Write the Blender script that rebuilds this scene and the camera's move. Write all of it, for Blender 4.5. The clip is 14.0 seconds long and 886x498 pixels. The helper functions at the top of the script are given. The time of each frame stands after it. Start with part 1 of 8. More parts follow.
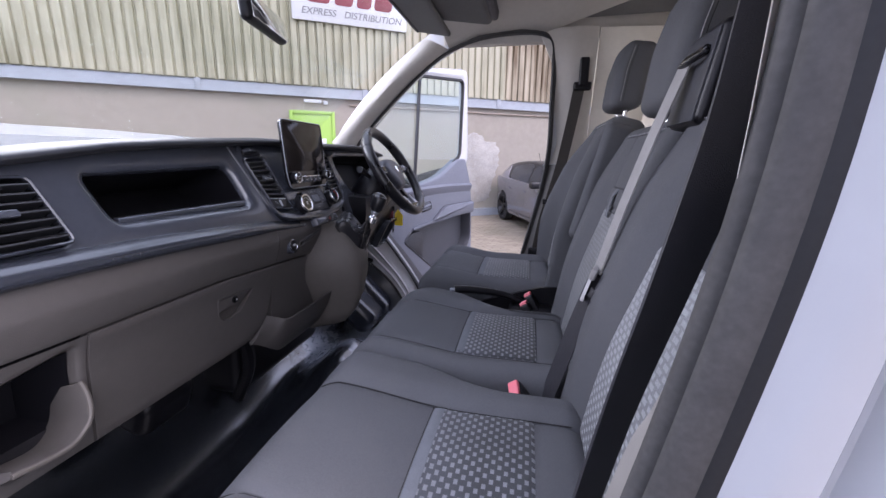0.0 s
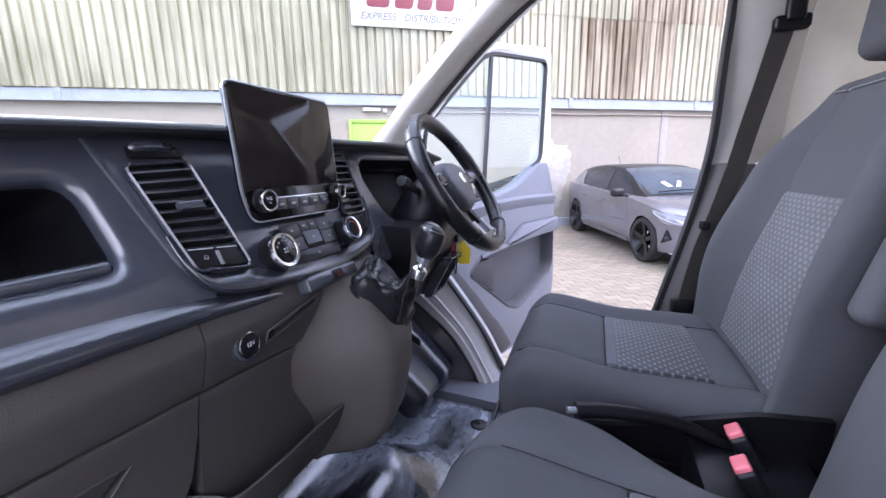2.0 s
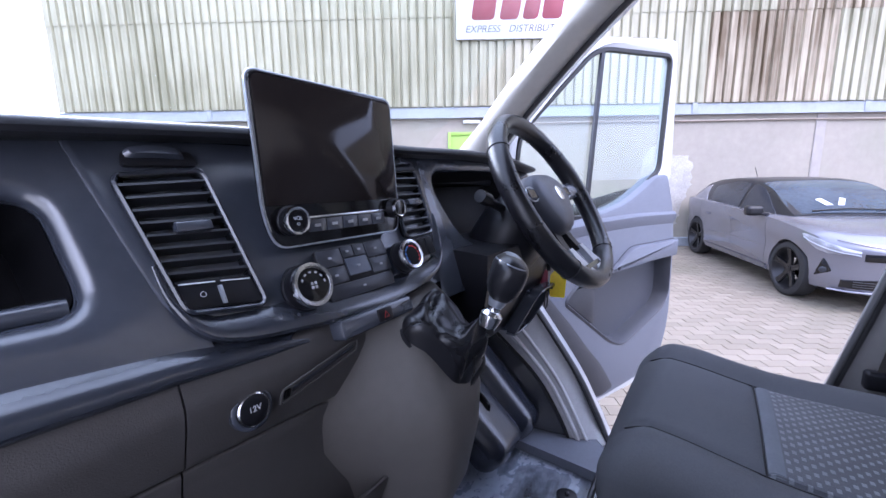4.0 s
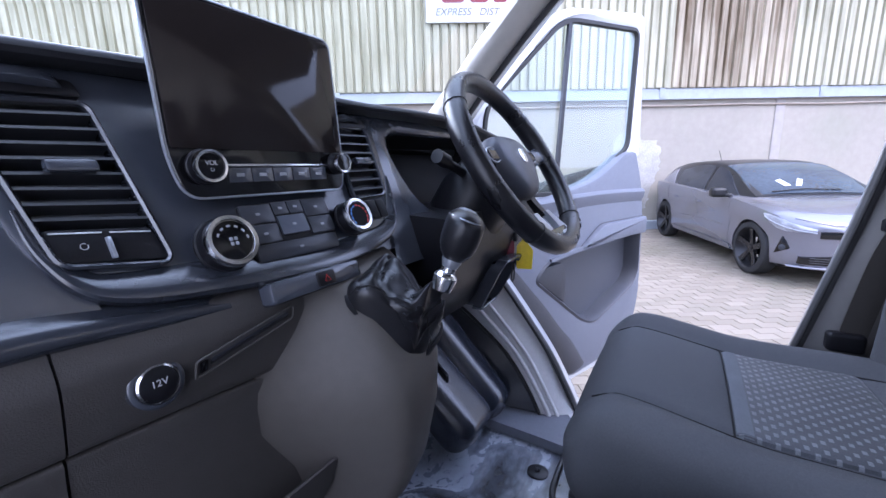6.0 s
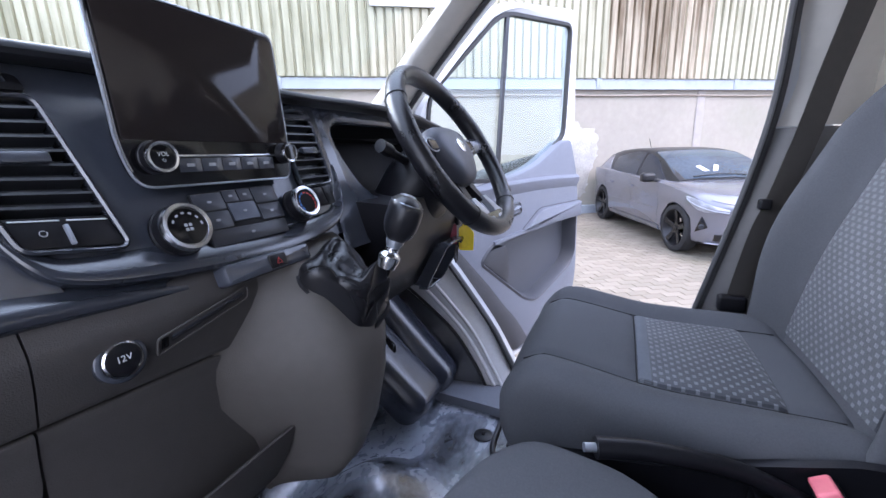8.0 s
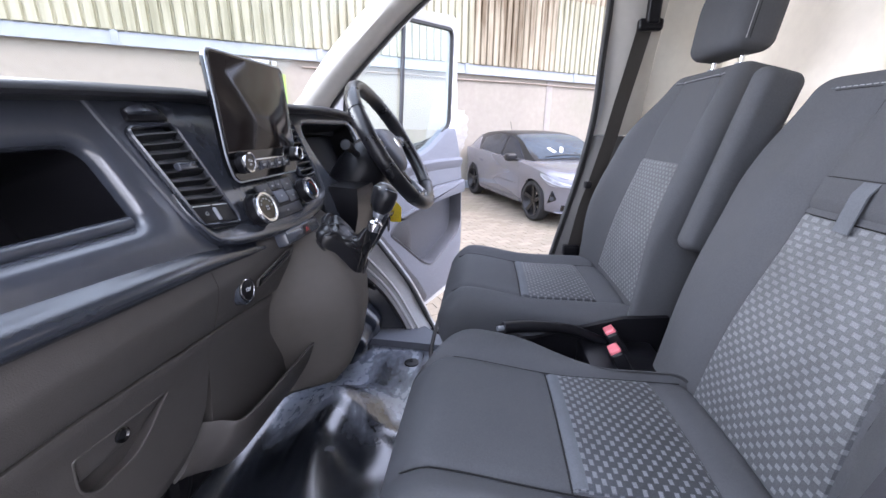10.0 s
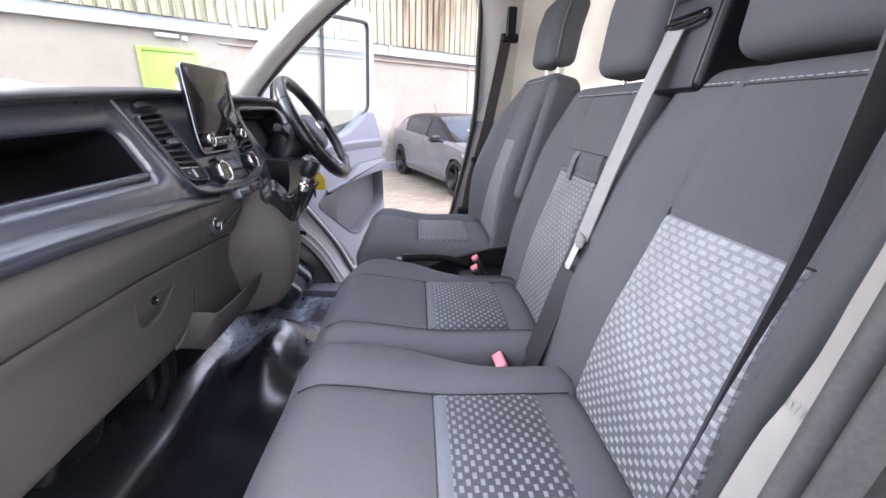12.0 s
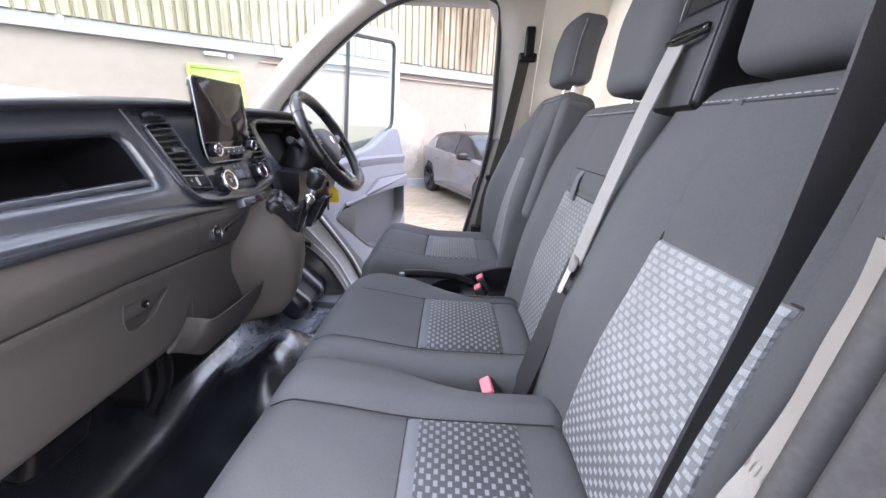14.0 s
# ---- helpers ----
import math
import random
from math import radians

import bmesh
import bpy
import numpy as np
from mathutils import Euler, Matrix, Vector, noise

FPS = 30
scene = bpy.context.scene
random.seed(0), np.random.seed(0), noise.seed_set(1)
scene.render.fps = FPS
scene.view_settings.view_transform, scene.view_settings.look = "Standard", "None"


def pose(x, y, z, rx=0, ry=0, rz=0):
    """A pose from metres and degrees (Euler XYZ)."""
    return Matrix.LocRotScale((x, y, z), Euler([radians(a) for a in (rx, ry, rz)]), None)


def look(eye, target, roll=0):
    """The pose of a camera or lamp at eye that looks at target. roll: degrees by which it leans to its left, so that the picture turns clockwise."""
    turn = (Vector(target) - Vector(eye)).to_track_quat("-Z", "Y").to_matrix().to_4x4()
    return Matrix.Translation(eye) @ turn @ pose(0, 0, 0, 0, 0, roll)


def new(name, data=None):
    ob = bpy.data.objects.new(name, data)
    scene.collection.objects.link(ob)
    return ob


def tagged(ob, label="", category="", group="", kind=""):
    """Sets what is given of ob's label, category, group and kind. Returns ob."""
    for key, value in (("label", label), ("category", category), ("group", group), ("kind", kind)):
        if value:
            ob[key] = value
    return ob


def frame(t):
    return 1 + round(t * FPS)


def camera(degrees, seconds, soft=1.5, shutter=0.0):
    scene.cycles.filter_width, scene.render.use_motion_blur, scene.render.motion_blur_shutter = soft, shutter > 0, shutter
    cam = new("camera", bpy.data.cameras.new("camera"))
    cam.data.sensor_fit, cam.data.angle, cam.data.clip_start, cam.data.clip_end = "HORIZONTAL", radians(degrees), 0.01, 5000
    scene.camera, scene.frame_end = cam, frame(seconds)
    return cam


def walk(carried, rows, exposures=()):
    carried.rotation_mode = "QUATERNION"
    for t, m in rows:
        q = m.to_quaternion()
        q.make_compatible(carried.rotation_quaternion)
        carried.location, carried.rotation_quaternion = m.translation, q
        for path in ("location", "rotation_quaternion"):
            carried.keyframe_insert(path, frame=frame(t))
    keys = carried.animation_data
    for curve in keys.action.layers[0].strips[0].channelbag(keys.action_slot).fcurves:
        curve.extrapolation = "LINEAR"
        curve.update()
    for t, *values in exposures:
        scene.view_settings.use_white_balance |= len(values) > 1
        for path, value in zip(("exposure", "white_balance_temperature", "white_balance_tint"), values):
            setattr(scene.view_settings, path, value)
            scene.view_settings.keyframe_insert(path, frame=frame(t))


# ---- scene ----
cam = camera(96.1, 14.0, soft=1.5)
EXPOSURES = ((0.0, 0.70, 6300, 27), (0.6, 1.26, 6200, 27), (2.0, 1.34, 6050, 24), (2.5, 1.25, 6000, 24), (5.0, 1.19, 5500, 26), (7.2, 1.33, 5700, 20), (9.5, 1.41, 6200, 20), (11.5, 1.63, 6550, 20), (14.0, 1.66, 6650, 20))
PATH = [
    (0, (0.041, 0.029, 1.215), (-0.358, 1.939, 0.775), 0.8),
    (0.5, (0.006, 0.194, 1.207), (-0.273, 2.114, 0.721), 0.5),
    (1, (-0.077, 0.347, 1.192), (-0.32, 2.266, 0.685), -0.1),
    (1.5, (-0.161, 0.504, 1.19), (-0.572, 2.402, 0.712), -0.5),
    (2, (-0.174, 0.638, 1.2), (-0.867, 2.471, 0.799), -0.9),
    (2.5, (-0.194, 0.738, 1.206), (-1.135, 2.472, 0.881), -0.7),
    (5, (-0.229, 0.829, 1.179), (-1.363, 2.435, 0.814), -0.8),
    (5.5, (-0.236, 0.849, 1.155), (-1.349, 2.465, 0.769), -1.1),
    (6, (-0.216, 0.866, 1.149), (-1.232, 2.544, 0.761), -1.2),
    (6.5, (-0.17, 0.874, 1.158), (-1.1, 2.602, 0.774), -1.4),
    (7, (-0.168, 0.877, 1.142), (-1.035, 2.634, 0.736), -1.5),
    (7.2, (-0.169, 0.879, 1.133), (-1.026, 2.636, 0.712), -1.5),
    (9.3, (-0.227, 0.591, 1.215), (-0.696, 2.465, 0.698), -0.6),
    (9.5, (-0.237, 0.557, 1.22), (-0.62, 2.445, 0.685), -0.4),
    (10, (-0.237, 0.48, 1.211), (-0.433, 2.385, 0.636), 0.7),
    (10.5, (-0.136, 0.329, 1.225), (-0.246, 2.228, 0.607), 1.8),
    (11, (-0.068, 0.172, 1.213), (-0.162, 2.061, 0.564), 1.8),
    (11.5, (-0.119, 0.112, 1.224), (-0.099, 2.003, 0.573), 1.9),
    (12, (-0.132, 0.097, 1.232), (-0.002, 1.983, 0.581), 1.5),
    (12.5, (-0.119, 0.105, 1.227), (0.118, 1.99, 0.604), 1.8),
    (13, (-0.111, 0.115, 1.244), (0.178, 2.021, 0.712), 2.0),
    (13.5, (-0.112, 0.126, 1.252), (0.109, 2.043, 0.726), 2.3),
    (14, (-0.056, 0.116, 1.228), (-0.067, 2.032, 0.653), 2.7),
]
walk(cam, [(t, look(eye, target, roll)) for t, eye, target, roll in PATH],
     exposures=EXPOSURES)

# ---- daylight: bright overcast sky, weak wide sun from behind the van's passenger side ----
world = bpy.data.worlds.new("sky")
scene.world = world
world.use_nodes = True
wn = world.node_tree
sky = wn.nodes.new("ShaderNodeTexSky")
sky.sky_type = "NISHITA"
sky.sun_disc = False
SUN_EL, SUN_ROT = 55.0, 118.0
sky.sun_elevation, sky.sun_rotation = radians(SUN_EL), radians(SUN_ROT)
sky.air_density, sky.dust_density, sky.ozone_density = 1.0, 3.0, 1.0
wash = wn.nodes.new("ShaderNodeMixRGB")
wash.inputs[0].default_value = 0.55
wash.inputs[2].default_value = (8.2, 9.0, 10.6, 1)
wn.links.new(sky.outputs[0], wash.inputs[1])
# an overcast sky is brighter overhead than near the horizon
wc, wz, wg, wm_ = wn.nodes.new("ShaderNodeTexCoord"), wn.nodes.new("ShaderNodeSeparateXYZ"), wn.nodes.new("ShaderNodeMapRange"), wn.nodes.new("ShaderNodeVectorMath")
wn.links.new(wc.outputs["Generated"], wz.inputs[0])
wn.links.new(wz.outputs["Z"], wg.inputs["Value"])
wg.inputs["To Min"].default_value, wg.inputs["To Max"].default_value = 0.95, 1.5
wm_.operation = "SCALE"
wn.links.new(wash.outputs[0], wm_.inputs[0])
wn.links.new(wg.outputs[0], wm_.inputs["Scale"])
wn.links.new(wm_.outputs[0], wn.nodes["Background"].inputs[0])
wn.nodes["Background"].inputs[1].default_value = 0.18

sun_data = bpy.data.lights.new("sun", "SUN")
sun_data.energy, sun_data.angle, sun_data.color = 0.40, radians(25), (1.0, 0.95, 0.88)
sun = new("sun", sun_data)
se, sr = radians(SUN_EL), radians(SUN_ROT)
sun_way = Vector((math.sin(sr) * math.cos(se), math.cos(sr) * math.cos(se), math.sin(se)))
sun.matrix_world = look(sun_way * 40, (0, 0, 0))

# added area lamp standing in for sky light through the open passenger doorway
door_light = bpy.data.lights.new("doorway_fill", "AREA")
door_light.shape, door_light.size, door_light.size_y, door_light.energy, door_light.color = "RECTANGLE", 0.80, 1.15, 3.3, (0.92, 0.96, 1.0)
doorway = new("doorway_fill", door_light)
doorway.matrix_world = look((-0.32, 0.13, 1.15), (-0.80, 0.96, 0.98))

# added lamp outside the windscreen, standing in for sky light falling in through it
screen_light = bpy.data.lights.new("windscreen_fill", "AREA")
screen_light.shape, screen_light.size, screen_light.size_y, screen_light.energy, screen_light.color = "RECTANGLE", 1.50, 0.70, 19.0, (0.93, 0.97, 1.0)
screen_fill = new("windscreen_fill", screen_light)
screen_fill.matrix_world = look((-1.75, 1.12, 1.98), (0.30, 1.10, 1.20))

# ---- materials ----
def mat(name, col, rough=0.5, metal=0.0, var=0.12, scale=8.0, bump=0.0, bscale=300.0, fine=None, dirt=None,
        coat=0.0, spec=0.5, rvar=0.08, ior=1.5):
    """Procedural surface: base colour varied at two scales, fine bump, optional dirt colour in patches."""
    m = bpy.data.materials.new(name)
    m.use_nodes = True
    nt = m.node_tree
    N, L = nt.nodes, nt.links
    b = N["Principled BSDF"]
    tc = N.new("ShaderNodeTexCoord")
    big = N.new("ShaderNodeTexNoise")
    big.inputs["Scale"].default_value, big.inputs["Detail"].default_value = scale, 5
    L.new(tc.outputs["Object"], big.inputs["Vector"])
    small = N.new("ShaderNodeTexNoise")
    small.inputs["Scale"].default_value, small.inputs["Detail"].default_value = fine or scale * 14, 3
    L.new(tc.outputs["Object"], small.inputs["Vector"])
    add = N.new("ShaderNodeMath")
    add.operation = "ADD"
    L.new(big.outputs["Fac"], add.inputs[0])
    L.new(small.outputs["Fac"], add.inputs[1])
    ramp = N.new("ShaderNodeMapRange")
    ramp.inputs["From Min"].default_value, ramp.inputs["From Max"].default_value = 0.6, 1.4
    ramp.inputs["To Min"].default_value, ramp.inputs["To Max"].default_value = 1 - var, 1 + var
    L.new(add.outputs[0], ramp.inputs["Value"])
    mul = N.new("ShaderNodeVectorMath")
    mul.operation = "SCALE"
    mul.inputs[0].default_value = col
    L.new(ramp.outputs[0], mul.inputs["Scale"])
    out = mul.outputs[0]
    if dirt:
        dcol, amount, dscale = dirt
        dn = N.new("ShaderNodeTexNoise")
        dn.inputs["Scale"].default_value, dn.inputs["Detail"].default_value = dscale, 8
        dn.inputs["Roughness"].default_value = 0.65
        L.new(tc.outputs["Object"], dn.inputs["Vector"])
        dr = N.new("ShaderNodeMapRange")
        dr.inputs["From Min"].default_value, dr.inputs["From Max"].default_value = 0.48, 0.72
        dr.inputs["To Max"].default_value = amount
        L.new(dn.outputs["Fac"], dr.inputs["Value"])
        mx = N.new("ShaderNodeMixRGB")
        mx.inputs[2].default_value = (*dcol, 1)
        L.new(dr.outputs[0], mx.inputs[0])
        L.new(out, mx.inputs[1])
        out = mx.outputs[0]
    L.new(out, b.inputs["Base Color"])
    rr = N.new("ShaderNodeMapRange")
    rr.inputs["To Min"].default_value, rr.inputs["To Max"].default_value = max(0.02, rough - rvar), min(1, rough + rvar)
    L.new(big.outputs["Fac"], rr.inputs["Value"])
    L.new(rr.outputs[0], b.inputs["Roughness"])
    b.inputs["Metallic"].default_value = metal
    b.inputs["Specular IOR Level"].default_value = spec
    b.inputs["Coat Weight"].default_value = coat
    b.inputs["IOR"].default_value = ior
    if bump:
        bn = N.new("ShaderNodeTexNoise")
        bn.inputs["Scale"].default_value, bn.inputs["Detail"].default_value = bscale, 2
        L.new(tc.outputs["Object"], bn.inputs["Vector"])
        bp = N.new("ShaderNodeBump")
        bp.inputs["Strength"].default_value, bp.inputs["Distance"].default_value = bump, 0.001
        L.new(bn.outputs["Fac"], bp.inputs["Height"])
        L.new(bp.outputs[0], b.inputs["Normal"])
    return m


def glass_mat(name, tint, gloss=0.05, rough=0.01):
    m = bpy.data.materials.new(name)
    m.use_nodes = True
    nt = m.node_tree
    N, L = nt.nodes, nt.links
    N.remove(N["Principled BSDF"])
    tr, gl, mx = N.new("ShaderNodeBsdfTransparent"), N.new("ShaderNodeBsdfGlossy"), N.new("ShaderNodeMixShader")
    tr.inputs[0].default_value = (*tint, 1)
    gl.inputs["Roughness"].default_value = rough
    fr = N.new("ShaderNodeLayerWeight")
    fr.inputs["Blend"].default_value = 0.5
    pw = N.new("ShaderNodeMath")
    pw.operation = "POWER"
    pw.inputs[1].default_value = 4.0
    L.new(fr.outputs["Facing"], pw.inputs[0])
    add = N.new("ShaderNodeMath")
    add.operation = "MULTIPLY_ADD"
    add.inputs[1].default_value, add.inputs[2].default_value = 0.6, gloss
    L.new(pw.outputs[0], add.inputs[0])
    L.new(add.outputs[0], mx.inputs[0])
    L.new(tr.outputs[0], mx.inputs[1])
    L.new(gl.outputs[0], mx.inputs[2])
    L.new(mx.outputs[0], N["Material Output"].inputs[0])
    return m


def weave_mat(name, lo, hi, dash, axes, span, size):
    """Woven seat insert: staggered pale dashes on cloth; dashes and ground change along the second axis over span."""
    m = bpy.data.materials.new(name)
    m.use_nodes = True
    nt = m.node_tree
    N, L = nt.nodes, nt.links
    b = N["Principled BSDF"]
    tc, sep = N.new("ShaderNodeTexCoord"), N.new("ShaderNodeSeparateXYZ")
    L.new(tc.outputs["Object"], sep.inputs[0])

    def op(kind, a, b2=None, c=None):
        n = N.new("ShaderNodeMath")
        n.operation = kind
        for i, v in enumerate((a, b2, c)):
            if v is None:
                continue
            if isinstance(v, (int, float)):
                n.inputs[i].default_value = v
            else:
                L.new(v, n.inputs[i])
        return n.outputs[0]

    def rng(v, a0, a1, b0, b1):
        n = N.new("ShaderNodeMapRange")
        for k, q in zip(("From Min", "From Max", "To Min", "To Max"), (a0, a1, b0, b1)):
            n.inputs[k].default_value = q
        L.new(v, n.inputs["Value"])
        return n.outputs[0]

    U, V = sep.outputs[axes[0]], sep.outputs[axes[1]]
    v = op("DIVIDE", V, 0.0098)
    row = op("FLOOR", v)
    fv = op("ABSOLUTE", op("SUBTRACT", op("SUBTRACT", v, row), 0.5))
    half = op("MULTIPLY", op("FLOORED_MODULO", row, 2.0), 0.5)
    u = op("ADD", op("DIVIDE", U, 0.0195), half)
    fu = op("ABSOLUTE", op("SUBTRACT", op("FRACT", u), 0.5))
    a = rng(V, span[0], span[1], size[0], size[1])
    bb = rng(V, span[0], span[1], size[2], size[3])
    su = op("SUBTRACT", a, fu)
    sv = op("SUBTRACT", bb, fv)
    mask = op("MULTIPLY", rng(su, -0.03, 0.03, 0, 1), rng(sv, -0.05, 0.05, 0, 1))
    no = N.new("ShaderNodeTexNoise")
    no.inputs["Scale"].default_value = 700
    L.new(tc.outputs["Object"], no.inputs["Vector"])
    n2 = N.new("ShaderNodeTexNoise")
    n2.inputs["Scale"].default_value = 14
    L.new(tc.outputs["Object"], n2.inputs["Vector"])
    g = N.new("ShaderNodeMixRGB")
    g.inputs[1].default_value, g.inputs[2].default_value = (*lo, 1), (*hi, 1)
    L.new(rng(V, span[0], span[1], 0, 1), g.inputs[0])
    mx = N.new("ShaderNodeMixRGB")
    mx.inputs[2].default_value = (*dash, 1)
    L.new(g.outputs[0], mx.inputs[1])
    L.new(mask, mx.inputs[0])
    sc = N.new("ShaderNodeVectorMath")
    sc.operation = "SCALE"
    L.new(mx.outputs[0], sc.inputs[0])
    L.new(op("MULTIPLY", rng(no.outputs["Fac"], 0.2, 0.8, 0.72, 1.28), rng(n2.outputs["Fac"], 0.3, 0.7, 0.88, 1.12)), sc.inputs["Scale"])
    L.new(sc.outputs[0], b.inputs["Base Color"])
    b.inputs["Roughness"].default_value = 0.7
    b.inputs["Sheen Weight"].default_value = 0.15
    bp = N.new("ShaderNodeBump")
    bp.inputs["Strength"].default_value, bp.inputs["Distance"].default_value = 0.6, 0.001
    L.new(op("ADD", mask, op("MULTIPLY", no.outputs["Fac"], 0.5)), bp.inputs["Height"])
    L.new(bp.outputs[0], b.inputs["Normal"])
    return m


M_DASH = mat("dash_plastic", (0.043, 0.049, 0.063), 0.26, var=0.08, scale=5, bump=0.03, bscale=600, spec=1.0, ior=1.55, rvar=0.015)
M_DASH_SOFT = mat("dash_top_plastic", (0.024, 0.025, 0.029), 0.45, var=0.1, scale=5, bump=0.3, bscale=800, spec=0.35)
M_LOWER = mat("lower_dash_plastic", (0.070, 0.065, 0.062), 0.50, var=0.08, scale=4, bump=0.5, bscale=700, spec=0.35)
# Lower dash plastic again, lightened for daylight on the console and cup rim.
M_LOWER_LIT = mat("lower_dash_plastic_lit", (0.092, 0.084, 0.076), 0.48, var=0.08, scale=4, bump=0.5, bscale=700, spec=0.35)
M_BLACK = mat("black_plastic", (0.007, 0.007, 0.009), 0.38, var=0.15, scale=9, bump=0.2, bscale=700, spec=0.3)
M_DEEP = mat("dull_black", (0.005, 0.005, 0.006), 0.6, var=0.15, spec=0.15)
M_GLOSS = mat("gloss_black", (0.006, 0.006, 0.007), 0.06, var=0.1, rvar=0.02)
# Brown in the base colour stands for the cab mirrored in the screen.
M_SCREEN = mat("screen_glass", (0.020, 0.016, 0.015), 0.09, var=0.05, rvar=0.01, spec=0.28)
M_CHROME = mat("satin_chrome", (0.75, 0.76, 0.78), 0.18, 1.0, var=0.06)
M_SILVER = mat("silver_trim", (0.42, 0.45, 0.50), 0.32, 0.7, var=0.06)
M_LEATHER = mat("black_leather", (0.010, 0.010, 0.012), 0.29, var=0.18, scale=20, bump=0.22, bscale=900)
M_FABRIC = mat("seat_cloth", (0.085, 0.088, 0.096), 0.9, var=0.16, scale=6, fine=420, bump=0.7, bscale=1400, dirt=((0.105, 0.105, 0.107), 0.25, 9))
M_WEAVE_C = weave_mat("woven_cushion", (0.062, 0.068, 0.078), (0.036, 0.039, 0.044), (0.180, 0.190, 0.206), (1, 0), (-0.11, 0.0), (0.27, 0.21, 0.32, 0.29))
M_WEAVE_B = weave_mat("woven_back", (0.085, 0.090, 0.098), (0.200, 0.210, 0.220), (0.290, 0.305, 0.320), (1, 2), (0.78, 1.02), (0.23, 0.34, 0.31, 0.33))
# Middle and driver inserts: same cloth, weaker sheen painted as darker colours, smaller dashes.
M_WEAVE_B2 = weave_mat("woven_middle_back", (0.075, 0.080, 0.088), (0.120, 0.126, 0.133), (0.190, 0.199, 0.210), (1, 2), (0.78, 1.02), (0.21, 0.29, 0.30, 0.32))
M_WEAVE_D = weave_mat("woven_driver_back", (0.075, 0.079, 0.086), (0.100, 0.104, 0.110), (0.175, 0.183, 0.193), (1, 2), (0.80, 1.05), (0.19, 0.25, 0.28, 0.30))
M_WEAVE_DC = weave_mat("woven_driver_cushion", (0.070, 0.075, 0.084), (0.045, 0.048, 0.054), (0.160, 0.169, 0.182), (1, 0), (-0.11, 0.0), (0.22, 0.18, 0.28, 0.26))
M_STITCH = mat("pale_stitching", (0.40, 0.40, 0.42), 0.8)
M_SEAM = mat("seam_thread", (0.016, 0.016, 0.017), 0.9)
M_BELT = mat("belt_webbing", (0.026, 0.026, 0.031), 0.5, var=0.2, scale=60, bump=0.6, bscale=900)
# Upper strap and tongue: webbing paler than the rest of the belt.
M_BELT_PALE = mat("belt_webbing_pale", (0.27, 0.265, 0.26), 0.5, var=0.15, scale=60, bump=0.6, bscale=900)
M_RED = mat("buckle_red", (0.85, 0.20, 0.24), 0.4, var=0.06)
M_TRIM_LOW = mat("lower_post_trim", (0.30, 0.283, 0.258), 0.6, var=0.06, scale=4, bump=0.4, bscale=800)
M_TRIM = mat("pillar_trim", (0.53, 0.505, 0.457), 0.6, var=0.05, scale=4, bump=0.4, bscale=800)
M_LINER = mat("roof_liner", (0.15, 0.15, 0.147), 0.9, var=0.08, scale=5, bump=0.5, bscale=900)
M_BULK = mat("bulkhead_paint", (0.78, 0.75, 0.67), 0.55, var=0.05, scale=3, dirt=((0.5, 0.48, 0.43), 0.25, 4))
M_HUMP = mat("moulded_floor_cover", (0.018, 0.021, 0.029), 0.24, var=0.12, scale=6, bump=0.12, bscale=600, spec=0.7)
M_POST = mat("grey_post_seal", (0.58, 0.58, 0.58), 0.5, var=0.08, scale=9, bump=0.2, bscale=500)
M_WHITE = mat("white_van_paint", (0.56, 0.575, 0.59), 0.25, var=0.03, scale=2, coat=0.6)
M_DOORTRIM = mat("door_trim_plastic", (0.135, 0.147, 0.182), 0.5, var=0.07, scale=4, bump=0.4, bscale=800)
# Door trim plastic darkened for the shade inside the bin.
M_DOORTRIM_SHADE = mat("door_trim_shaded", (0.052, 0.056, 0.069), 0.5, var=0.07, scale=4, bump=0.4, bscale=800)
M_DOORTRIM2 = mat("door_pocket_plastic", (0.030, 0.032, 0.040), 0.5, var=0.08, scale=4, bump=0.4, bscale=800)
M_PILLAR = mat("lower_pillar_trim", (0.125, 0.120, 0.115), 0.5, var=0.07, scale=4, bump=0.4, bscale=800)
M_RUBBER = mat("rubber_seal", (0.02, 0.02, 0.021), 0.6, var=0.15, scale=20)
M_SEAL_GREY = mat("grey_seal", (0.060, 0.060, 0.062), 0.6, var=0.15, scale=14)
M_SEAL_DUSTY = mat("dusty_rubber", (0.080, 0.077, 0.074), 0.75, var=0.25, scale=14, dirt=((0.045, 0.044, 0.044), 0.7, 9))
M_MAT = mat("rubber_floor", (0.010, 0.012, 0.016), 0.17, var=0.2, scale=7, bump=0.3, bscale=250,
            dirt=((0.06, 0.07, 0.09), 0.25, 6), rvar=0.10, spec=1.0, ior=1.6)


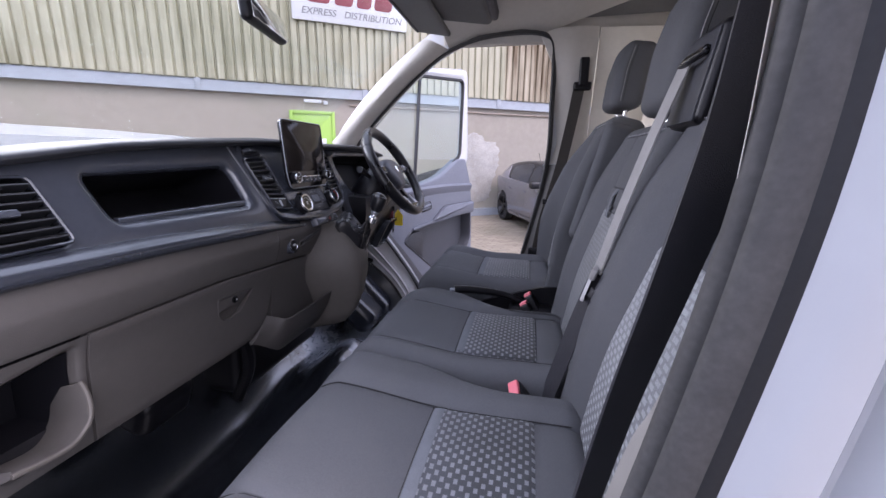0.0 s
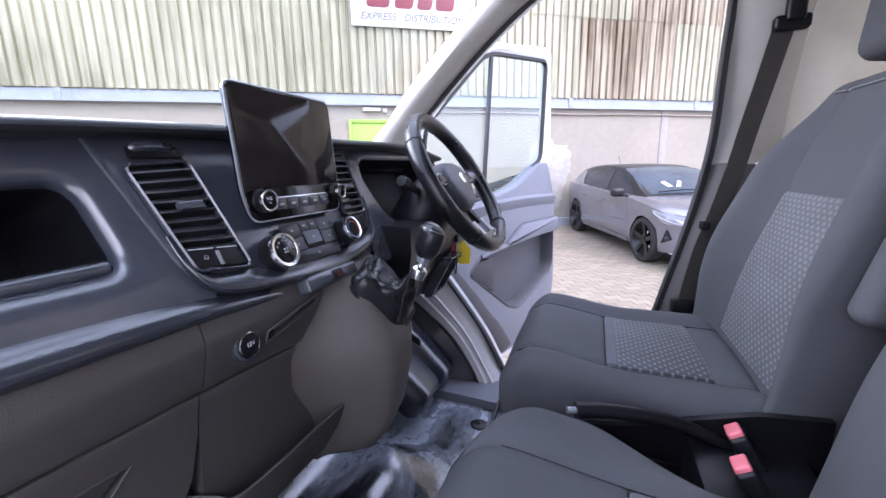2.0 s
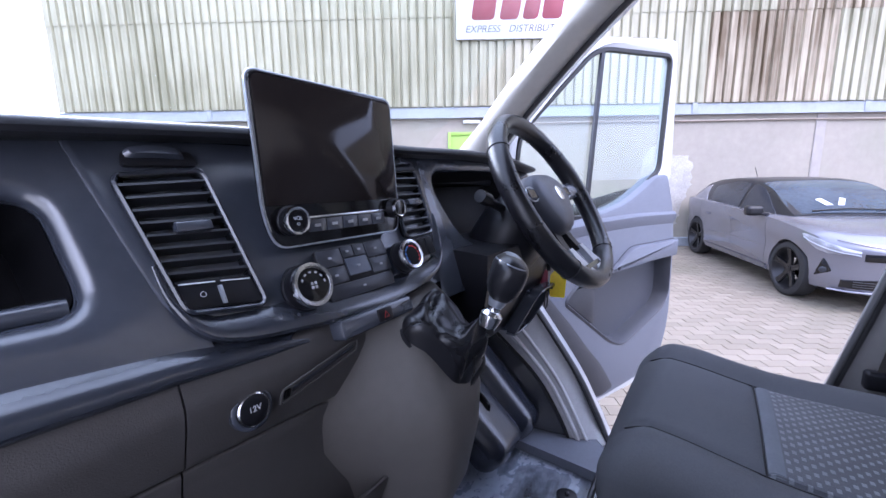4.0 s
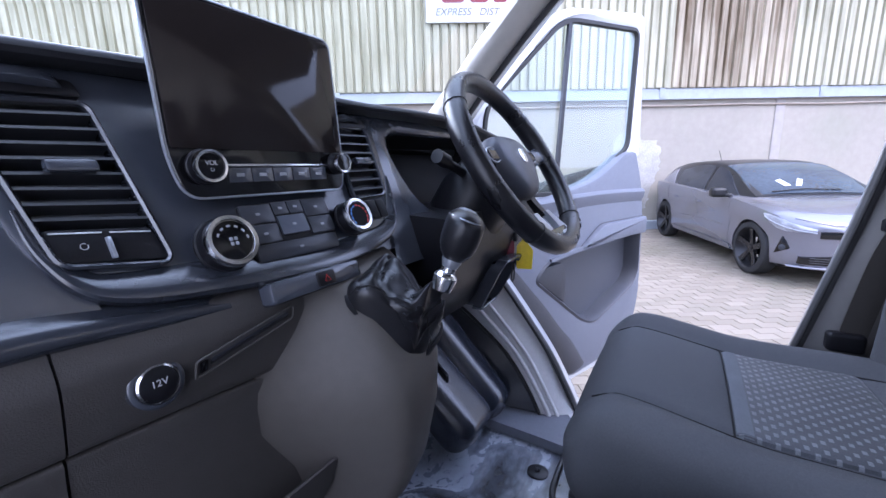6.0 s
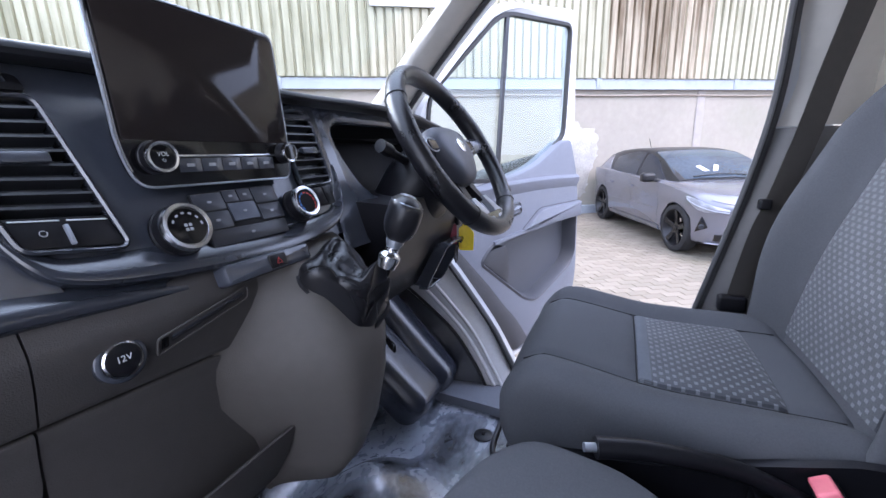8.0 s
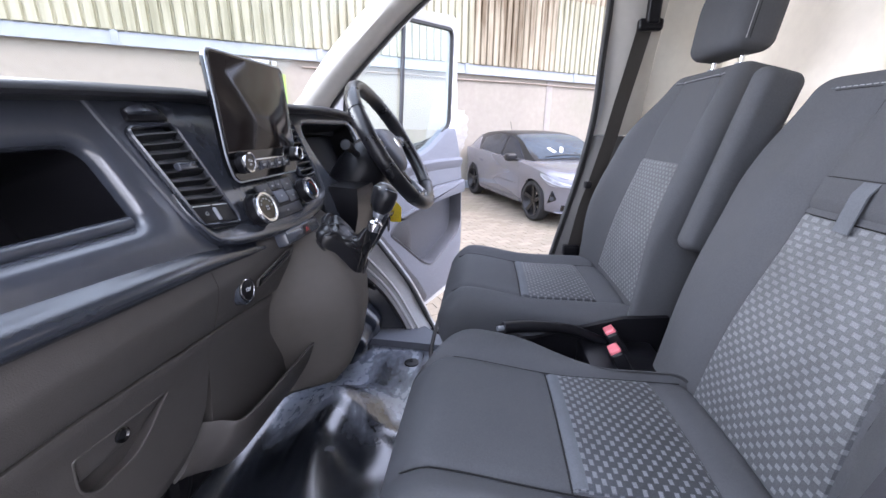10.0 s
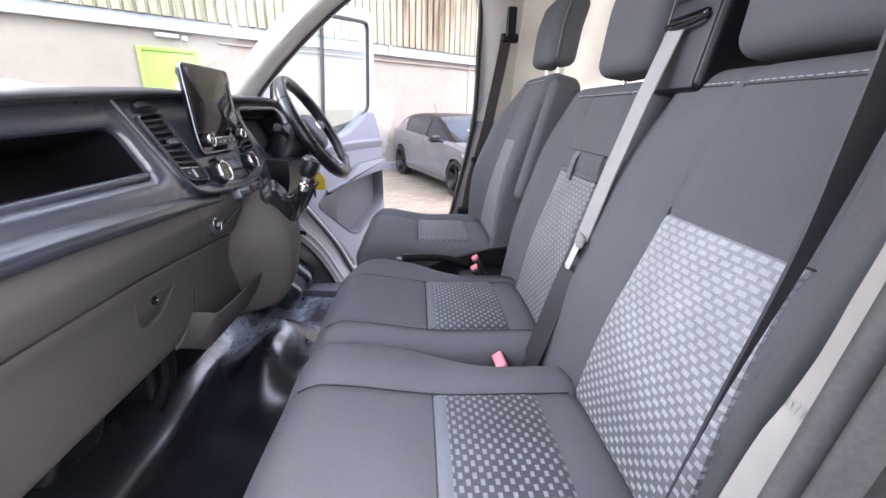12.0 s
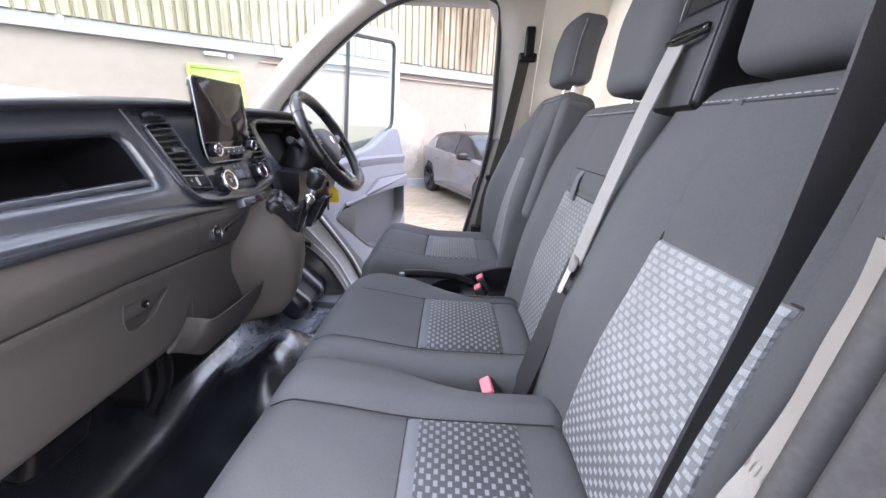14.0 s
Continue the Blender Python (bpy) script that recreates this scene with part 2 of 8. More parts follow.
def worn_sheen_mat(m, col, wet):
    """Grey dust and dark scuffs trodden into the driver's half of the rubber mat. Doorway sheen is painted in with the
    dust.
    """
    nt = m.node_tree
    N, L = nt.nodes, nt.links
    b = N["Principled BSDF"]
    tc, sep = N.new("ShaderNodeTexCoord"), N.new("ShaderNodeSeparateXYZ")
    L.new(tc.outputs["Object"], sep.inputs[0])

    def noise(scale, detail, lo, hi, to):
        v, n, r = N.new("ShaderNodeVectorMath"), N.new("ShaderNodeTexNoise"), N.new("ShaderNodeMapRange")
        v.operation = "MULTIPLY"
        v.inputs[1].default_value = (1.0, 0.6, 1.0)
        L.new(tc.outputs["Object"], v.inputs[0])
        L.new(v.outputs[0], n.inputs["Vector"])
        n.inputs["Scale"].default_value, n.inputs["Detail"].default_value, n.inputs["Distortion"].default_value = scale, detail, 0.6
        for k, q in zip(("From Min", "From Max", "To Min", "To Max"), (lo, hi, to[0], to[1])):
            r.inputs[k].default_value = q
        L.new(n.outputs["Fac"], r.inputs["Value"])
        return r.outputs[0]

    def op(kind, a, c):
        n = N.new("ShaderNodeMath")
        n.operation = kind
        for i, v in enumerate((a, c)):
            if isinstance(v, (int, float)):
                n.inputs[i].default_value = v
            else:
                L.new(v, n.inputs[i])
        return n.outputs[0]

    edge = N.new("ShaderNodeMapRange")
    edge.interpolation_type = "SMOOTHSTEP"
    edge.inputs["From Min"].default_value, edge.inputs["From Max"].default_value = 1.22, 1.40
    L.new(op("ADD", sep.outputs[1], noise(6, 4, 0.3, 0.7, (-0.10, 0.10))), edge.inputs["Value"])
    mask = op("MULTIPLY", edge.outputs[0], noise(7.5, 9, 0.38, 0.50, (0.15, 1.0)))
    mask = op("MULTIPLY", mask, noise(60, 4, 0.3, 0.6, (0.65, 1.0)))
    mx = N.new("ShaderNodeMixRGB")
    mx.inputs[2].default_value = (*col, 1)
    L.new(b.inputs["Base Color"].links[0].from_socket, mx.inputs[1])
    L.new(mask, mx.inputs[0])
    L.new(mx.outputs[0], b.inputs["Base Color"])
    L.new(op("ADD", op("MULTIPLY", mask, wet), 0.18), b.inputs["Roughness"])
    return m


# the bluish grey holds both dust and the sheen of the driver's doorway
worn_sheen_mat(M_MAT, (0.26, 0.29, 0.345), 0.12)
M_YELLOW = mat("yellow_tag", (0.85, 0.62, 0.02), 0.5)
M_PINK = mat("dark_red_tag", (0.22, 0.02, 0.04), 0.5)
M_BELT_BROWN = mat("belt_webbing_brown", (0.048, 0.043, 0.038), 0.55, var=0.2, scale=60, bump=0.6, bscale=900)
M_GLASS = glass_mat("window_glass", (0.90, 0.955, 0.945))
M_SCREENGLASS = glass_mat("windscreen_glass", (0.93, 0.97, 0.95), 0.01)
M_MIRROR = mat("mirror", (0.8, 0.8, 0.8), 0.03, 1.0, var=0.02, rvar=0.01)
M_MARK = mat("pale_marking", (0.62, 0.64, 0.66), 0.5)
M_STEEL = mat("dark_steel", (0.05, 0.05, 0.055), 0.4, 0.8)
M_REDMARK = mat("red_marking", (0.6, 0.03, 0.03), 0.4)
M_STEP = mat("step_plate_plastic", (0.13, 0.14, 0.165), 0.36, var=0.1, scale=6, bump=0.3, bscale=500)
M_BAR = mat("satin_bar", (0.026, 0.030, 0.039), 0.22, 0.0, var=0.05, spec=1.0, ior=1.5, rvar=0.02)
M_SLAT = mat("vent_slat", (0.022, 0.023, 0.026), 0.35, var=0.1)
M_MARKDIM = mat("dim_marking", (0.30, 0.31, 0.33), 0.5)
M_COLD = mat("blue_marking", (0.05, 0.20, 0.55), 0.4)

# ---- building helpers ----
def finish(name, bm, material, smooth=True, angle=40):
    bmesh.ops.recalc_face_normals(bm, faces=bm.faces)
    me = bpy.data.meshes.new(name)
    bm.to_mesh(me)
    bm.free()
    me.materials.append(material)
    if smooth:
        me.polygons.foreach_set("use_smooth", [True] * len(me.polygons))
        me.set_sharp_from_angle(angle=radians(angle))
    return me


def part(name, bm, material, parent=None, label="", smooth=True, angle=40):
    """Links a bmesh as one mesh object under a thing or part, all in world coordinates."""
    ob = new(name, finish(name, bm, material, smooth, angle))
    if parent is not None:
        ob.parent = parent
        ob.matrix_parent_inverse = parent.matrix_world.inverted()
    if label:
        tagged(ob, label)
    return ob


def thing(name, at, label, category, group="", kind=""):
    ob = new(name)
    ob.empty_display_size = 0.05
    ob.matrix_world = Matrix.Translation(at)
    ob.matrix_basis = Matrix.Translation(at)
    return tagged(ob, label, category, group, kind)


def join(*bms):
    out = bms[0]
    for b in bms[1:]:
        me = bpy.data.meshes.new("tmp")
        b.to_mesh(me)
        b.free()
        out.from_mesh(me)
        bpy.data.meshes.remove(me)
    return out


def loft(rings, close=True, cap=(True, True)):
    """Skin through rings of 3D points with equal counts."""
    bm = bmesh.new()
    vs = [[bm.verts.new(p) for p in r] for r in rings]
    n = len(rings[0])
    for a, b in zip(vs, vs[1:]):
        for i in range(n if close else n - 1):
            j = (i + 1) % n
            bm.faces.new((a[i], a[j], b[j], b[i]))
    if cap[0]:
        bm.faces.new(vs[0][::-1])
    if cap[1]:
        bm.faces.new(vs[-1])
    return bm


def box(lo, hi, bevel=0.004, seg=2):
    bm = bmesh.new()
    bmesh.ops.create_cube(bm, size=1)
    for v in bm.verts:
        v.co = [lo[i] + (v.co[i] + 0.5) * (hi[i] - lo[i]) for i in range(3)]
    if bevel:
        bmesh.ops.bevel(bm, geom=bm.edges[:], offset=bevel, segments=seg, profile=0.5, affect="EDGES")
    return bm


def moved(bm, m):
    bm.transform(m)
    return bm


def rquad(pts, r, k=5, m=4):
    """Outline of a polygon with rounded corners, k points a corner and m along each side. r: one radius or one per corner."""
    out = []
    n = len(pts)
    P = [Vector(p) for p in pts]
    rs = r if isinstance(r, (list, tuple)) else [r] * n
    ends = []
    for i in range(n):
        a, c, b = P[i - 1], P[i], P[(i + 1) % n]
        da, db = (a - c), (b - c)
        ra = min(rs[i], da.length * 0.45, db.length * 0.45)
        ends.append((c + da.normalized() * ra, c, c + db.normalized() * ra))
    for i in range(n):
        s, c, e = ends[i]
        for j in range(k + 1):
            t = j / k
            out.append((1 - t) ** 2 * s + 2 * t * (1 - t) * c + t * t * e)
        nx = ends[(i + 1) % n][0]
        for j in range(1, m):
            out.append(e.lerp(nx, j / m))
    return out


def inset(ring, d):
    """Offset a closed ring (in the plane of its first two coordinates) inwards by d."""
    n = len(ring)
    area = sum(ring[i][0] * ring[(i + 1) % n][1] - ring[(i + 1) % n][0] * ring[i][1] for i in range(n))
    sgn = 1 if area > 0 else -1
    out = []
    for i in range(n):
        t = Vector((ring[(i + 1) % n][0] - ring[i - 1][0], ring[(i + 1) % n][1] - ring[i - 1][1]))
        if t.length < 1e-9:
            t = Vector((1, 0))
        t.normalize()
        out.append(Vector((ring[i][0] - t.y * sgn * d, ring[i][1] + t.x * sgn * d)))
    return out


def plate(ring, F, height, edge=0.003, base=0.0):
    """A raised plate with a rounded rim: ring in (a, b), F(a, b, h) gives the place at height h."""
    hs = [(0.0, base), (0.0, height - edge), (edge * 0.3, height - edge * 0.3), (edge, height)]
    rings = [[F(p[0], p[1], h) for p in (inset(ring, d) if d else ring)] for d, h in hs]
    return loft(rings, cap=(False, True))


def frame_bm(outer, inner, F, height, depth, edge=0.002):
    """A frame between two matching rings: proud by height, its inner wall going in to -depth."""
    rings = [[F(p[0], p[1], h) for p in r] for r, h in (
        (outer, -0.004), (outer, height - edge), (inset(outer, edge), height),
        (inset(inner, -edge), height), (inner, height - edge), (inner, -depth))]
    return loft(rings, cap=(False, False))


def tube(pts, r, n=10, closed=False, taper=None):
    """A round tube along points."""
    P = [Vector(p) for p in pts]
    rings = []
    up = Vector((0, 0, 1))
    prev = None
    for i, p in enumerate(P):
        if closed:
            t = (P[(i + 1) % len(P)] - P[i - 1]).normalized()
        else:
            t = (P[min(i + 1, len(P) - 1)] - P[max(i - 1, 0)]).normalized()
        if prev is None:
            a = t.cross(up)
            if a.length < 0.1:
                a = t.cross(Vector((1, 0, 0)))
            a.normalize()
        else:
            a = (prev - t * prev.dot(t)).normalized()
        prev = a
        b = t.cross(a)
        rad = r if taper is None else r * taper(i / max(1, len(P) - 1))
        rings.append([p + (a * math.cos(2 * math.pi * j / n) + b * math.sin(2 * math.pi * j / n)) * rad for j in range(n)])
    if closed:
        rings.append(rings[0])
        bm = loft(rings, cap=(False, False))
        bmesh.ops.remove_doubles(bm, verts=bm.verts, dist=1e-6)
        return bm
    return loft(rings)


def smooth_path(pts, n=8, closed=False):
    """Catmull-Rom through points."""
    P = [Vector(p) for p in pts]
    out = []
    m = len(P)
    for i in range(m if closed else m - 1):
        p0 = P[i - 1] if (closed or i > 0) else P[0]
        p1, p2 = P[i], P[(i + 1) % m]
        p3 = P[(i + 2) % m] if (closed or i + 2 < m) else P[-1]
        for j in range(n):
            t = j / n
            out.append(0.5 * ((2 * p1) + (p2 - p0) * t + (2 * p0 - 5 * p1 + 4 * p2 - p3) * t * t + (3 * p1 - p0 - 3 * p2 + p3) * t ** 3))
    if not closed:
        out.append(P[-1])
    return out


def lathe(profile, n=28, cap=(True, True)):
    """Turn (radius, height) round the z axis; first and last rings are capped."""
    return loft([[(r * math.cos(2 * math.pi * i / n), r * math.sin(2 * math.pi * i / n), h) for i in range(n)] for r, h in profile], cap=cap)


def soft_box(h, r, n=(12, 12, 6), deform=None):
    """A rounded block of half sizes h and corner radius r, then shaped by deform(p) -> p."""
    bm = bmesh.new()
    verts = {}

    def vert(p):
        key = tuple(round(c, 6) for c in p)
        if key not in verts:
            c = Vector([max(-h[i] + r, min(h[i] - r, p[i])) for i in range(3)])
            d = Vector(p) - c
            q = c + d.normalized() * r if d.length > 1e-9 else Vector(p)
            verts[key] = bm.verts.new(deform(q) if deform else q)
        return verts[key]

    def steps(i):
        inner = [-h[i] + r + (2 * h[i] - 2 * r) * j / n[i] for j in range(n[i] + 1)]
        rim = [r * math.tan(radians(a)) for a in (11.25, 22.5, 33.75, 45)]
        return [-h[i] + r - q for q in rim[::-1]] + inner + [h[i] - r + q for q in rim]

    S = [steps(i) for i in range(3)]
    for ax in range(3):
        a, b = (ax + 1) % 3, (ax + 2) % 3
        for side in (-1, 1):
            for i in range(len(S[a]) - 1):
                for j in range(len(S[b]) - 1):
                    q = []
                    for u, v in ((i, j), (i + 1, j), (i + 1, j + 1), (i, j + 1)):
                        p = [0, 0, 0]
                        p[ax], p[a], p[b] = side * h[ax], S[a][u], S[b][v]
                        q.append(vert(p))
                    if len(set(q)) == 4:
                        bm.faces.new(q)
    return bm


def patch(F, u0, u1, v0, v1, nu, nv, sink=0.004):
    """A cloth patch over F(u, v, h), its rim tucked in by sink."""
    bm = bmesh.new()
    us = [u0, u0 + (u1 - u0) * 0.012] + [u0 + (u1 - u0) * i / nu for i in range(1, nu)] + [u1 - (u1 - u0) * 0.012, u1]
    vs = [v0, v0 + (v1 - v0) * 0.012] + [v0 + (v1 - v0) * i / nv for i in range(1, nv)] + [v1 - (v1 - v0) * 0.012, v1]
    g = [[bm.verts.new(F(u, v, -sink if i in (0, len(us) - 1) or j in (0, len(vs) - 1) else 0.003)) for j, v in enumerate(vs)]
         for i, u in enumerate(us)]
    for i in range(len(us) - 1):
        for j in range(len(vs) - 1):
            bm.faces.new((g[i][j], g[i + 1][j], g[i + 1][j + 1], g[i][j + 1]))
    return bm


def smoothstep(a, b, x):
    t = max(0.0, min(1.0, (x - a) / (b - a)))
    return t * t * (3 - 2 * t)


def ribbon(pts, width_way, w, t=0.0012):
    """A belt: a flat strip along points, w wide along width_way (a vector or one per point)."""
    rings = []
    for i, p in enumerate(pts):
        p = Vector(p)
        ww = Vector(width_way[i] if isinstance(width_way, list) else width_way).normalized()
        tan = (Vector(pts[min(i + 1, len(pts) - 1)]) - Vector(pts[max(i - 1, 0)])).normalized()
        ww = (ww - tan * ww.dot(tan)).normalized()
        nn = tan.cross(ww)
        rings.append([p + ww * w / 2 + nn * t, p + ww * w / 2 - nn * t, p - ww * w / 2 - nn * t, p - ww * w / 2 + nn * t])
    return loft(rings)


def text_part(name, body, size, m, material, parent, depth=0.0004, shear=0.0):
    """Lettering with the built-in font, turned into a mesh."""
    cu = bpy.data.curves.new(name, "FONT")
    cu.body, cu.size, cu.extrude, cu.align_x, cu.align_y, cu.shear = body, size, depth, "CENTER", "CENTER", shear
    tmp = bpy.data.objects.new(name, cu)
    me = bpy.data.meshes.new_from_object(tmp)
    bpy.data.objects.remove(tmp)
    me.transform(m)
    me.materials.clear()
    me.materials.append(material)
    ob = new(name, me)
    ob.parent = parent
    ob.matrix_parent_inverse = parent.matrix_world.inverted()
    return ob


def cut(ob, bm):
    """Cut the closed shape bm out of a mesh object, once and for all."""
    tool = new("tool", finish("tool", bm, M_BLACK, False))
    mod = ob.modifiers.new("cut", "BOOLEAN")
    mod.operation, mod.object, mod.solver = "DIFFERENCE", tool, "EXACT"
    bpy.context.view_layer.update()
    me = bpy.data.meshes.new_from_object(ob.evaluated_get(bpy.context.evaluated_depsgraph_get()))
    ob.modifiers.remove(mod)
    old = ob.data
    while len(me.materials) > 1:
        me.materials.pop()
    ob.data = me
    bpy.data.meshes.remove(old)
    bpy.data.objects.remove(tool)
    me.set_sharp_from_angle(angle=radians(40))

# ---- the yard: ground, long factory wall ----
WALL_O, WALL_U, WALL_N = Vector((0, 10.1, 0)), Vector((0.842, 0.539, 0)), Vector((0.539, -0.842, 0))


def W(s, z, d=0.0):
    return WALL_O + WALL_U * s + WALL_N * d + Vector((0, 0, z))


def ground_z(x, y):
    return -0.135 + 0.025 * (max(-30.0, min(40.0, y)) - 6.9)


bm = bmesh.new()
gx = [-400, -60, -20, -8] + [-5 + i for i in range(13)] + [14, 30, 80, 400]
gy = [-400, -60, -20, -5, 0] + [1 + 0.25 * i for i in range(24)] + [8, 10, 14, 30, 80, 400]
gv = [[bm.verts.new((x, y, ground_z(x, y) - 0.006)) for y in gy] for x in gx]
for i in range(len(gx) - 1):
    for j in range(len(gy) - 1):
        bm.faces.new((gv[i][j], gv[i + 1][j], gv[i + 1][j + 1], gv[i][j + 1]))
M_SAND = mat("joint_sand", (0.185, 0.165, 0.132), 0.95, var=0.2, scale=3, dirt=((0.14, 0.15, 0.09), 0.5, 1.2))
ground = tagged(part("ground", bm, M_SAND), "block-paved yard, dusty joints with traces of moss", "ground", kind="structure")

M_RENDER = mat("wall_render", (0.345, 0.312, 0.262), 0.9, var=0.10, scale=0.8, fine=9, bump=0.8, bscale=25,
               dirt=((0.28, 0.285, 0.21), 0.45, 0.7))


def streak_mat(name, col, stain, amount):
    """Painted sheet with vertical rain streaks, moss and rust that follow the wall, not the single sheet."""
    m = mat(name, col, 0.65, var=0.06, scale=0.8, fine=7)
    nt = m.node_tree
    N, L = nt.nodes, nt.links
    b = N["Principled BSDF"]
    src = b.inputs["Base Color"].links[0].from_socket
    ge, mp = N.new("ShaderNodeNewGeometry"), N.new("ShaderNodeMapping")
    mp.inputs["Scale"].default_value = (9.0, 9.0, 0.55)
    L.new(ge.outputs["Position"], mp.inputs["Vector"])
    n1 = N.new("ShaderNodeTexNoise")
    n1.inputs["Scale"].default_value, n1.inputs["Detail"].default_value, n1.inputs["Roughness"].default_value = 1.0, 6, 0.6
    L.new(mp.outputs[0], n1.inputs["Vector"])
    n2 = N.new("ShaderNodeTexNoise")
    n2.inputs["Scale"].default_value, n2.inputs["Detail"].default_value = 0.35, 4
    L.new(ge.outputs["Position"], n2.inputs["Vector"])
    mu = N.new("ShaderNodeMath")
    mu.operation = "MULTIPLY"
    L.new(n1.outputs["Fac"], mu.inputs[0])
    L.new(n2.outputs["Fac"], mu.inputs[1])
    mr = N.new("ShaderNodeMapRange")
    mr.inputs["From Min"].default_value, mr.inputs["From Max"].default_value, mr.inputs["To Max"].default_value = 0.19, 0.38, amount
    L.new(mu.outputs[0], mr.inputs["Value"])
    mx = N.new("ShaderNodeMixRGB")
    mx.inputs[2].default_value = (*stain, 1)
    L.new(mr.outputs[0], mx.inputs[0])
    L.new(src, mx.inputs[1])
    L.new(mx.outputs[0], b.inputs["Base Color"])
    return m


M_SHEET = streak_mat("cladding_sheet", (0.45, 0.43, 0.315), (0.22, 0.21, 0.13), 0.85)
M_SHEET2 = streak_mat("cladding_stained", (0.46, 0.405, 0.295), (0.14, 0.10, 0.055), 1.0)
M_FLASH = mat("grey_flashing", (0.33, 0.36, 0.39), 0.55, var=0.08, scale=1.2, dirt=((0.25, 0.27, 0.28), 0.5, 3))
M_GREEN = mat("lime_green_paint", (0.30, 0.50, 0.09), 0.5, var=0.05)
M_PIPE = mat("conduit", (0.40, 0.33, 0.27), 0.6)

# lower rendered wall with a shallow pier, thick enough to stand
S0, S1, ZL = -12.7, 16.0, 2.34
bm = bmesh.new()
seg = [S0 + (S1 - S0) * i / 60 for i in range(61)]
rings = []
for s in seg:
    d = 0.0
    rings.append([W(s, -0.3, d), W(s, ZL, d), W(s, ZL, -0.35), W(s, -0.3, -0.35)])
wall = tagged(part("wall_factory", loft(rings), M_RENDER, smooth=False), "rendered lower factory wall, patched and stained beige", "wall", kind="structure")
pier = box((-0.09, -0.02, -0.3), (0.09, 0.03, ZL), 0.01)
M_PIER = mat("pier_render", (0.34, 0.31, 0.28), 0.9, var=0.12, scale=1.0, fine=9, bump=0.8, bscale=25)
part("pier", moved(pier, Matrix.Translation(W(1.41, 0)) @ Matrix.Rotation(math.atan2(0.539, 0.842), 4, "Z")), M_PIER, wall)

# rough pale patch where the old render has come away
M_PATCH = mat("bare_render", (0.40, 0.385, 0.355), 0.95, var=0.25, scale=5, fine=40, bump=1.0, bscale=60, dirt=((0.36, 0.33, 0.28), 0.6, 4))
rp = random.Random(11)
edge = [(-1.75, 0.35), (-1.78, 1.0), (-1.70, 1.62), (-1.42, 1.80), (-1.18, 1.66), (-0.86, 1.56), (-0.80, 1.15), (-0.90, 0.82), (-0.98, 0.50), (-1.10, 0.28)]
ring = [(p.x + rp.uniform(-0.03, 0.03), p.y + rp.uniform(-0.03, 0.03)) for p in smooth_path([Vector((a, b, 0)) for a, b in edge], 5, True)]
part("render_patch", plate(ring, lambda a, b, h: W(a, b, h), 0.009, 0.004), M_PATCH, wall, "rough pale patch of bare render")
part("base_drain", loft([[W(s, z, d) for z, d in ((-0.2, 0.0), (0.10, 0.0), (0.09, 0.05), (-0.2, 0.06))] for s in (-2.2, -0.55)]), M_FLASH, wall, "pale drain kerb at the foot of the wall")

# green door with its frame, a small vent grille and lamp above it
GA = math.atan2(0.539, 0.842)
gd = tagged(new("door_1"), "lime green steel fire door set in the wall", "door", kind="structure")
gd.matrix_world = gd.matrix_basis = Matrix.Translation(W(-4.9, 0)) @ Matrix.Rotation(GA, 4, "Z")
bpy.context.view_layer.update()


def on_wall(bm, s, z=0.0):
    return moved(bm, Matrix.Translation(W(s, z)) @ Matrix.Rotation(GA, 4, "Z"))


part("door_leaf", on_wall(box((-0.36, -0.03, 0.03), (0.36, 0.02, 2.03), 0.006), -4.92), M_GREEN, gd)
for a, b in (((-0.42, -0.05, 0.0), (-0.36, 0.02, 2.09)), ((0.36, -0.05, 0.0), (0.42, 0.02, 2.09)), ((-0.36, -0.05, 2.03), (0.36, 0.02, 2.09))):
    part("door_frame", on_wall(box(a, b, 0.006), -4.92), M_GREEN, gd)
part("notice", on_wall(box((0.02, -0.038, 1.42), (0.24, -0.03, 1.58), 0.002), -4.92), M_MARK, gd, "small white notice")
lampw = thing("bulkhead_lamp", W(-4.9, 2.22), "white bulkhead lamp over the green door", "lamp")
part("body", on_wall(box((-0.16, -0.07, 2.24), (0.16, 0.0, 2.30), 0.012), -4.9), M_MARK, lampw)
part("bracket", on_wall(box((0.2, -0.05, 2.22), (0.28, 0.0, 2.29), 0.01), -4.9), M_MARK, lampw)

# flashing ledge and cable run below it
bm = loft([[W(s, ZL, -0.1), W(s, ZL, 0.09), W(s, ZL + 0.19, 0.075), W(s, ZL + 0.21, -0.1)] for s in (S0, -6.5, -0.5, 2.0, S1)])
flash = tagged(part("trim_flashing", bm, M_FLASH, smooth=False), "grey metal flashing along the foot of the cladding", "flashing", kind="structure")
for s in (-9.8, -6.8, -3.9, -0.9, 2.1, 5.1):
    part("flashing_lap", on_wall(box((-0.05, -0.098, ZL - 0.006), (0.05, -0.07, ZL + 0.2), 0.004), s), M_FLASH, flash)
tagged(part("cable_conduit", tube([W(s, 2.24 + 0.006 * math.sin(s * 2.1), 0.03) for s in [-4.2 + 0.4 * i for i in range(46)]], 0.014, 8), M_PIPE),
              "thin brown cable conduit clipped along the wall", "conduit")

# corrugated cladding sheets, each a piece of its own
PITCH = 0.155


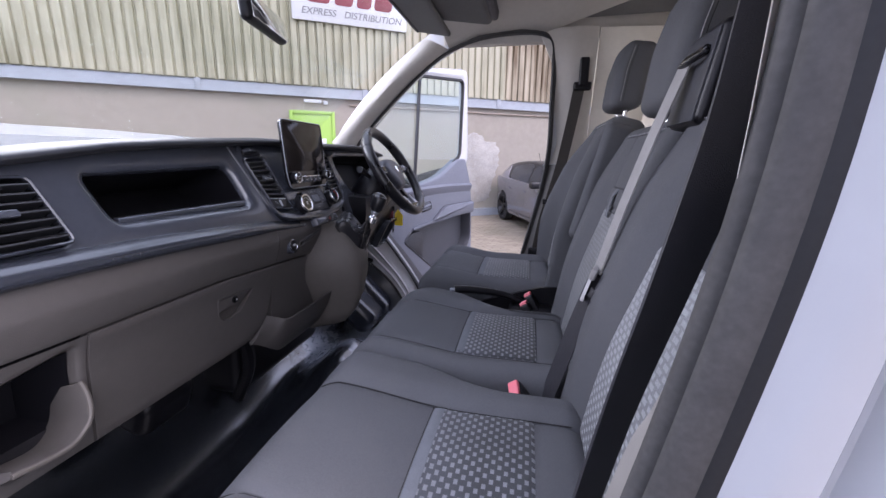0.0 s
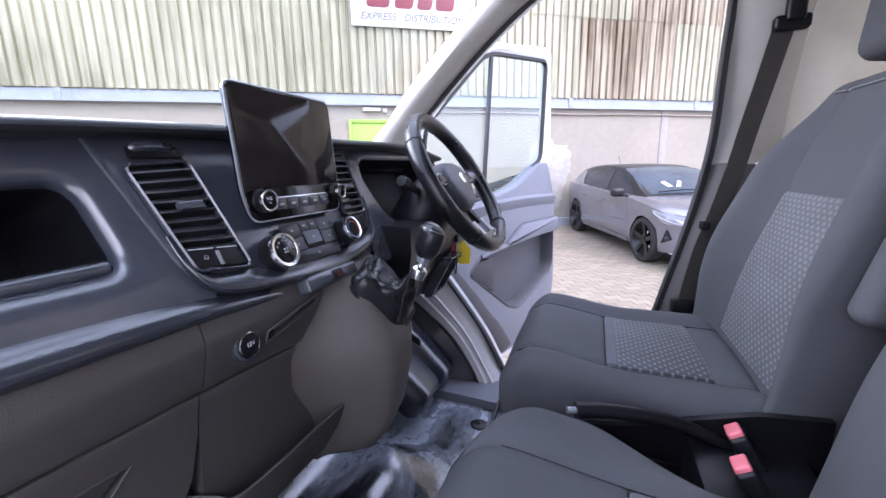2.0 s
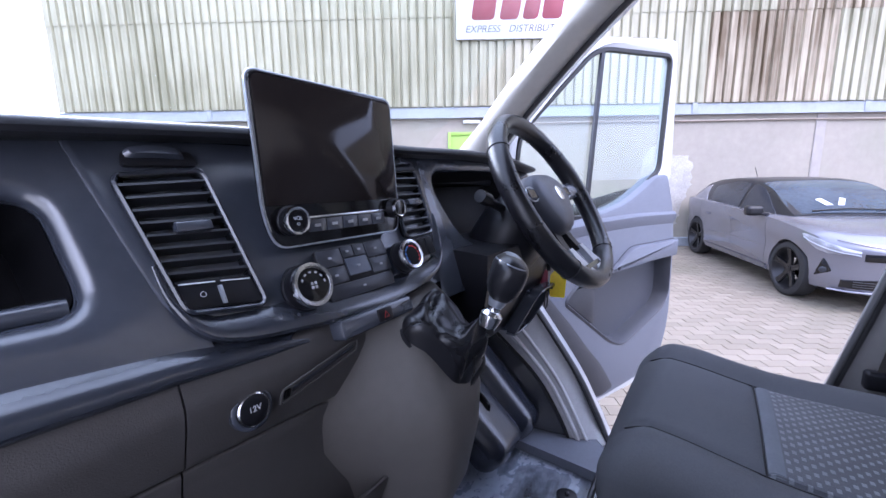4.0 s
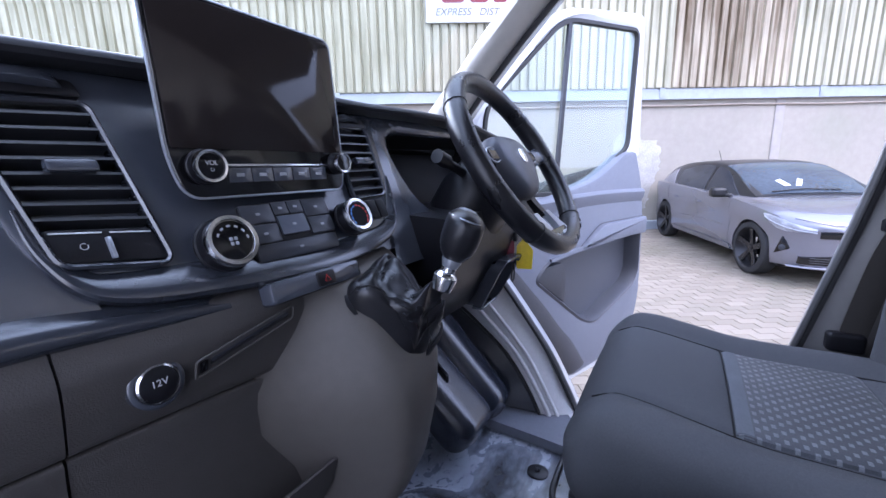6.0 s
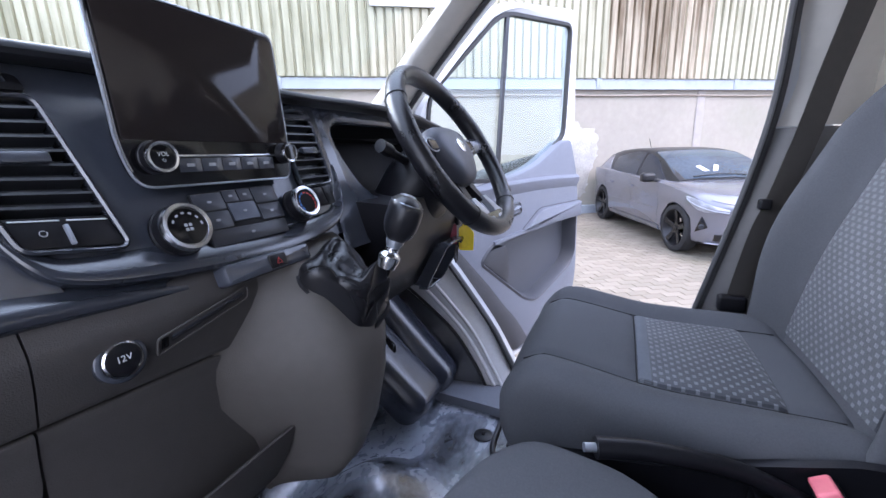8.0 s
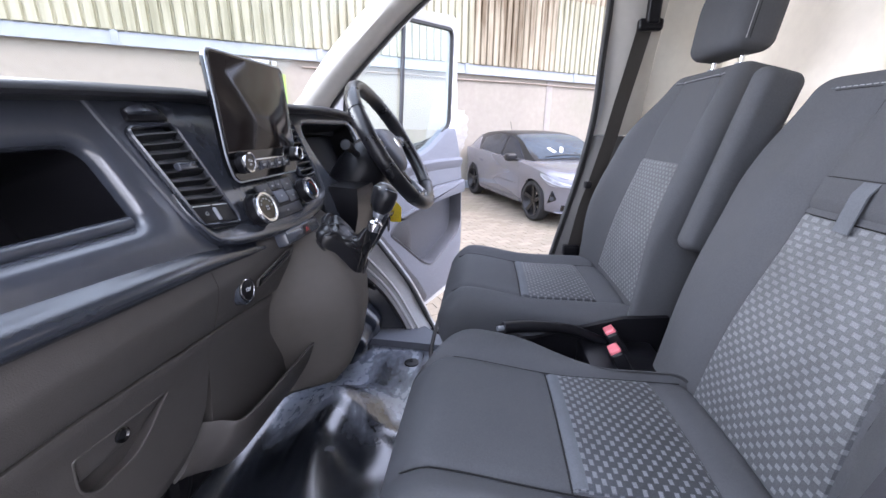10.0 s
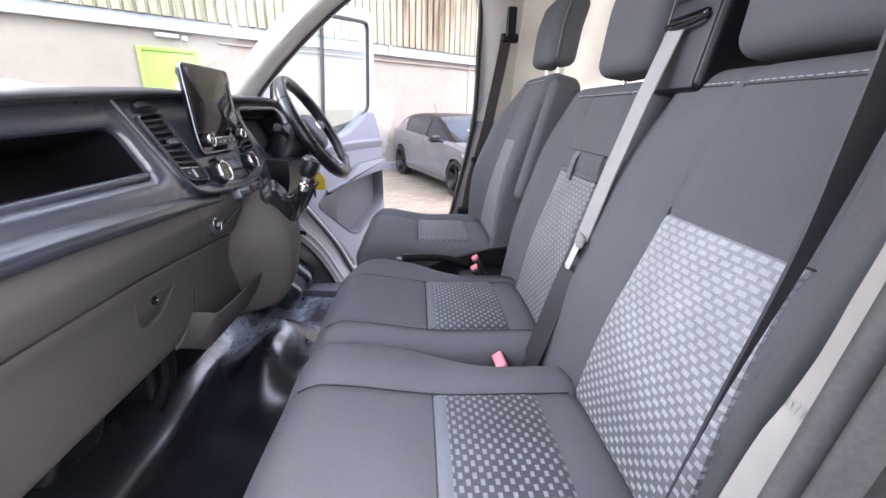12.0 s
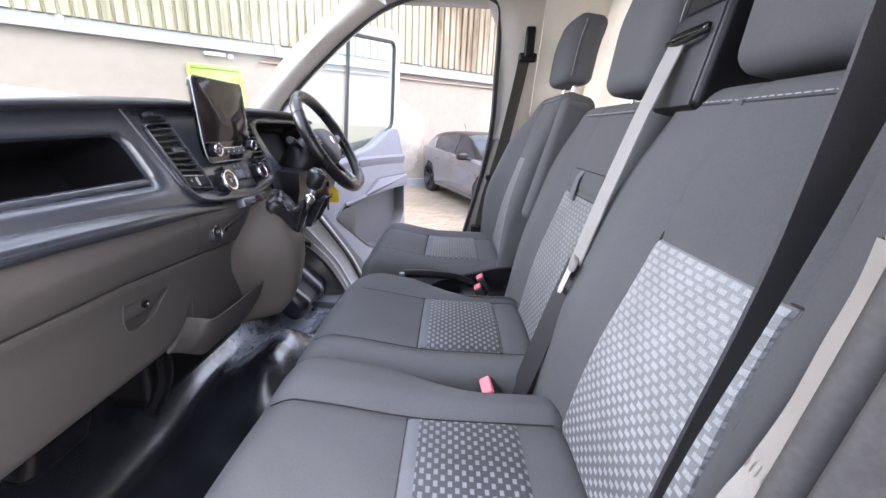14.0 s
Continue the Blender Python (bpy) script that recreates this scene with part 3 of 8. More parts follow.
def sheet_mesh(width, height, name, material):
    n = int(round(width / PITCH))
    prof = []
    for i in range(n):
        a = i * PITCH
        prof += [(a, 0.0), (a + 0.026, 0.0), (a + 0.040, 0.045), (a + 0.141, 0.045)]
    prof.append((n * PITCH, 0.0))
    ring = [(x, -d) for x, d in prof] + [(x, -d + 0.007) for x, d in prof[::-1]]
    return finish(name, loft([[(x, y, z) for x, y in ring] for z in (0.0, height)]), material, smooth=False)


cladding = tagged(new("wall_cladding"), "weathered cream corrugated cladding, streaked with rust and moss", "wall", kind="structure")
cladding.matrix_world = cladding.matrix_basis = Matrix.Translation(W(0, ZL + 0.2)) @ Matrix.Rotation(GA, 4, "Z")
SW = PITCH * 7
meshes = {}
random.seed(4)
row_h = [(0.0, 1.55), (1.50, 2.2), (3.65, 1.5)]
for r, (z0, hh) in enumerate(row_h):
    for c in range(27):
        s = S0 + c * SW
        mm = M_SHEET2 if s > -1.5 and random.random() < 0.75 else M_SHEET
        key = (hh, mm.name)
        if key not in meshes:
            meshes[key] = sheet_mesh(SW, hh, "cladding_sheet", mm)
        ob = new("sheet", meshes[key])
        ob.parent = cladding
        ob.location = (s, -0.06 - 0.010 * r - 0.004 * random.random(), z0)
part("backing", loft([[W(s, ZL + 0.2, -0.04), W(s, 7.5, -0.04), W(s, 7.5, -0.35), W(s, ZL + 0.2, -0.35)] for s in (S0, S1)]), M_SHEET, cladding, smooth=False)

# company board: white, with plain bars for the maker's mark and the readable strapline
M_BOARD = mat("sign_board", (0.66, 0.66, 0.67), 0.4, var=0.03)
M_MAROON = mat("sign_maroon", (0.26, 0.05, 0.07), 0.5, var=0.06)
M_SIGNGREY = mat("sign_grey", (0.16, 0.16, 0.17), 0.5)
board = thing("sign_board", W(-4.1, 3.65, 0.2), "white company board with maroon mark and grey strapline", "sign")
part("panel", plate(rquad([(-5.18, 3.65), (-3.06, 3.65), (-3.06, 5.2), (-5.18, 5.2)], 0.02), lambda a, b, h: W(a, b, 0.13 + h), 0.03, 0.006), M_BOARD, board)
for s, w, h in ((-4.72, 0.40, 0.50), (-4.27, 0.33, 0.36), (-3.90, 0.27, 0.36), (-3.53, 0.34, 0.50)):
    part("mark", plate(rquad([(s - w / 2, 3.96), (s + w / 2, 3.96), (s + w / 2 + 0.07, 3.96 + h), (s - w / 2 + 0.07, 3.96 + h)], 0.08),
                       lambda a, b, h2: W(a, b, 0.158 + h2), 0.006, 0.002), M_MAROON, board)
to_wall = Matrix.Translation(W(-4.12, 3.81, 0.164)) @ Matrix.Rotation(GA, 4, "Z") @ Matrix.Rotation(radians(90), 4, "X")
for word, ds in (("EXPRESS", -0.60), ("DISTRIBUTION", 0.40)):
    text_part("strapline", word, 0.165, Matrix.Translation(WALL_U * ds) @ to_wall, M_SIGNGREY, board, 0.002, 0.25)

# ---- the van's shell ----
CY = 1.13          # the cab's centre line


def both(p, side):
    return Vector((p[0], p[1] if side > 0 else 2 * CY - p[1], p[2]))


# floor: rubber mat with a raised ridge, sill step and footrest humps
FLOOR = 0.392


def floor_z(x, y):
    z = FLOOR + 0.004 * math.sin(x * 11) * math.sin(y * 9)
    z += 0.10 * smoothstep(-0.78, -1.02, x) * 3.0
    z += 0.10 * math.exp(-((x + 0.63) / 0.10) ** 2) * smoothstep(1.62, 1.42, y) * smoothstep(1.05, 1.3, y)
    z -= 0.03 * smoothstep(1.25, 1.0, y)
    z += 0.010 * math.exp(-((y - 1.40 + 0.2 * (x + 0.6)) / 0.03) ** 2) * smoothstep(-0.84, -0.76, x)
    return z


bm = bmesh.new()
nx, ny = 80, 110
g = [[bm.verts.new((-1.10 + 1.60 * i / nx, 0.26 + 1.60 * j / ny, floor_z(-1.10 + 1.60 * i / nx, 0.26 + 1.60 * j / ny))) for j in range(ny + 1)] for i in range(nx + 1)]
for i in range(nx):
    for j in range(ny):
        bm.faces.new((g[i][j], g[i + 1][j], g[i + 1][j + 1], g[i][j + 1]))
floor_ob = tagged(part("floor", bm, M_MAT), "black rubber cab floor mat, scuffed, with grey dust and painted doorway sheen", "floor", kind="structure")
part("underfloor", box((-1.1, 0.24, 0.28), (0.52, 2.02, 0.345), 0.01), M_STEEL, floor_ob)
# floor fixing
fix = thing("floor_fixing", (-0.476, 1.735, FLOOR), "round black floor mat fixing with a metal stud", "fixing")
part("washer", moved(lathe([(0.026, 0), (0.026, 0.003), (0.022, 0.005), (0.006, 0.006)]), Matrix.Translation((-0.476, 1.735, FLOOR + 0.002))), M_BLACK, fix)
part("stud", moved(lathe([(0.005, 0.005), (0.006, 0.012), (0.003, 0.016)], 12), Matrix.Translation((-0.476, 1.735, FLOOR))), M_STEEL, fix)

# bulkhead behind the seats
bm = bmesh.new()
nx, ny = 46, 36
def bulk_x(y, z):
    x = 0.50 + 0.05 * smoothstep(1.25, 1.9, z)
    for c in (0.62, 1.62):
        x += 0.022 * smoothstep(0.30, 0.22, abs(y - c)) * smoothstep(0.40, 0.32, abs(z - 1.5))
    return x
g = [[bm.verts.new((bulk_x(0.2 + 1.86 * i / nx, 0.36 + 1.66 * j / ny), 0.2 + 1.86 * i / nx, 0.36 + 1.66 * j / ny)) for j in range(ny + 1)] for i in range(nx + 1)]
for i in range(nx):
    for j in range(ny):
        bm.faces.new((g[i][j], g[i + 1][j], g[i + 1][j + 1], g[i][j + 1]))
bmesh.ops.solidify(bm, geom=bm.faces[:], thickness=0.02)
tagged(part("wall_bulkhead", bm, M_BULK), "pale cream steel bulkhead with pressed panels behind the seats", "bulkhead", kind="structure")

# pillars, aperture trims and seals on both sides
A_FOOT, A_TOP = Vector((-0.93, 1.925, 1.29)), Vector((-0.43, 1.84, 1.72))
AP = [(-0.90, 2.0, 1.05), (-0.84, 1.985, 1.24), (-0.755, 1.965, 1.345), (-0.60, 1.94, 1.49), (-0.46, 1.91, 1.60), (-0.34, 1.89, 1.675), (-0.20, 1.875, 1.72),
      (-0.02, 1.87, 1.735), (0.09, 1.875, 1.715), (0.135, 1.89, 1.64), (0.15, 1.93, 1.45), (0.152, 1.965, 1.25), (0.125, 1.985, 1.05), (0.07, 1.99, 0.80), (0.02, 1.99, 0.60),
      (-0.03, 2.0, 0.44), (-0.12, 2.02, 0.36), (-0.30, 2.03, 0.33), (-0.42, 2.03, 0.37), (-0.478, 2.02, 0.48), (-0.530, 2.01, 0.585), (-0.61, 2.0, 0.705), (-0.72, 2.0, 0.845), (-0.83, 2.0, 0.97)]


def strip(a, b, name, material, parent, bulge=0.02, n=5, thick=0.012, label=""):
    """A bowed trim panel between two edge lines."""
    rings = []
    for p, q in zip(a, b):
        p, q = Vector(p), Vector(q)
        mid = Vector((0, -1 if p.y > CY else 1, 0))
        front = [p.lerp(q, i / n) + mid * bulge * math.sin(math.pi * i / n) for i in range(n + 1)]
        rings.append(front + [w - mid * thick for w in front[::-1]])
    return part(name, loft(rings), material, parent, label)


for side, nm in ((1, "driver"), (-1, "passenger")):
    shell = tagged(new("wall_" + nm + "_side"), "white van side frame with grey pillar trims and rubber seal", "van side", kind="structure")
    near = 0.0 if side > 0 else 1.0
    back = [near * smoothstep(-0.12, 0.0, p[0]) * smoothstep(1.76, 1.62, p[2]) for p in AP]
    ap = smooth_path([both((p[0] + near * (0.018 + 0.0095 * (p[0] > 0)) - (1 - near) * 0.028 * smoothstep(-0.02, 0.03, p[0]) * smoothstep(1.70, 1.60, p[2]),
                            p[1] + near * ((1.985 - p[1]) * (p[0] > 0) * (p[2] > 1.05) * smoothstep(1.72, 1.40, p[2]) - 0.037) - 0.011 * bk, p[2]), side) for p, bk in zip(AP, back)], 6, True)
    c = sum(ap, Vector()) / len(ap)
    out = Vector((0, side, 0))
    if side > 0:
        part("rubber_seal", tube(ap, 0.011, 10, True), M_SEAL_GREY, shell, "grey rubber door seal")
        part("seal_lip", tube([p + (c - p).normalized() * 0.004 + Vector((0, -0.012, 0)) for p in ap], 0.0035, 8, True), M_RUBBER, shell, "black seal lip")
    else:
        # broad dusty door seal with a groove along it
        rr = []
        for p in ap:
            r = (p - c)
            r.y = 0
            r.normalize()
            prof = ((0.012, 0.0165), (-0.008, 0.0165), (-0.0125, 0.018), (-0.0155, 0.023), (-0.0145, 0.029), (-0.010, 0.0325), (-0.003, 0.0345), (-0.008, 0.037), (-0.0115, 0.042), (-0.008, 0.048), (0.004, 0.0515), (0.022, 0.052), (0.03, 0.02))
            rr.append([p + r * a + out * b for a, b in prof])
        rr.append(rr[0])
        sbm = loft(rr, cap=(False, False))
        bmesh.ops.remove_doubles(sbm, verts=sbm.verts, dist=1e-6)
        part("rubber_seal", sbm, M_SEAL_DUSTY, shell, "dusty grooved rubber door seal", angle=85)
        # black lip outside the seal stands in for the shadow line there
        rr = []
        for p in ap:
            r = (p - c)
            r.y = 0
            r.normalize()
            rr.append([p + r * a + out * b for a, b in ((0.010, 0.050), (0.015, 0.054), (0.020, 0.056), (0.024, 0.055), (0.026, 0.050), (0.020, 0.045))])
        rr.append(rr[0])
        sbm = loft(rr, cap=(False, False))
        bmesh.ops.remove_doubles(sbm, verts=sbm.verts, dist=1e-6)
        part("seal_edge_shade", sbm, M_RUBBER, shell, "black outer lip put there for the shade along the door seal")
    # painted flange and outer frame
    rings = []
    for p in ap:
        r = (p - c)
        r.y = 0
        r.normalize()
        if side > 0:
            prof = ((0.012, -0.004), (0.05, 0.0), (0.10, 0.03), (0.13, 0.12), (0.06, 0.14), (0.01, 0.03))
        else:
            prof = ((0.052, 0.016), (0.066, 0.034), (0.070, 0.040), (0.070, 0.058), (0.066, 0.062), (0.050, 0.066), (0.046, 0.072), (0.050, 0.080), (0.078, 0.092), (0.092, 0.102), (0.100, 0.125), (0.104, 0.16), (0.06, 0.17), (0.01, 0.03))
        rings.append([p + out * a + r * b for a, b in prof])
    rings.append(rings[0])
    bm = loft(rings, cap=(False, False))
    bmesh.ops.remove_doubles(bm, verts=bm.verts, dist=1e-6)
    part("painted_frame", bm, M_WHITE, shell)
    # A pillar trim
    ts = [i / 10 for i in range(11)]
    fa = [both(A_FOOT.lerp(A_TOP, t) + Vector((0, 0.0, 0.0)), side) for t in ts]
    fb = [both(Vector(p), side) for p in smooth_path([(-0.84, 1.975, 1.24), (-0.755, 1.955, 1.345), (-0.60, 1.93, 1.49), (-0.46, 1.90, 1.60), (-0.33, 1.88, 1.68)], 3)]
    fb = [fb[round(i * (len(fb) - 1) / 10)] for i in range(11)]
    strip(fa, fb, "a_pillar_trim", M_TRIM, shell, 0.03)
    # lower A post, painted metal inside the door hinge area
    pi_, po_ = [smooth_path([both(p, side) for p in e], 4) for e in (((-0.98, 1.90, 1.28), (-1.0, 1.90, 1.0), (-0.89, 1.93, 0.79), (-0.76, 1.945, 0.675), (-0.65, 1.945, 0.585), (-0.57, 1.945, 0.47), (-0.53, 1.945, 0.38)),
                                                                     ((-0.86, 1.985, 1.23), (-0.84, 1.992, 1.02), (-0.735, 1.992, 0.86), (-0.625, 1.992, 0.72), (-0.545, 1.998, 0.598), (-0.495, 2.005, 0.49), (-0.44, 2.01, 0.39)))]
    post = strip(pi_, po_, "a_post", M_POST, shell, 0.012)
    strip([p + Vector((-0.26, -side * 0.05, -0.10)) for p in pi_], [p + Vector((-0.004, side * 0.004, -0.003)) for p in pi_], "post_lining", M_HUMP, shell, 0.01, label="black moulded footwell lining")
    for k, r in ((0.06, 0.005), (0.34, 0.007), (0.58, 0.006)):
        part("post_seal" if k < 0.1 else "post_ridge", tube([p.lerp(q, k) + Vector((0, -side * (0.012 * math.sin(math.pi * k) + 0.002), 0)) for p, q in zip(pi_, po_)], r, 8), M_RUBBER if k < 0.1 else M_POST, post)
    # B pillar trims, upper pale and lower dark
    zs = [1.74, 1.6, 1.45, 1.3, 1.2]
    fx = {1.74: 0.07, 1.6: 0.14, 1.45: 0.15, 1.3: 0.152, 1.2: 0.148}
    yy = lambda z, near=near: 1.99 - 0.115 * smoothstep(1.25 + 0.12 * near, 1.74, z) - 0.054 * near
    strip([both((fx[z] - 0.022 + 0.050 * near, yy(z) - 0.004, z), side) for z in zs], [both((0.285 + 0.045 * near, yy(z) - 0.012, z), side) for z in zs], "b_pillar_trim_upper", M_TRIM, shell, 0.018)
    strip([both((0.29 + 0.045 * near, yy(z) - 0.002, z), side) for z in zs], [both((0.56, yy(z) + 0.02, z), side) for z in zs], "b_pillar_side", M_BULK, shell, 0.004)
    zl = [1.196, 1.05, 0.9, 0.75, 0.6, 0.45]
    fl = {1.196: 0.146, 1.05: 0.125, 0.9: 0.093, 0.75: 0.058, 0.6: 0.02, 0.45: -0.03}
    if side > 0:
        strip([both((fl[z] - 0.020, 1.984, z), side) for z in zl], [both((fl[z] + 0.13, 1.962, z), side) for z in zl], "b_pillar_trim_lower", M_PILLAR, shell, 0.022)
        strip([both((fl[z] + 0.132, 1.966, z), side) for z in zl], [both((0.56, 1.975, z), side) for z in zl], "b_pillar_rear_lower", M_PILLAR, shell, 0.004)
    else:
        pin = smooth_path([Vector(p) for p in ((0.173, 0.325, 1.1835), (0.171, 0.325, 1.155), (0.164, 0.325, 1.12), (0.156, 0.325, 1.075), (0.142, 0.325, 1.03), (0.126, 0.325, 0.985), (0.085, 0.325, 0.80), (0.028, 0.325, 0.55))], 4)
        pout = smooth_path([Vector(p) for p in ((0.164, 0.300, 1.1835), (0.162, 0.300, 1.155), (0.158, 0.300, 1.12), (0.151, 0.300, 1.075), (0.142, 0.300, 1.03), (0.132, 0.300, 0.985), (0.092, 0.300, 0.80), (0.035, 0.300, 0.55))], 4)
        strip(pin, pout, "b_pillar_trim_lower", M_TRIM_LOW, shell, 0.001, thick=0.0015)
        ze = (1.1838, 1.24, 1.30, 1.40, 1.50)
        strip([(x, yy(z) * -1 + 2 * CY - 0.002, z) for x, z in zip((0.174, 0.177, 0.180, 0.181, 0.170), ze)], [(x, 0.300 + 0.3 * max(0.0, z - 1.37), z) for x, z in zip((0.161, 0.163, 0.164, 0.163, 0.150), ze)], "b_pillar_trim_edge", M_TRIM, shell, 0.001, thick=0.0015)
        # black strip stands in for the shade between pillar trim and seat
        strip([p + Vector((0.004, 0.001, 0)) for p in pin], [(0.40, 0.330, p.z) for p in pin], "b_pillar_gap_shade", M_BLACK, shell, 0.0)
    # header trim over the door
    strip([both(p, side) for p in ((-0.33, 1.875, 1.685), (-0.2, 1.865, 1.73), (-0.02, 1.86, 1.745), (0.08, 1.865, 1.73))],
          [both(p, side) for p in ((-0.36, 1.76, 1.78), (-0.2, 1.72, 1.82), (0.0, 1.70, 1.83), (0.56, 1.70, 1.84))], "header_trim", M_TRIM, shell, 0.01)

    part("roof_side", box((-0.36, (1.90 if side > 0 else 0.32), 1.70), (0.62, (1.94 if side > 0 else 0.36), 2.04), 0.006), M_TRIM, shell)

# sill step plate and the black humps beside it on the driver's side
sill = tagged(new("trim_sill"), "dark plastic sill step plate and wheel arch covers", "sill", kind="structure")
part("step_plate", loft([[(x, y0, z), (x, y1, z - 0.01), (x, y1, z - 0.06), (x, y0, z - 0.06)] for x, y0, y1, z in
     ((-0.70, 1.86, 2.0, 0.425), (-0.66, 1.835, 2.03, 0.425), (-0.52, 1.835, 2.045, 0.42), (-0.40, 1.83, 1.93, 0.418), (-0.1, 1.83, 1.93, 0.415), (0.1, 1.84, 1.95, 0.415))]), M_STEP, sill)
part("arch_cover", moved(soft_box((0.26, 0.074, 0.074), 0.058, (10, 6, 6)), pose(-0.83, 1.872, 0.605, 0, 47, 4)), M_HUMP, sill)
part("footrest", moved(soft_box((0.20, 0.086, 0.064), 0.046, (10, 6, 6)), pose(-0.80, 1.735, 0.562, 0, 43, 4)), M_HUMP, sill)

# roof liner, overhead shelf, outer roof, front bulkhead under the windscreen
M_ROOF = M_LINER
bm = loft([[(x, 0.40 + dy, z0), (x, 0.50 + dy, z1), (x, 1.13, z1 + 0.03), (x, 1.76 - dy, z1), (x, 1.86 - dy, z0), (x, 1.9 - dy, z0 + 0.06), (x, 1.13, z1 + 0.10), (x, 0.36 + dy, z0 + 0.06)]
           for x, z0, z1, dy in ((-0.42, 1.735, 1.79, 0.02), (-0.30, 1.76, 1.82, 0), (0.0, 1.77, 1.87, 0), (0.60, 1.78, 1.90, 0))])
tagged(part("ceiling", bm, M_ROOF), "grey moulded roof lining of the cab", "ceiling", kind="structure")
shelf = thing("overhead_shelf", (-0.25, CY, 1.74), "grey moulded overhead storage shelf above the windscreen", "shelf")
part("body", moved(soft_box((0.13, 0.52, 0.035), 0.02, (6, 16, 3)), pose(-0.25, CY + 0.02, 1.755, 0, 8, 0)), M_LINER, shelf)
part("lip", moved(soft_box((0.03, 0.50, 0.02), 0.012, (3, 16, 2)), pose(-0.13, CY + 0.02, 1.735, 0, 8, 0)), M_DOORTRIM2, shelf)
visor = thing("sun_visor", (-0.36, 1.55, 1.72), "grey fabric sun visor folded up over the windscreen", "sun visor")
part("flap", moved(soft_box((0.075, 0.19, 0.010), 0.008, (4, 10, 2)), pose(-0.37, 1.55, 1.715, 0, 10, 0)), M_LINER, visor)
part("hinge", tube([(-0.43, 1.72, 1.715), (-0.43, 1.38, 1.715)], 0.006), M_DOORTRIM2, visor)
tagged(part("roof", loft([[(x, 0.22, z - 0.05), (x, 0.34, z), (x, 1.92, z), (x, 2.04, z - 0.05), (x, 2.04, z - 0.09), (x, 0.22, z - 0.09)] for x, z in ((-0.46, 1.90), (-0.3, 2.02), (0.1, 2.10), (0.7, 2.12))]), M_WHITE),
                  "white steel van roof", "roof", kind="structure")
tagged(part("wall_firewall", box((-1.34, 0.2, 0.25), (-1.26, 2.06, 1.20), 0.02), M_STEEL), "dark front bulkhead beneath the windscreen", "wall", kind="structure")

# windscreen
bm = loft([[(-1.20, CY - 0.80, 1.20), (-1.20, CY + 0.80, 1.20)], [(-0.98, CY - 0.79, 1.37), (-0.98, CY + 0.79, 1.37)],
           [(-0.72, CY - 0.76, 1.58), (-0.72, CY + 0.76, 1.58)], [(-0.47, CY - 0.72, 1.77), (-0.47, CY + 0.72, 1.77)]], close=False, cap=(False, False))
bmesh.ops.solidify(bm, geom=bm.faces[:], thickness=0.005)
ws = tagged(part("window_1", bm, M_SCREENGLASS), "clear laminated windscreen", "windscreen", kind="structure")
ws.visible_shadow = False
mir = thing("interior_mirror", (-0.65, 1.04, 1.56), "black interior rear-view mirror hung from the windscreen", "mirror")
part("housing", moved(soft_box((0.016, 0.115, 0.034), 0.014, (3, 10, 4)), pose(-0.65, 1.04, 1.56, 0, -6, 12)), M_BLACK, mir)
part("glass", moved(box((0.0155, -0.105, -0.027), (0.018, 0.105, 0.027), 0.001), pose(-0.65, 1.04, 1.56, 0, -6, 12)), M_MIRROR, mir)
part("stalk", tube([(-0.655, 1.04, 1.565), (-0.68, 1.06, 1.60), (-0.695, 1.08, 1.598)], 0.011), M_BLACK, mir)

# bonnet in front of the windscreen
bm = loft([[(x, CY + w * k, z - 0.05 * abs(k) ** 3) for k in (-1, -0.8, -0.4, 0, 0.4, 0.8, 1)] for x, w, z in ((-1.24, 0.86, 1.265), (-1.34, 0.855, 1.295), (-1.5, 0.84, 1.28), (-1.8, 0.80, 1.14), (-1.98, 0.74, 0.90))], close=False, cap=(False, False))
bmesh.ops.solidify(bm, geom=bm.faces[:], thickness=0.01)
tagged(part("bonnet", bm, M_WHITE), "white van bonnet", "bonnet", kind="structure")

# the building across the yard, behind the passenger side
M_BEHIND = mat("grey_shed", (0.30, 0.31, 0.33), 0.8, var=0.1, scale=0.5, fine=5)
shed = tagged(part("wall_shed", box((-16, -6.9, -0.5), (14, -6.5, 4.3), 0.02), M_BEHIND), "grey clad shed across the yard", "building", kind="structure")
part("shutter", box((-4.2, -6.49, -0.4), (-0.6, -6.45, 3.6), 0.01), M_FLASH, shed, "blue-grey roller shutter")

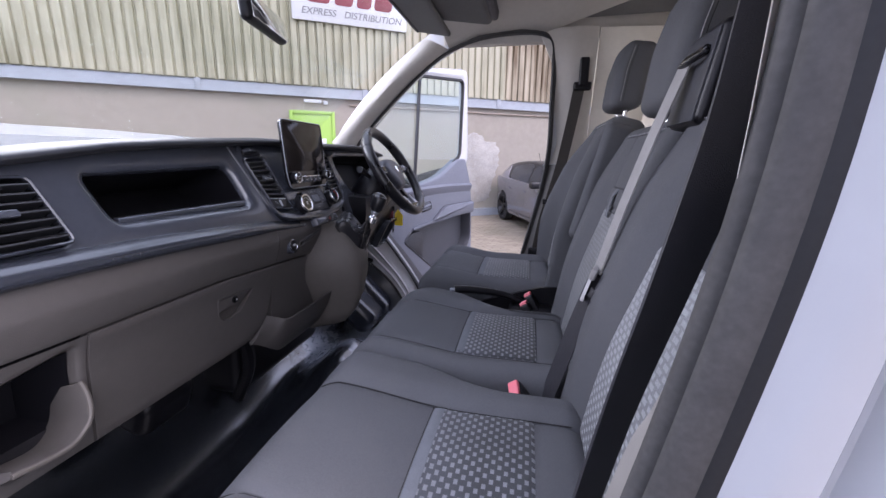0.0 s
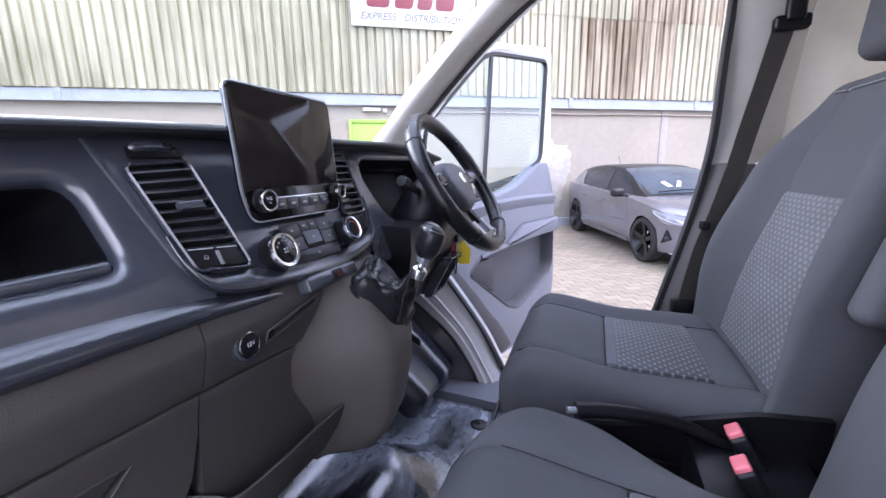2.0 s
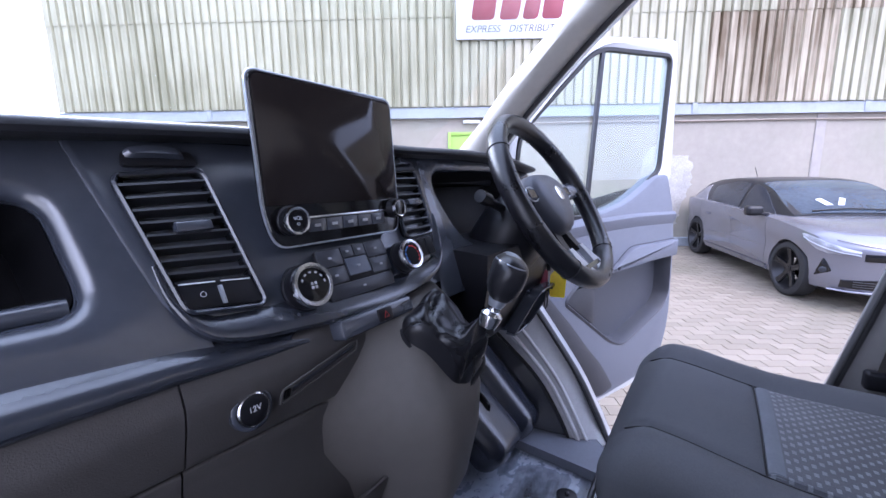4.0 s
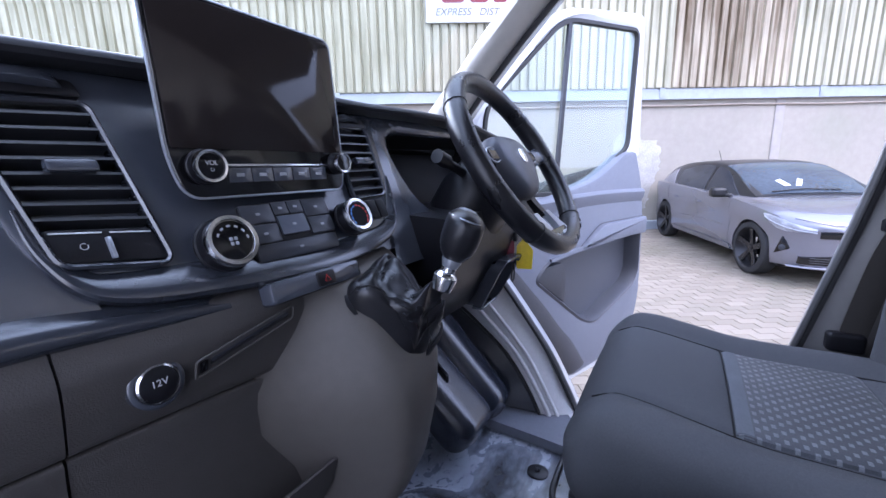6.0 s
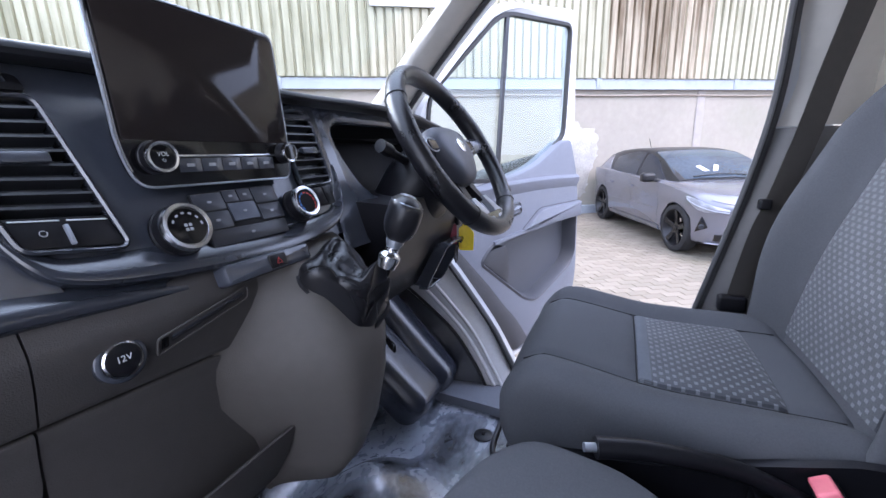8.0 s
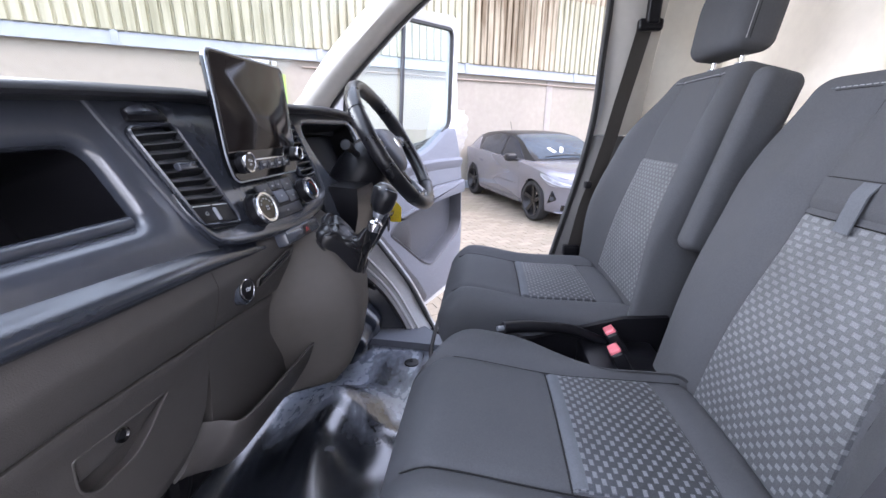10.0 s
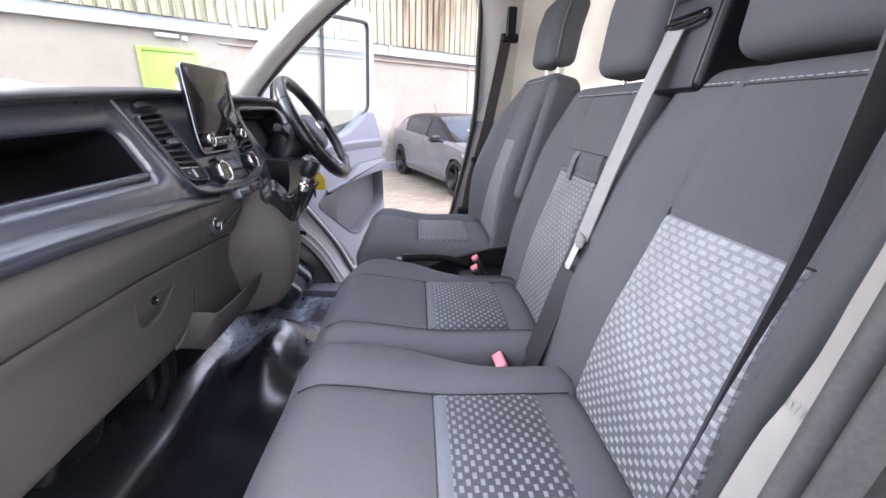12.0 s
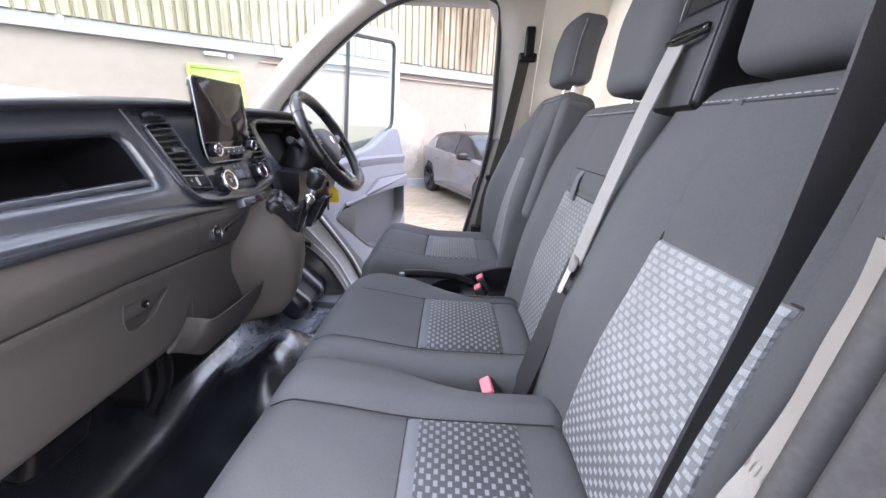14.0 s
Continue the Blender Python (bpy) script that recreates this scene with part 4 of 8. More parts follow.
# ---- seats ----
def cushion_part(name, parent, x0, x1, y0, y1, z, t, seam_lo, seam_hi, ins_x0, ins_x1, bolster=0.016, label="", notch=0.0, corner=0.0, weave=None):
    """A seat cushion with raised side bolsters, a woven insert and stitched seams; returns it."""
    hx, hy, hz = (x1 - x0) / 2, (y1 - y0) / 2, t / 2
    cx, cy, cz = (x0 + x1) / 2, (y0 + y1) / 2, z - t / 2

    def rise(x, y):
        d = bolster * (smoothstep(seam_lo + 0.005, seam_lo - 0.05, y) + smoothstep(seam_hi - 0.005, seam_hi + 0.05, y)) * smoothstep(x0 - 0.05, x0 + 0.12, x)
        d -= 0.006 * (math.exp(-((y - seam_lo) / 0.007) ** 2) + math.exp(-((y - seam_hi) / 0.007) ** 2)) * smoothstep(x0, x0 + 0.05, x)
        if seam_lo < y < seam_hi:
            d -= 0.005 * math.exp(-((x - ins_x0) / 0.006) ** 2) + 0.005 * math.exp(-((x - ins_x1) / 0.006) ** 2)
            d += 0.006 * math.sin(math.pi * (y - seam_lo) / (seam_hi - seam_lo))
        d += 0.028 * smoothstep(ins_x0 + 0.06, x0 + 0.05, x) - 0.03 * smoothstep(x0 + 0.07, x0, x)
        return d

    def deform(p):
        x, y, zz = cx + p.x, cy + p.y, cz + p.z
        k = smoothstep(-hz * 0.2, hz * 0.75, p.z)
        y2 = y - notch * smoothstep(-0.17, 0.03, x) * smoothstep(seam_hi - 0.01, y1, y) - corner * smoothstep(x0 + 0.16, x0, x) ** 2 * smoothstep(seam_hi - 0.04, y1, y)
        return Vector((x + 0.02 * smoothstep(0, -hz, p.z) * smoothstep(0, -hx, p.x), y2, zz + rise(x, y) * k))

    ob = part(name, soft_box((hx, hy, hz), min(0.045, hz * 0.8), (34, 40, 5), deform), M_FABRIC, parent, label)
    F = lambda u, v, h: Vector((u, v, z + rise(u, v) + h))
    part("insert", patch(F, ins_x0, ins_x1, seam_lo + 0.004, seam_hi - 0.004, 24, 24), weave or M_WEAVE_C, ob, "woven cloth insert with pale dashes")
    S = lambda x, y: (x, y, z + rise(x, y) + 0.0025)
    for y in (seam_lo, seam_hi):
        part("seam", tube([S(x0 + 0.03 + (x1 - x0 - 0.06) * i / 24, y) for i in range(25)], 0.0013, 6), M_SEAM, ob)
    part("seam", tube([S(ins_x0, seam_lo + (seam_hi - seam_lo) * i / 12) for i in range(13)], 0.0013, 6), M_SEAM, ob)
    # pale selvedge at the front of the insert
    part("insert_edge", patch(lambda u, v, h: F(u, v, h * 0.5 + 0.0022), ins_x0 + 0.002, ins_x0 + 0.022, seam_lo + 0.006, seam_hi - 0.006, 3, 16, 0.002), M_FABRIC_PALE, ob)
    return ob


def back_part(name, parent, xf, zb, zt, y0, y1, tilt, thick, seam_lo, seam_hi, ins_z0, ins_z1, bolster=0.024, top_in=0.05, label="", flare=0.03, weave=None, outer=0.0):
    """A backrest leaning by tilt; xf is its front at the height zb. Seams and insert as on the cushion."""
    hz = (zt - zb) / 2 / math.cos(radians(tilt))
    hx, hy = thick / 2, (y1 - y0) / 2
    cy = (y0 + y1) / 2
    m = Matrix.Translation((xf, cy, zb)) @ Matrix.Rotation(radians(tilt), 4, "Y") @ Matrix.Translation((hx, 0, hz))
    lo, hi = seam_lo - cy, seam_hi - cy
    k = 1 / math.cos(radians(tilt))
    z0, z1 = (ins_z0 - zb) * k - hz, (ins_z1 - zb) * k - hz

    def flare_y(z):
        """The seams spread towards the cushion."""
        return flare * smoothstep(z1, z0, z) - 0.012 * smoothstep(z1, hz, z)

    def push(y, z):
        f = flare_y(z)
        d = bolster * (smoothstep(lo - f, lo - f - 0.06, y) + smoothstep(hi + f, hi + f + 0.06, y)) * smoothstep(hz, hz - 0.22, z)
        d -= 0.006 * (math.exp(-((y - lo + f) / 0.007) ** 2) + math.exp(-((y - hi - f) / 0.007) ** 2))
        d += outer * smoothstep(hi + f, hi + f + 0.06, y) * math.exp(-((z + 0.25 * hz) / (0.6 * hz)) ** 2)
        if lo < y < hi:
            d -= 0.005 * math.exp(-((z - z1) / 0.006) ** 2)
        d += 0.014 * math.exp(-((z + 0.25 * hz) / (0.5 * hz)) ** 2) - 0.010 * smoothstep(0.55 * hz, hz, z)
        return d

    def deform(p):
        q = p.copy()
        w = smoothstep(hx * 0.3, -hx * 0.6, p.x)
        q.x -= push(p.y, p.z) * w
        q.y *= 1 - top_in / hy * smoothstep(0.35 * hz, hz, p.z)
        return m @ q

    ob = part(name, soft_box((hx, hy, hz), min(0.036, hx * 0.85), (6, 40, 34), deform), M_FABRIC, parent, label)

    def F(y, z, h):
        f = flare_y(z)
        yy = y + (f * (y / hi if y > 0 else y / lo) * (1 if y > 0 else -1) if abs(y) > 1e-6 else 0)
        yc = yy * (1 - top_in / hy * smoothstep(0.35 * hz, hz, z))
        return m @ Vector((-hx - push(yy, z) - h, yc, z))

    bm = patch(F, lo + 0.004, hi - 0.004, z0, z1, 26, 26)
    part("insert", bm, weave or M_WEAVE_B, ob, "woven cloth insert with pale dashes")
    for e in (lo, hi):
        part("seam", tube([F(e, -hz * 0.9 + 1.8 * hz * i / 24, -0.001) for i in range(25)], 0.0014, 6), M_SEAM, ob)
    part("seam", tube([F(lo + (hi - lo) * i / 12, z1, 0.0) for i in range(13)], 0.0014, 6), M_SEAM, ob)
    # pale stitches along the top edge
    zs_, span = hz - 0.030, hy - 0.050
    part("top_seam", tube([F(-span + 2 * span * i / 24, zs_ - 0.004, -0.0005) for i in range(25)], 0.0012, 6), M_SEAM, ob)
    stitches = []
    y = -span
    while y < span:
        stitches.append(tube([F(y, zs_, 0.0006), F(y + 0.0045, zs_, 0.0010), F(y + 0.009, zs_, 0.0006)], 0.0007, 5))
        y += 0.014
    part("top_stitching", join(*stitches), M_STITCH, ob, "pale stitching")
    return ob, F, m, hz, hx


def headrest(parent, x, y, z, w, h, t, tilt, label=""):
    """Padded headrest on two chrome posts; (x, y, z) is the middle of its underside."""
    m = Matrix.Translation((x, y, z)) @ Matrix.Rotation(radians(tilt), 4, "Y")

    def deform(p):
        q = p.copy()
        q.y *= 0.95 + 0.05 * smoothstep(-h / 2, h * 0.05, p.z) - 0.07 * smoothstep(h * 0.1, h / 2, p.z)
        q.x += -0.008 * math.cos(p.y / w * math.pi) + 0.014 * smoothstep(0, h / 2, p.z)
        d = abs(p.x + t * 0.22)
        if abs(p.y) > w * 0.44:
            q.y *= 1 - 0.010 * math.exp(-(d / 0.004) ** 2)
        return m @ (q + Vector((0, 0, h / 2)))

    ob = part("headrest", soft_box((t / 2, w / 2, h / 2), 0.030, (10, 14, 12), deform), M_FABRIC, parent, label)
    for s in (-1, 1):
        zs = [-h * 0.40 + h * 0.80 * i / 16 for i in range(17)]
        for dx in (0.000, 0.005):
            part("side_stitching", tube([deform(Vector((-t * 0.22 + dx * 1.6 - 0.004, s * w * 0.5, z))) for z in zs], 0.0008, 5), M_STITCH if dx == 0 else M_SEAM, ob)
    for s in (-1, 1):
        base = m @ Vector((0.005, s * w * 0.26, -0.05))
        part("post", tube([base, m @ Vector((0.005, s * w * 0.26, 0.02))], 0.006, 10), M_CHROME, ob)
        part("post_collar", moved(lathe([(0.012, -0.004), (0.0125, 0.002), (0.011, 0.006), (0.007, 0.007)], 16), m @ Matrix.Translation((0.005, s * w * 0.26, -0.026))), M_SILVER, ob)
    return ob


M_FABRIC_PALE = mat("pale_cloth", (0.13, 0.14, 0.155), 0.9, var=0.15, scale=30, bump=0.5, bscale=1200)

bench = thing("passenger_bench", (-0.05, 0.8, FLOOR), "grey two-person cloth passenger bench with woven inserts", "van seat")
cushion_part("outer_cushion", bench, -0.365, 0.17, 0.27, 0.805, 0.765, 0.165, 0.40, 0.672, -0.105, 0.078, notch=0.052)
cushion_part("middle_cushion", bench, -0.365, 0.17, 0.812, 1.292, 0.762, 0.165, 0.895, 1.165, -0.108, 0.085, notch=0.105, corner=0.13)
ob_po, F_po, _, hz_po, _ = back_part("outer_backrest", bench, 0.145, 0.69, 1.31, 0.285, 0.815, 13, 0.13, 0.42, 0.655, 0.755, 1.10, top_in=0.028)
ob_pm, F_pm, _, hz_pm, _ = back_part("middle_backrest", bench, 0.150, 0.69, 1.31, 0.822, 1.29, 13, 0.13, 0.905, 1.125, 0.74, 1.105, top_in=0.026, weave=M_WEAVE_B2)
headrest(bench, 0.340, 0.552, 1.304, 0.265, 0.245, 0.105, 7)
headrest(bench, 0.340, 1.003, 1.312, 0.232, 0.245, 0.105, 7)
# fold-down flap with pull loop on the middle backrest
part("table_flap", patch(lambda u, v, h: F_pm(u, v, h + 0.003), -0.146, 0.064, 0.100, 0.156, 10, 6), M_FABRIC, ob_pm)
for v in (0.1005, 0.1555):
    part("flap_seam", tube([F_pm(-0.146 + 0.21 * i / 12, v, 0.002) for i in range(13)], 0.0022, 6), M_SEAM, ob_pm)
part("pull_loop", ribbon([F_pm(-0.018, 0.154, 0.005), F_pm(-0.018, 0.138, 0.012), F_pm(-0.018, 0.112, 0.014), F_pm(-0.018, 0.086, 0.009)], (0, 1, 0), 0.024), M_FABRIC_PALE, ob_pm)
# pale piping along the top edge of the backrest
for F, hz, w, ob in ((F_po, hz_po, 0.225, ob_po), (F_pm, hz_pm, 0.20, ob_pm)):
    part("top_piping", tube([F(-w + 2 * w * i / 20, hz - 0.030, 0.000) for i in range(21)], 0.0009, 6), M_FABRIC_PALE, ob)
# seat base under the bench
part("base_box", box((-0.28, 0.32, 0.37), (0.20, 1.28, 0.61), 0.02), M_BLACK, bench)
part("base_skirt", box((-0.30, 0.33, 0.54), (-0.282, 1.27, 0.62), 0.006), M_DOORTRIM2, bench)
# belt outlet housing on the backrest between the two places
bh = part("belt_housing", moved(soft_box((0.06, 0.066, 0.075), 0.014, (4, 5, 6)), pose(0.345, 0.770, 1.335, 0, 10, 0)), M_BLACK, bench)
part("belt_slot", moved(soft_box((0.006, 0.047, 0.007), 0.005, (2, 5, 2)), pose(0.2865, 0.772, 1.378, 0, 10, 0)), M_GLOSS, bh)
part("slot_lip", tube(smooth_path([(0.284, 0.722, 1.376), (0.276, 0.735, 1.368), (0.273, 0.772, 1.365), (0.276, 0.810, 1.368), (0.284, 0.822, 1.376)], 5), 0.0035, 8), M_BLACK, bh)
part("bezel", moved(box((-0.003, -0.058, -0.068), (0.004, 0.058, 0.066), 0.003), pose(0.2860, 0.770, 1.342, 0, 10, 0)), M_DOORTRIM2, bh, "satin grey front cover")

drv = thing("driver_seat", (-0.05, 1.62, FLOOR), "grey cloth driver's seat with woven insert and folded-up armrest", "van seat")
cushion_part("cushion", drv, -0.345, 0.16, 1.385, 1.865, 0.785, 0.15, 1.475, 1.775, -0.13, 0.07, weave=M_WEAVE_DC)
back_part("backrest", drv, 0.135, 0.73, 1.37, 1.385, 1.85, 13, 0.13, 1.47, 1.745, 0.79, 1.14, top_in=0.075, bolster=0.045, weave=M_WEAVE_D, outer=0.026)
headrest(drv, 0.350, 1.640, 1.390, 0.236, 0.215, 0.100, 6)
arm = part("armrest", moved(soft_box((0.042, 0.025, 0.185), 0.022, (4, 3, 10)), pose(0.259, 1.345, 1.146, 0, 14, 0)), M_FABRIC, drv, "folded-up padded armrest")
part("pivot", moved(lathe([(0.03, -0.03), (0.03, 0.03), (0.02, 0.034)], 18), pose(0.245, 1.368, 1.03, 90, 0, 0)), M_BLACK, arm)
part("side_panel", loft([[(x, 1.365, z1), (x, 1.395, z1 + 0.012), (x, 1.395, z0), (x, 1.37, z0)] for x, z0, z1 in
     ((-0.22, 0.60, 0.655), (-0.18, 0.56, 0.668), (0.02, 0.55, 0.67), (0.12, 0.55, 0.70), (0.26, 0.60, 0.72))]), M_BLACK, drv)
part("height_lever", moved(soft_box((0.05, 0.012, 0.014), 0.008, (5, 2, 2)), pose(-0.20, 1.362, 0.655, 0, -8, 0)), M_BLACK, drv)
part("seat_box", box((-0.26, 1.42, 0.37), (0.22, 1.84, 0.60), 0.02), M_BLACK, drv)
for y in (1.47, 1.78):
    part("rail", box((-0.34, y - 0.02, 0.585), (0.2, y + 0.02, 0.625), 0.005), M_STEEL, drv)
part("slide_bar", tube(smooth_path([(-0.22, 1.44, 0.60), (-0.34, 1.44, 0.600), (-0.365, 1.455, 0.595), (-0.375, 1.52, 0.590), (-0.375, 1.70, 0.590), (-0.36, 1.76, 0.595), (-0.22, 1.77, 0.60)], 5), 0.006, 8), M_STEEL, drv)
part("front_valance", loft([[(-0.325 + 0.02 * k, y, 0.66 - 0.02 * k), (-0.30 + 0.02 * k, y, 0.56), (-0.27, y, 0.56), (-0.27, y, 0.66)] for y, k in ((1.40, 1), (1.44, 0), (1.80, 0), (1.85, 1))]), M_BLACK, drv)

# parking brake lever beside the driver's seat, and the buckle console
brake = thing("handbrake", (0.05, 1.36, 0.70), "black parking brake lever lowered beside the driver's seat", "handbrake")
part("lever", tube(smooth_path([(0.06, 1.352, 0.735), (-0.02, 1.345, 0.765), (-0.12, 1.318, 0.782), (-0.182, 1.296, 0.785)], 5), 0.013, 12, taper=lambda u: 0.8 + 0.3 * u), M_BLACK, brake)
part("release_button", tube([(-0.180, 1.297, 0.785), (-0.196, 1.290, 0.786)], 0.006, 10), M_SILVER, brake, "silver release button")
bc = thing("buckle_console", (0.06, 1.29, 0.55), "black plastic buckle console between bench and driver's seat", "console")
part("body", box((0.0, 1.215, 0.42), (0.17, 1.375, 0.735), 0.012), M_BLACK, bc)
part("side_shield", loft([[(x, 1.368, z1), (x, 1.382, z1), (x, 1.382, 0.55), (x, 1.368, 0.55)] for x, z1 in ((-0.26, 0.70), (-0.10, 0.725), (0.02, 0.765), (0.10, 0.79), (0.20, 0.80))]), M_BLACK, bc)

# ---- belts ----
def buckle(at, m, label, wide=0.044):
    b = thing("seat_belt_buckle", at, label, "buckle", "belt buckles")
    part("body", moved(soft_box((0.014, wide / 2 + 0.002, 0.045), 0.006, (3, 3, 5)), m @ Matrix.Translation((0, 0, -0.046))), M_BLACK, b)
    part("press_button", moved(soft_box((0.0115, wide * 0.45, 0.007), 0.004, (3, 3, 1)), m), M_RED, b, "red press button")
    return b


buckle((0.05, 1.31, 0.70), pose(0.062, 1.340, 0.772, -12, -32, 0), "black belt buckle with a red button between the seats")
buckle((0.045, 1.27, 0.70), pose(0.050, 1.262, 0.768, -12, -32, 0), "black belt buckle with a red button between the seats")
buckle((0.04, 0.79, 0.70), pose(0.038, 0.784, 0.752, 15, -34, 0), "black belt buckle with a red button on the bench")

belt = thing("middle_seat_belt", (0.28, 0.745, 1.38), "grey seat belt drawn over the bench backrest to its buckle", "seat belt", "seat belts")
top, tong, low = Vector((0.276, 0.780, 1.368)), Vector((0.178, 0.796, 1.012)), Vector((0.100, 0.800, 0.715))
part("upper_strap", ribbon([top, top.lerp(tong, 0.3) + Vector((-0.004, 0, 0)), top.lerp(tong, 0.65) + Vector((-0.004, 0, 0)), tong], (0.16, -0.98, 0), 0.036), M_BELT_PALE, belt)
part("lower_strap", ribbon([tong + Vector((0.004, 0.0, 0)), tong.lerp(low, 0.35), tong.lerp(low, 0.7), low], (0.45, -0.89, 0), 0.044), M_BELT, belt)
M_PALEMETAL = mat("pale_latch_metal", (0.62, 0.62, 0.62), 0.4, 0.0, var=0.05)
tng = part("tongue", moved(soft_box((0.006, 0.026, 0.011), 0.004, (2, 4, 2)), pose(0.174, 0.794, 1.012, 0, 16, -18)), M_BELT_PALE, belt)
tr = rquad([(-0.014, -0.052), (0.014, -0.052), (0.016, 0.0), (-0.016, 0.0)], 0.006)
tm = pose(0.168, 0.790, 1.006, 0, 16, -18)
part("latch_plate", frame_bm(tr, rquad([(-0.006, -0.042), (0.006, -0.042), (0.006, -0.022), (-0.006, -0.022)], 0.003), lambda a, b, h: tm @ Vector((-h, a, b)), 0.002, 0.002, 0.0005), M_PALEMETAL, tng)

for side in (1, -1):
    b = thing("seat_belt", both((0.235, 1.971, 1.574), side), "black seat belt hanging from the pillar guide to the floor", "seat belt", "seat belts")
    part("guide", moved(soft_box((0.036, 0.014, 0.017), 0.009, (4, 2, 2)), Matrix.Translation(both((0.238, 1.882, 1.520), side))), M_BLACK, b)
    part("slide_cover", moved(soft_box((0.019, 0.013, 0.055), 0.008, (2, 2, 5)), Matrix.Translation(both((0.240, 1.872, 1.575), side))), M_BLACK, b)
    if side > 0:
        pts = [both(p, side) for p in ((0.226, 1.886, 1.515), (0.213, 1.915, 1.40), (0.197, 1.934, 1.29), (0.180, 1.937, 1.19), (0.146, 1.935, 1.04), (0.122, 1.935, 0.95), (0.095, 1.935, 0.78))]
        part("strap", ribbon(smooth_path(pts, 4), (1, 0.15, 0), 0.046), M_BELT_BROWN, b)
        part("anchor", moved(soft_box((0.03, 0.014, 0.02), 0.008, (3, 2, 2)), Matrix.Translation((0.088, 1.930, 0.790))), M_BLACK, b)
        part("clip", moved(soft_box((0.012, 0.012, 0.012), 0.005, (2, 2, 2)), Matrix.Translation((0.122, 1.93, 1.030))), M_BLACK, b)
    else:
        pts = smooth_path([(0.225, 0.350, 1.56), (0.203, 0.372, 1.35), (0.188, 0.374, 1.24), (0.161, 0.366, 1.13), (0.128, 0.368, 0.98), (0.09, 0.372, 0.76)], 6)
        ways = [(math.cos(a), math.sin(a), 0) for a in [radians(float(np.interp(i / (len(pts) - 1), (0, 0.33, 0.55, 0.7, 0.82, 1), (-18, 12, 27, 34, 40, 45)))) for i in range(len(pts))]]
        part("strap", ribbon(pts, ways, 0.046), M_BELT, b)
        part("anchor", moved(soft_box((0.02, 0.03, 0.022), 0.008, (3, 3, 2)), pose(0.085, 0.375, 0.745, 0, 20, 30)), M_BLACK, b)

# ---- dashboard ----
dash = thing("dashboard", (-0.75, CY, 0.95), "dark grey moulded van dashboard with storage tray and centre stack", "dashboard")


def dash_x(y, z):
    """Front face of the dashboard: upper face leaning forward, rounded bar, lower face leaning away."""
    if z >= 1.0:
        x = -0.616 - (z - 1.07) * 0.33 - 0.18 * max(0.0, z - 1.08)
    else:
        x = -0.593 - 0.030 * smoothstep(1.01, 0.88, z) - 0.10 * max(0.0, 0.90 - z)
    return x


FD = lambda y, z, h: Vector((dash_x(y, z) + h * 0.95, y, z + h * 0.30))
DY0, DY1 = 0.33, 1.93


def top_z(y):
    """Height of the dash's front ridge across the cab, higher over the instruments."""
    return float(np.interp(y, (0.33, 0.45, 0.61, 0.75, 0.90, 1.08, 1.40, 1.80, 1.93), (1.198, 1.214, 1.236, 1.246, 1.255, 1.264, 1.258, 1.254, 1.236))) + 0.008 * math.exp(-((y - 1.62) / 0.2) ** 2)


ys = [DY0 + (DY1 - DY0) * i / 48 for i in range(49)]
# top pad: rolls over the ridge and runs forward to the windscreen
rings = []
for y in ys:
    zt = top_z(y)
    hood = 0.008 * math.exp(-((y - 1.62) / 0.17) ** 4)
    fx_, px_ = dash_x(y, zt - 0.017), -0.616 - (zt - 1.07) * 0.33 + 0.003
    brow = [(fx_ - 0.012, zt - 0.0185), (fx_ + 0.002, zt - 0.018), ((fx_ + px_) / 2, zt - 0.016), (px_ + 0.002 + hood, zt - 0.0125), (px_ + 0.005 + hood, zt - 0.008),
            (px_ + 0.004 + hood, zt - 0.004), (px_ + hood, zt - 0.001), (px_ - 0.012 + hood, zt + 0.002), (px_ - 0.05, zt + 0.004),
            (-0.80, zt + 0.001), (-0.95, zt - 0.012), (-1.22, zt - 0.04), (-1.22, zt - 0.10), (-0.75, zt - 0.07)]
    rings.append([Vector((x, y, z)) for x, z in brow])
part("top_pad", loft(rings), M_DASH_SOFT, dash)


def ringpanel(name, outer, hole, material, depth, F=FD, floor_mat=None, parent=None, lipr=0.008, slope=0.0, label=""):
    """A face panel pierced by a rounded opening whose walls run in to a closed tray."""
    rings = [[F(p[0], p[1], 0) for p in outer]]
    for k in (0.35, 0.7):
        rings.append([F(o[0] + (h[0] - o[0]) * k, o[1] + (h[1] - o[1]) * k, 0) for o, h in zip(outer, inset(hole, -lipr))])
    rings += [[F(p[0], p[1], 0) for p in inset(hole, -lipr)], [F(p[0], p[1], -lipr * 0.3) for p in inset(hole, -lipr * 0.3)], [F(p[0], p[1], -lipr) for p in hole],
              [F(p[0], p[1], -depth * 0.5) for p in inset(hole, slope * 0.5)], [F(p[0], p[1], -depth) for p in inset(hole, slope)]]
    return part(name, loft(rings, cap=(False, True)), material, parent or dash, label, angle=60)


# passenger face with the open tray
Z1 = 1.236
hole = rquad([(0.552, 1.184), (0.893, 1.193), (0.903, 1.099), (0.566, 1.105)], [0.02, 0.024, 0.024, 0.02], 6, 8)
outer = rquad([(0.500, Z1 - 0.02), (0.914, Z1 + 0.008), (0.985, 1.044), (0.500, 1.066)], 0.001, 6, 8)
tray = ringpanel("tray_panel", outer, hole, M_DASH, 0.17, slope=0.0, lipr=0.014)
part("tray_liner", loft([[FD(p[0], p[1], h) for p in inset(hole, d)] for h, d in ((-0.020, 0.001), (-0.10, 0.003), (-0.166, 0.006))], cap=(False, True)), M_BLACK, tray, "black tray lining")
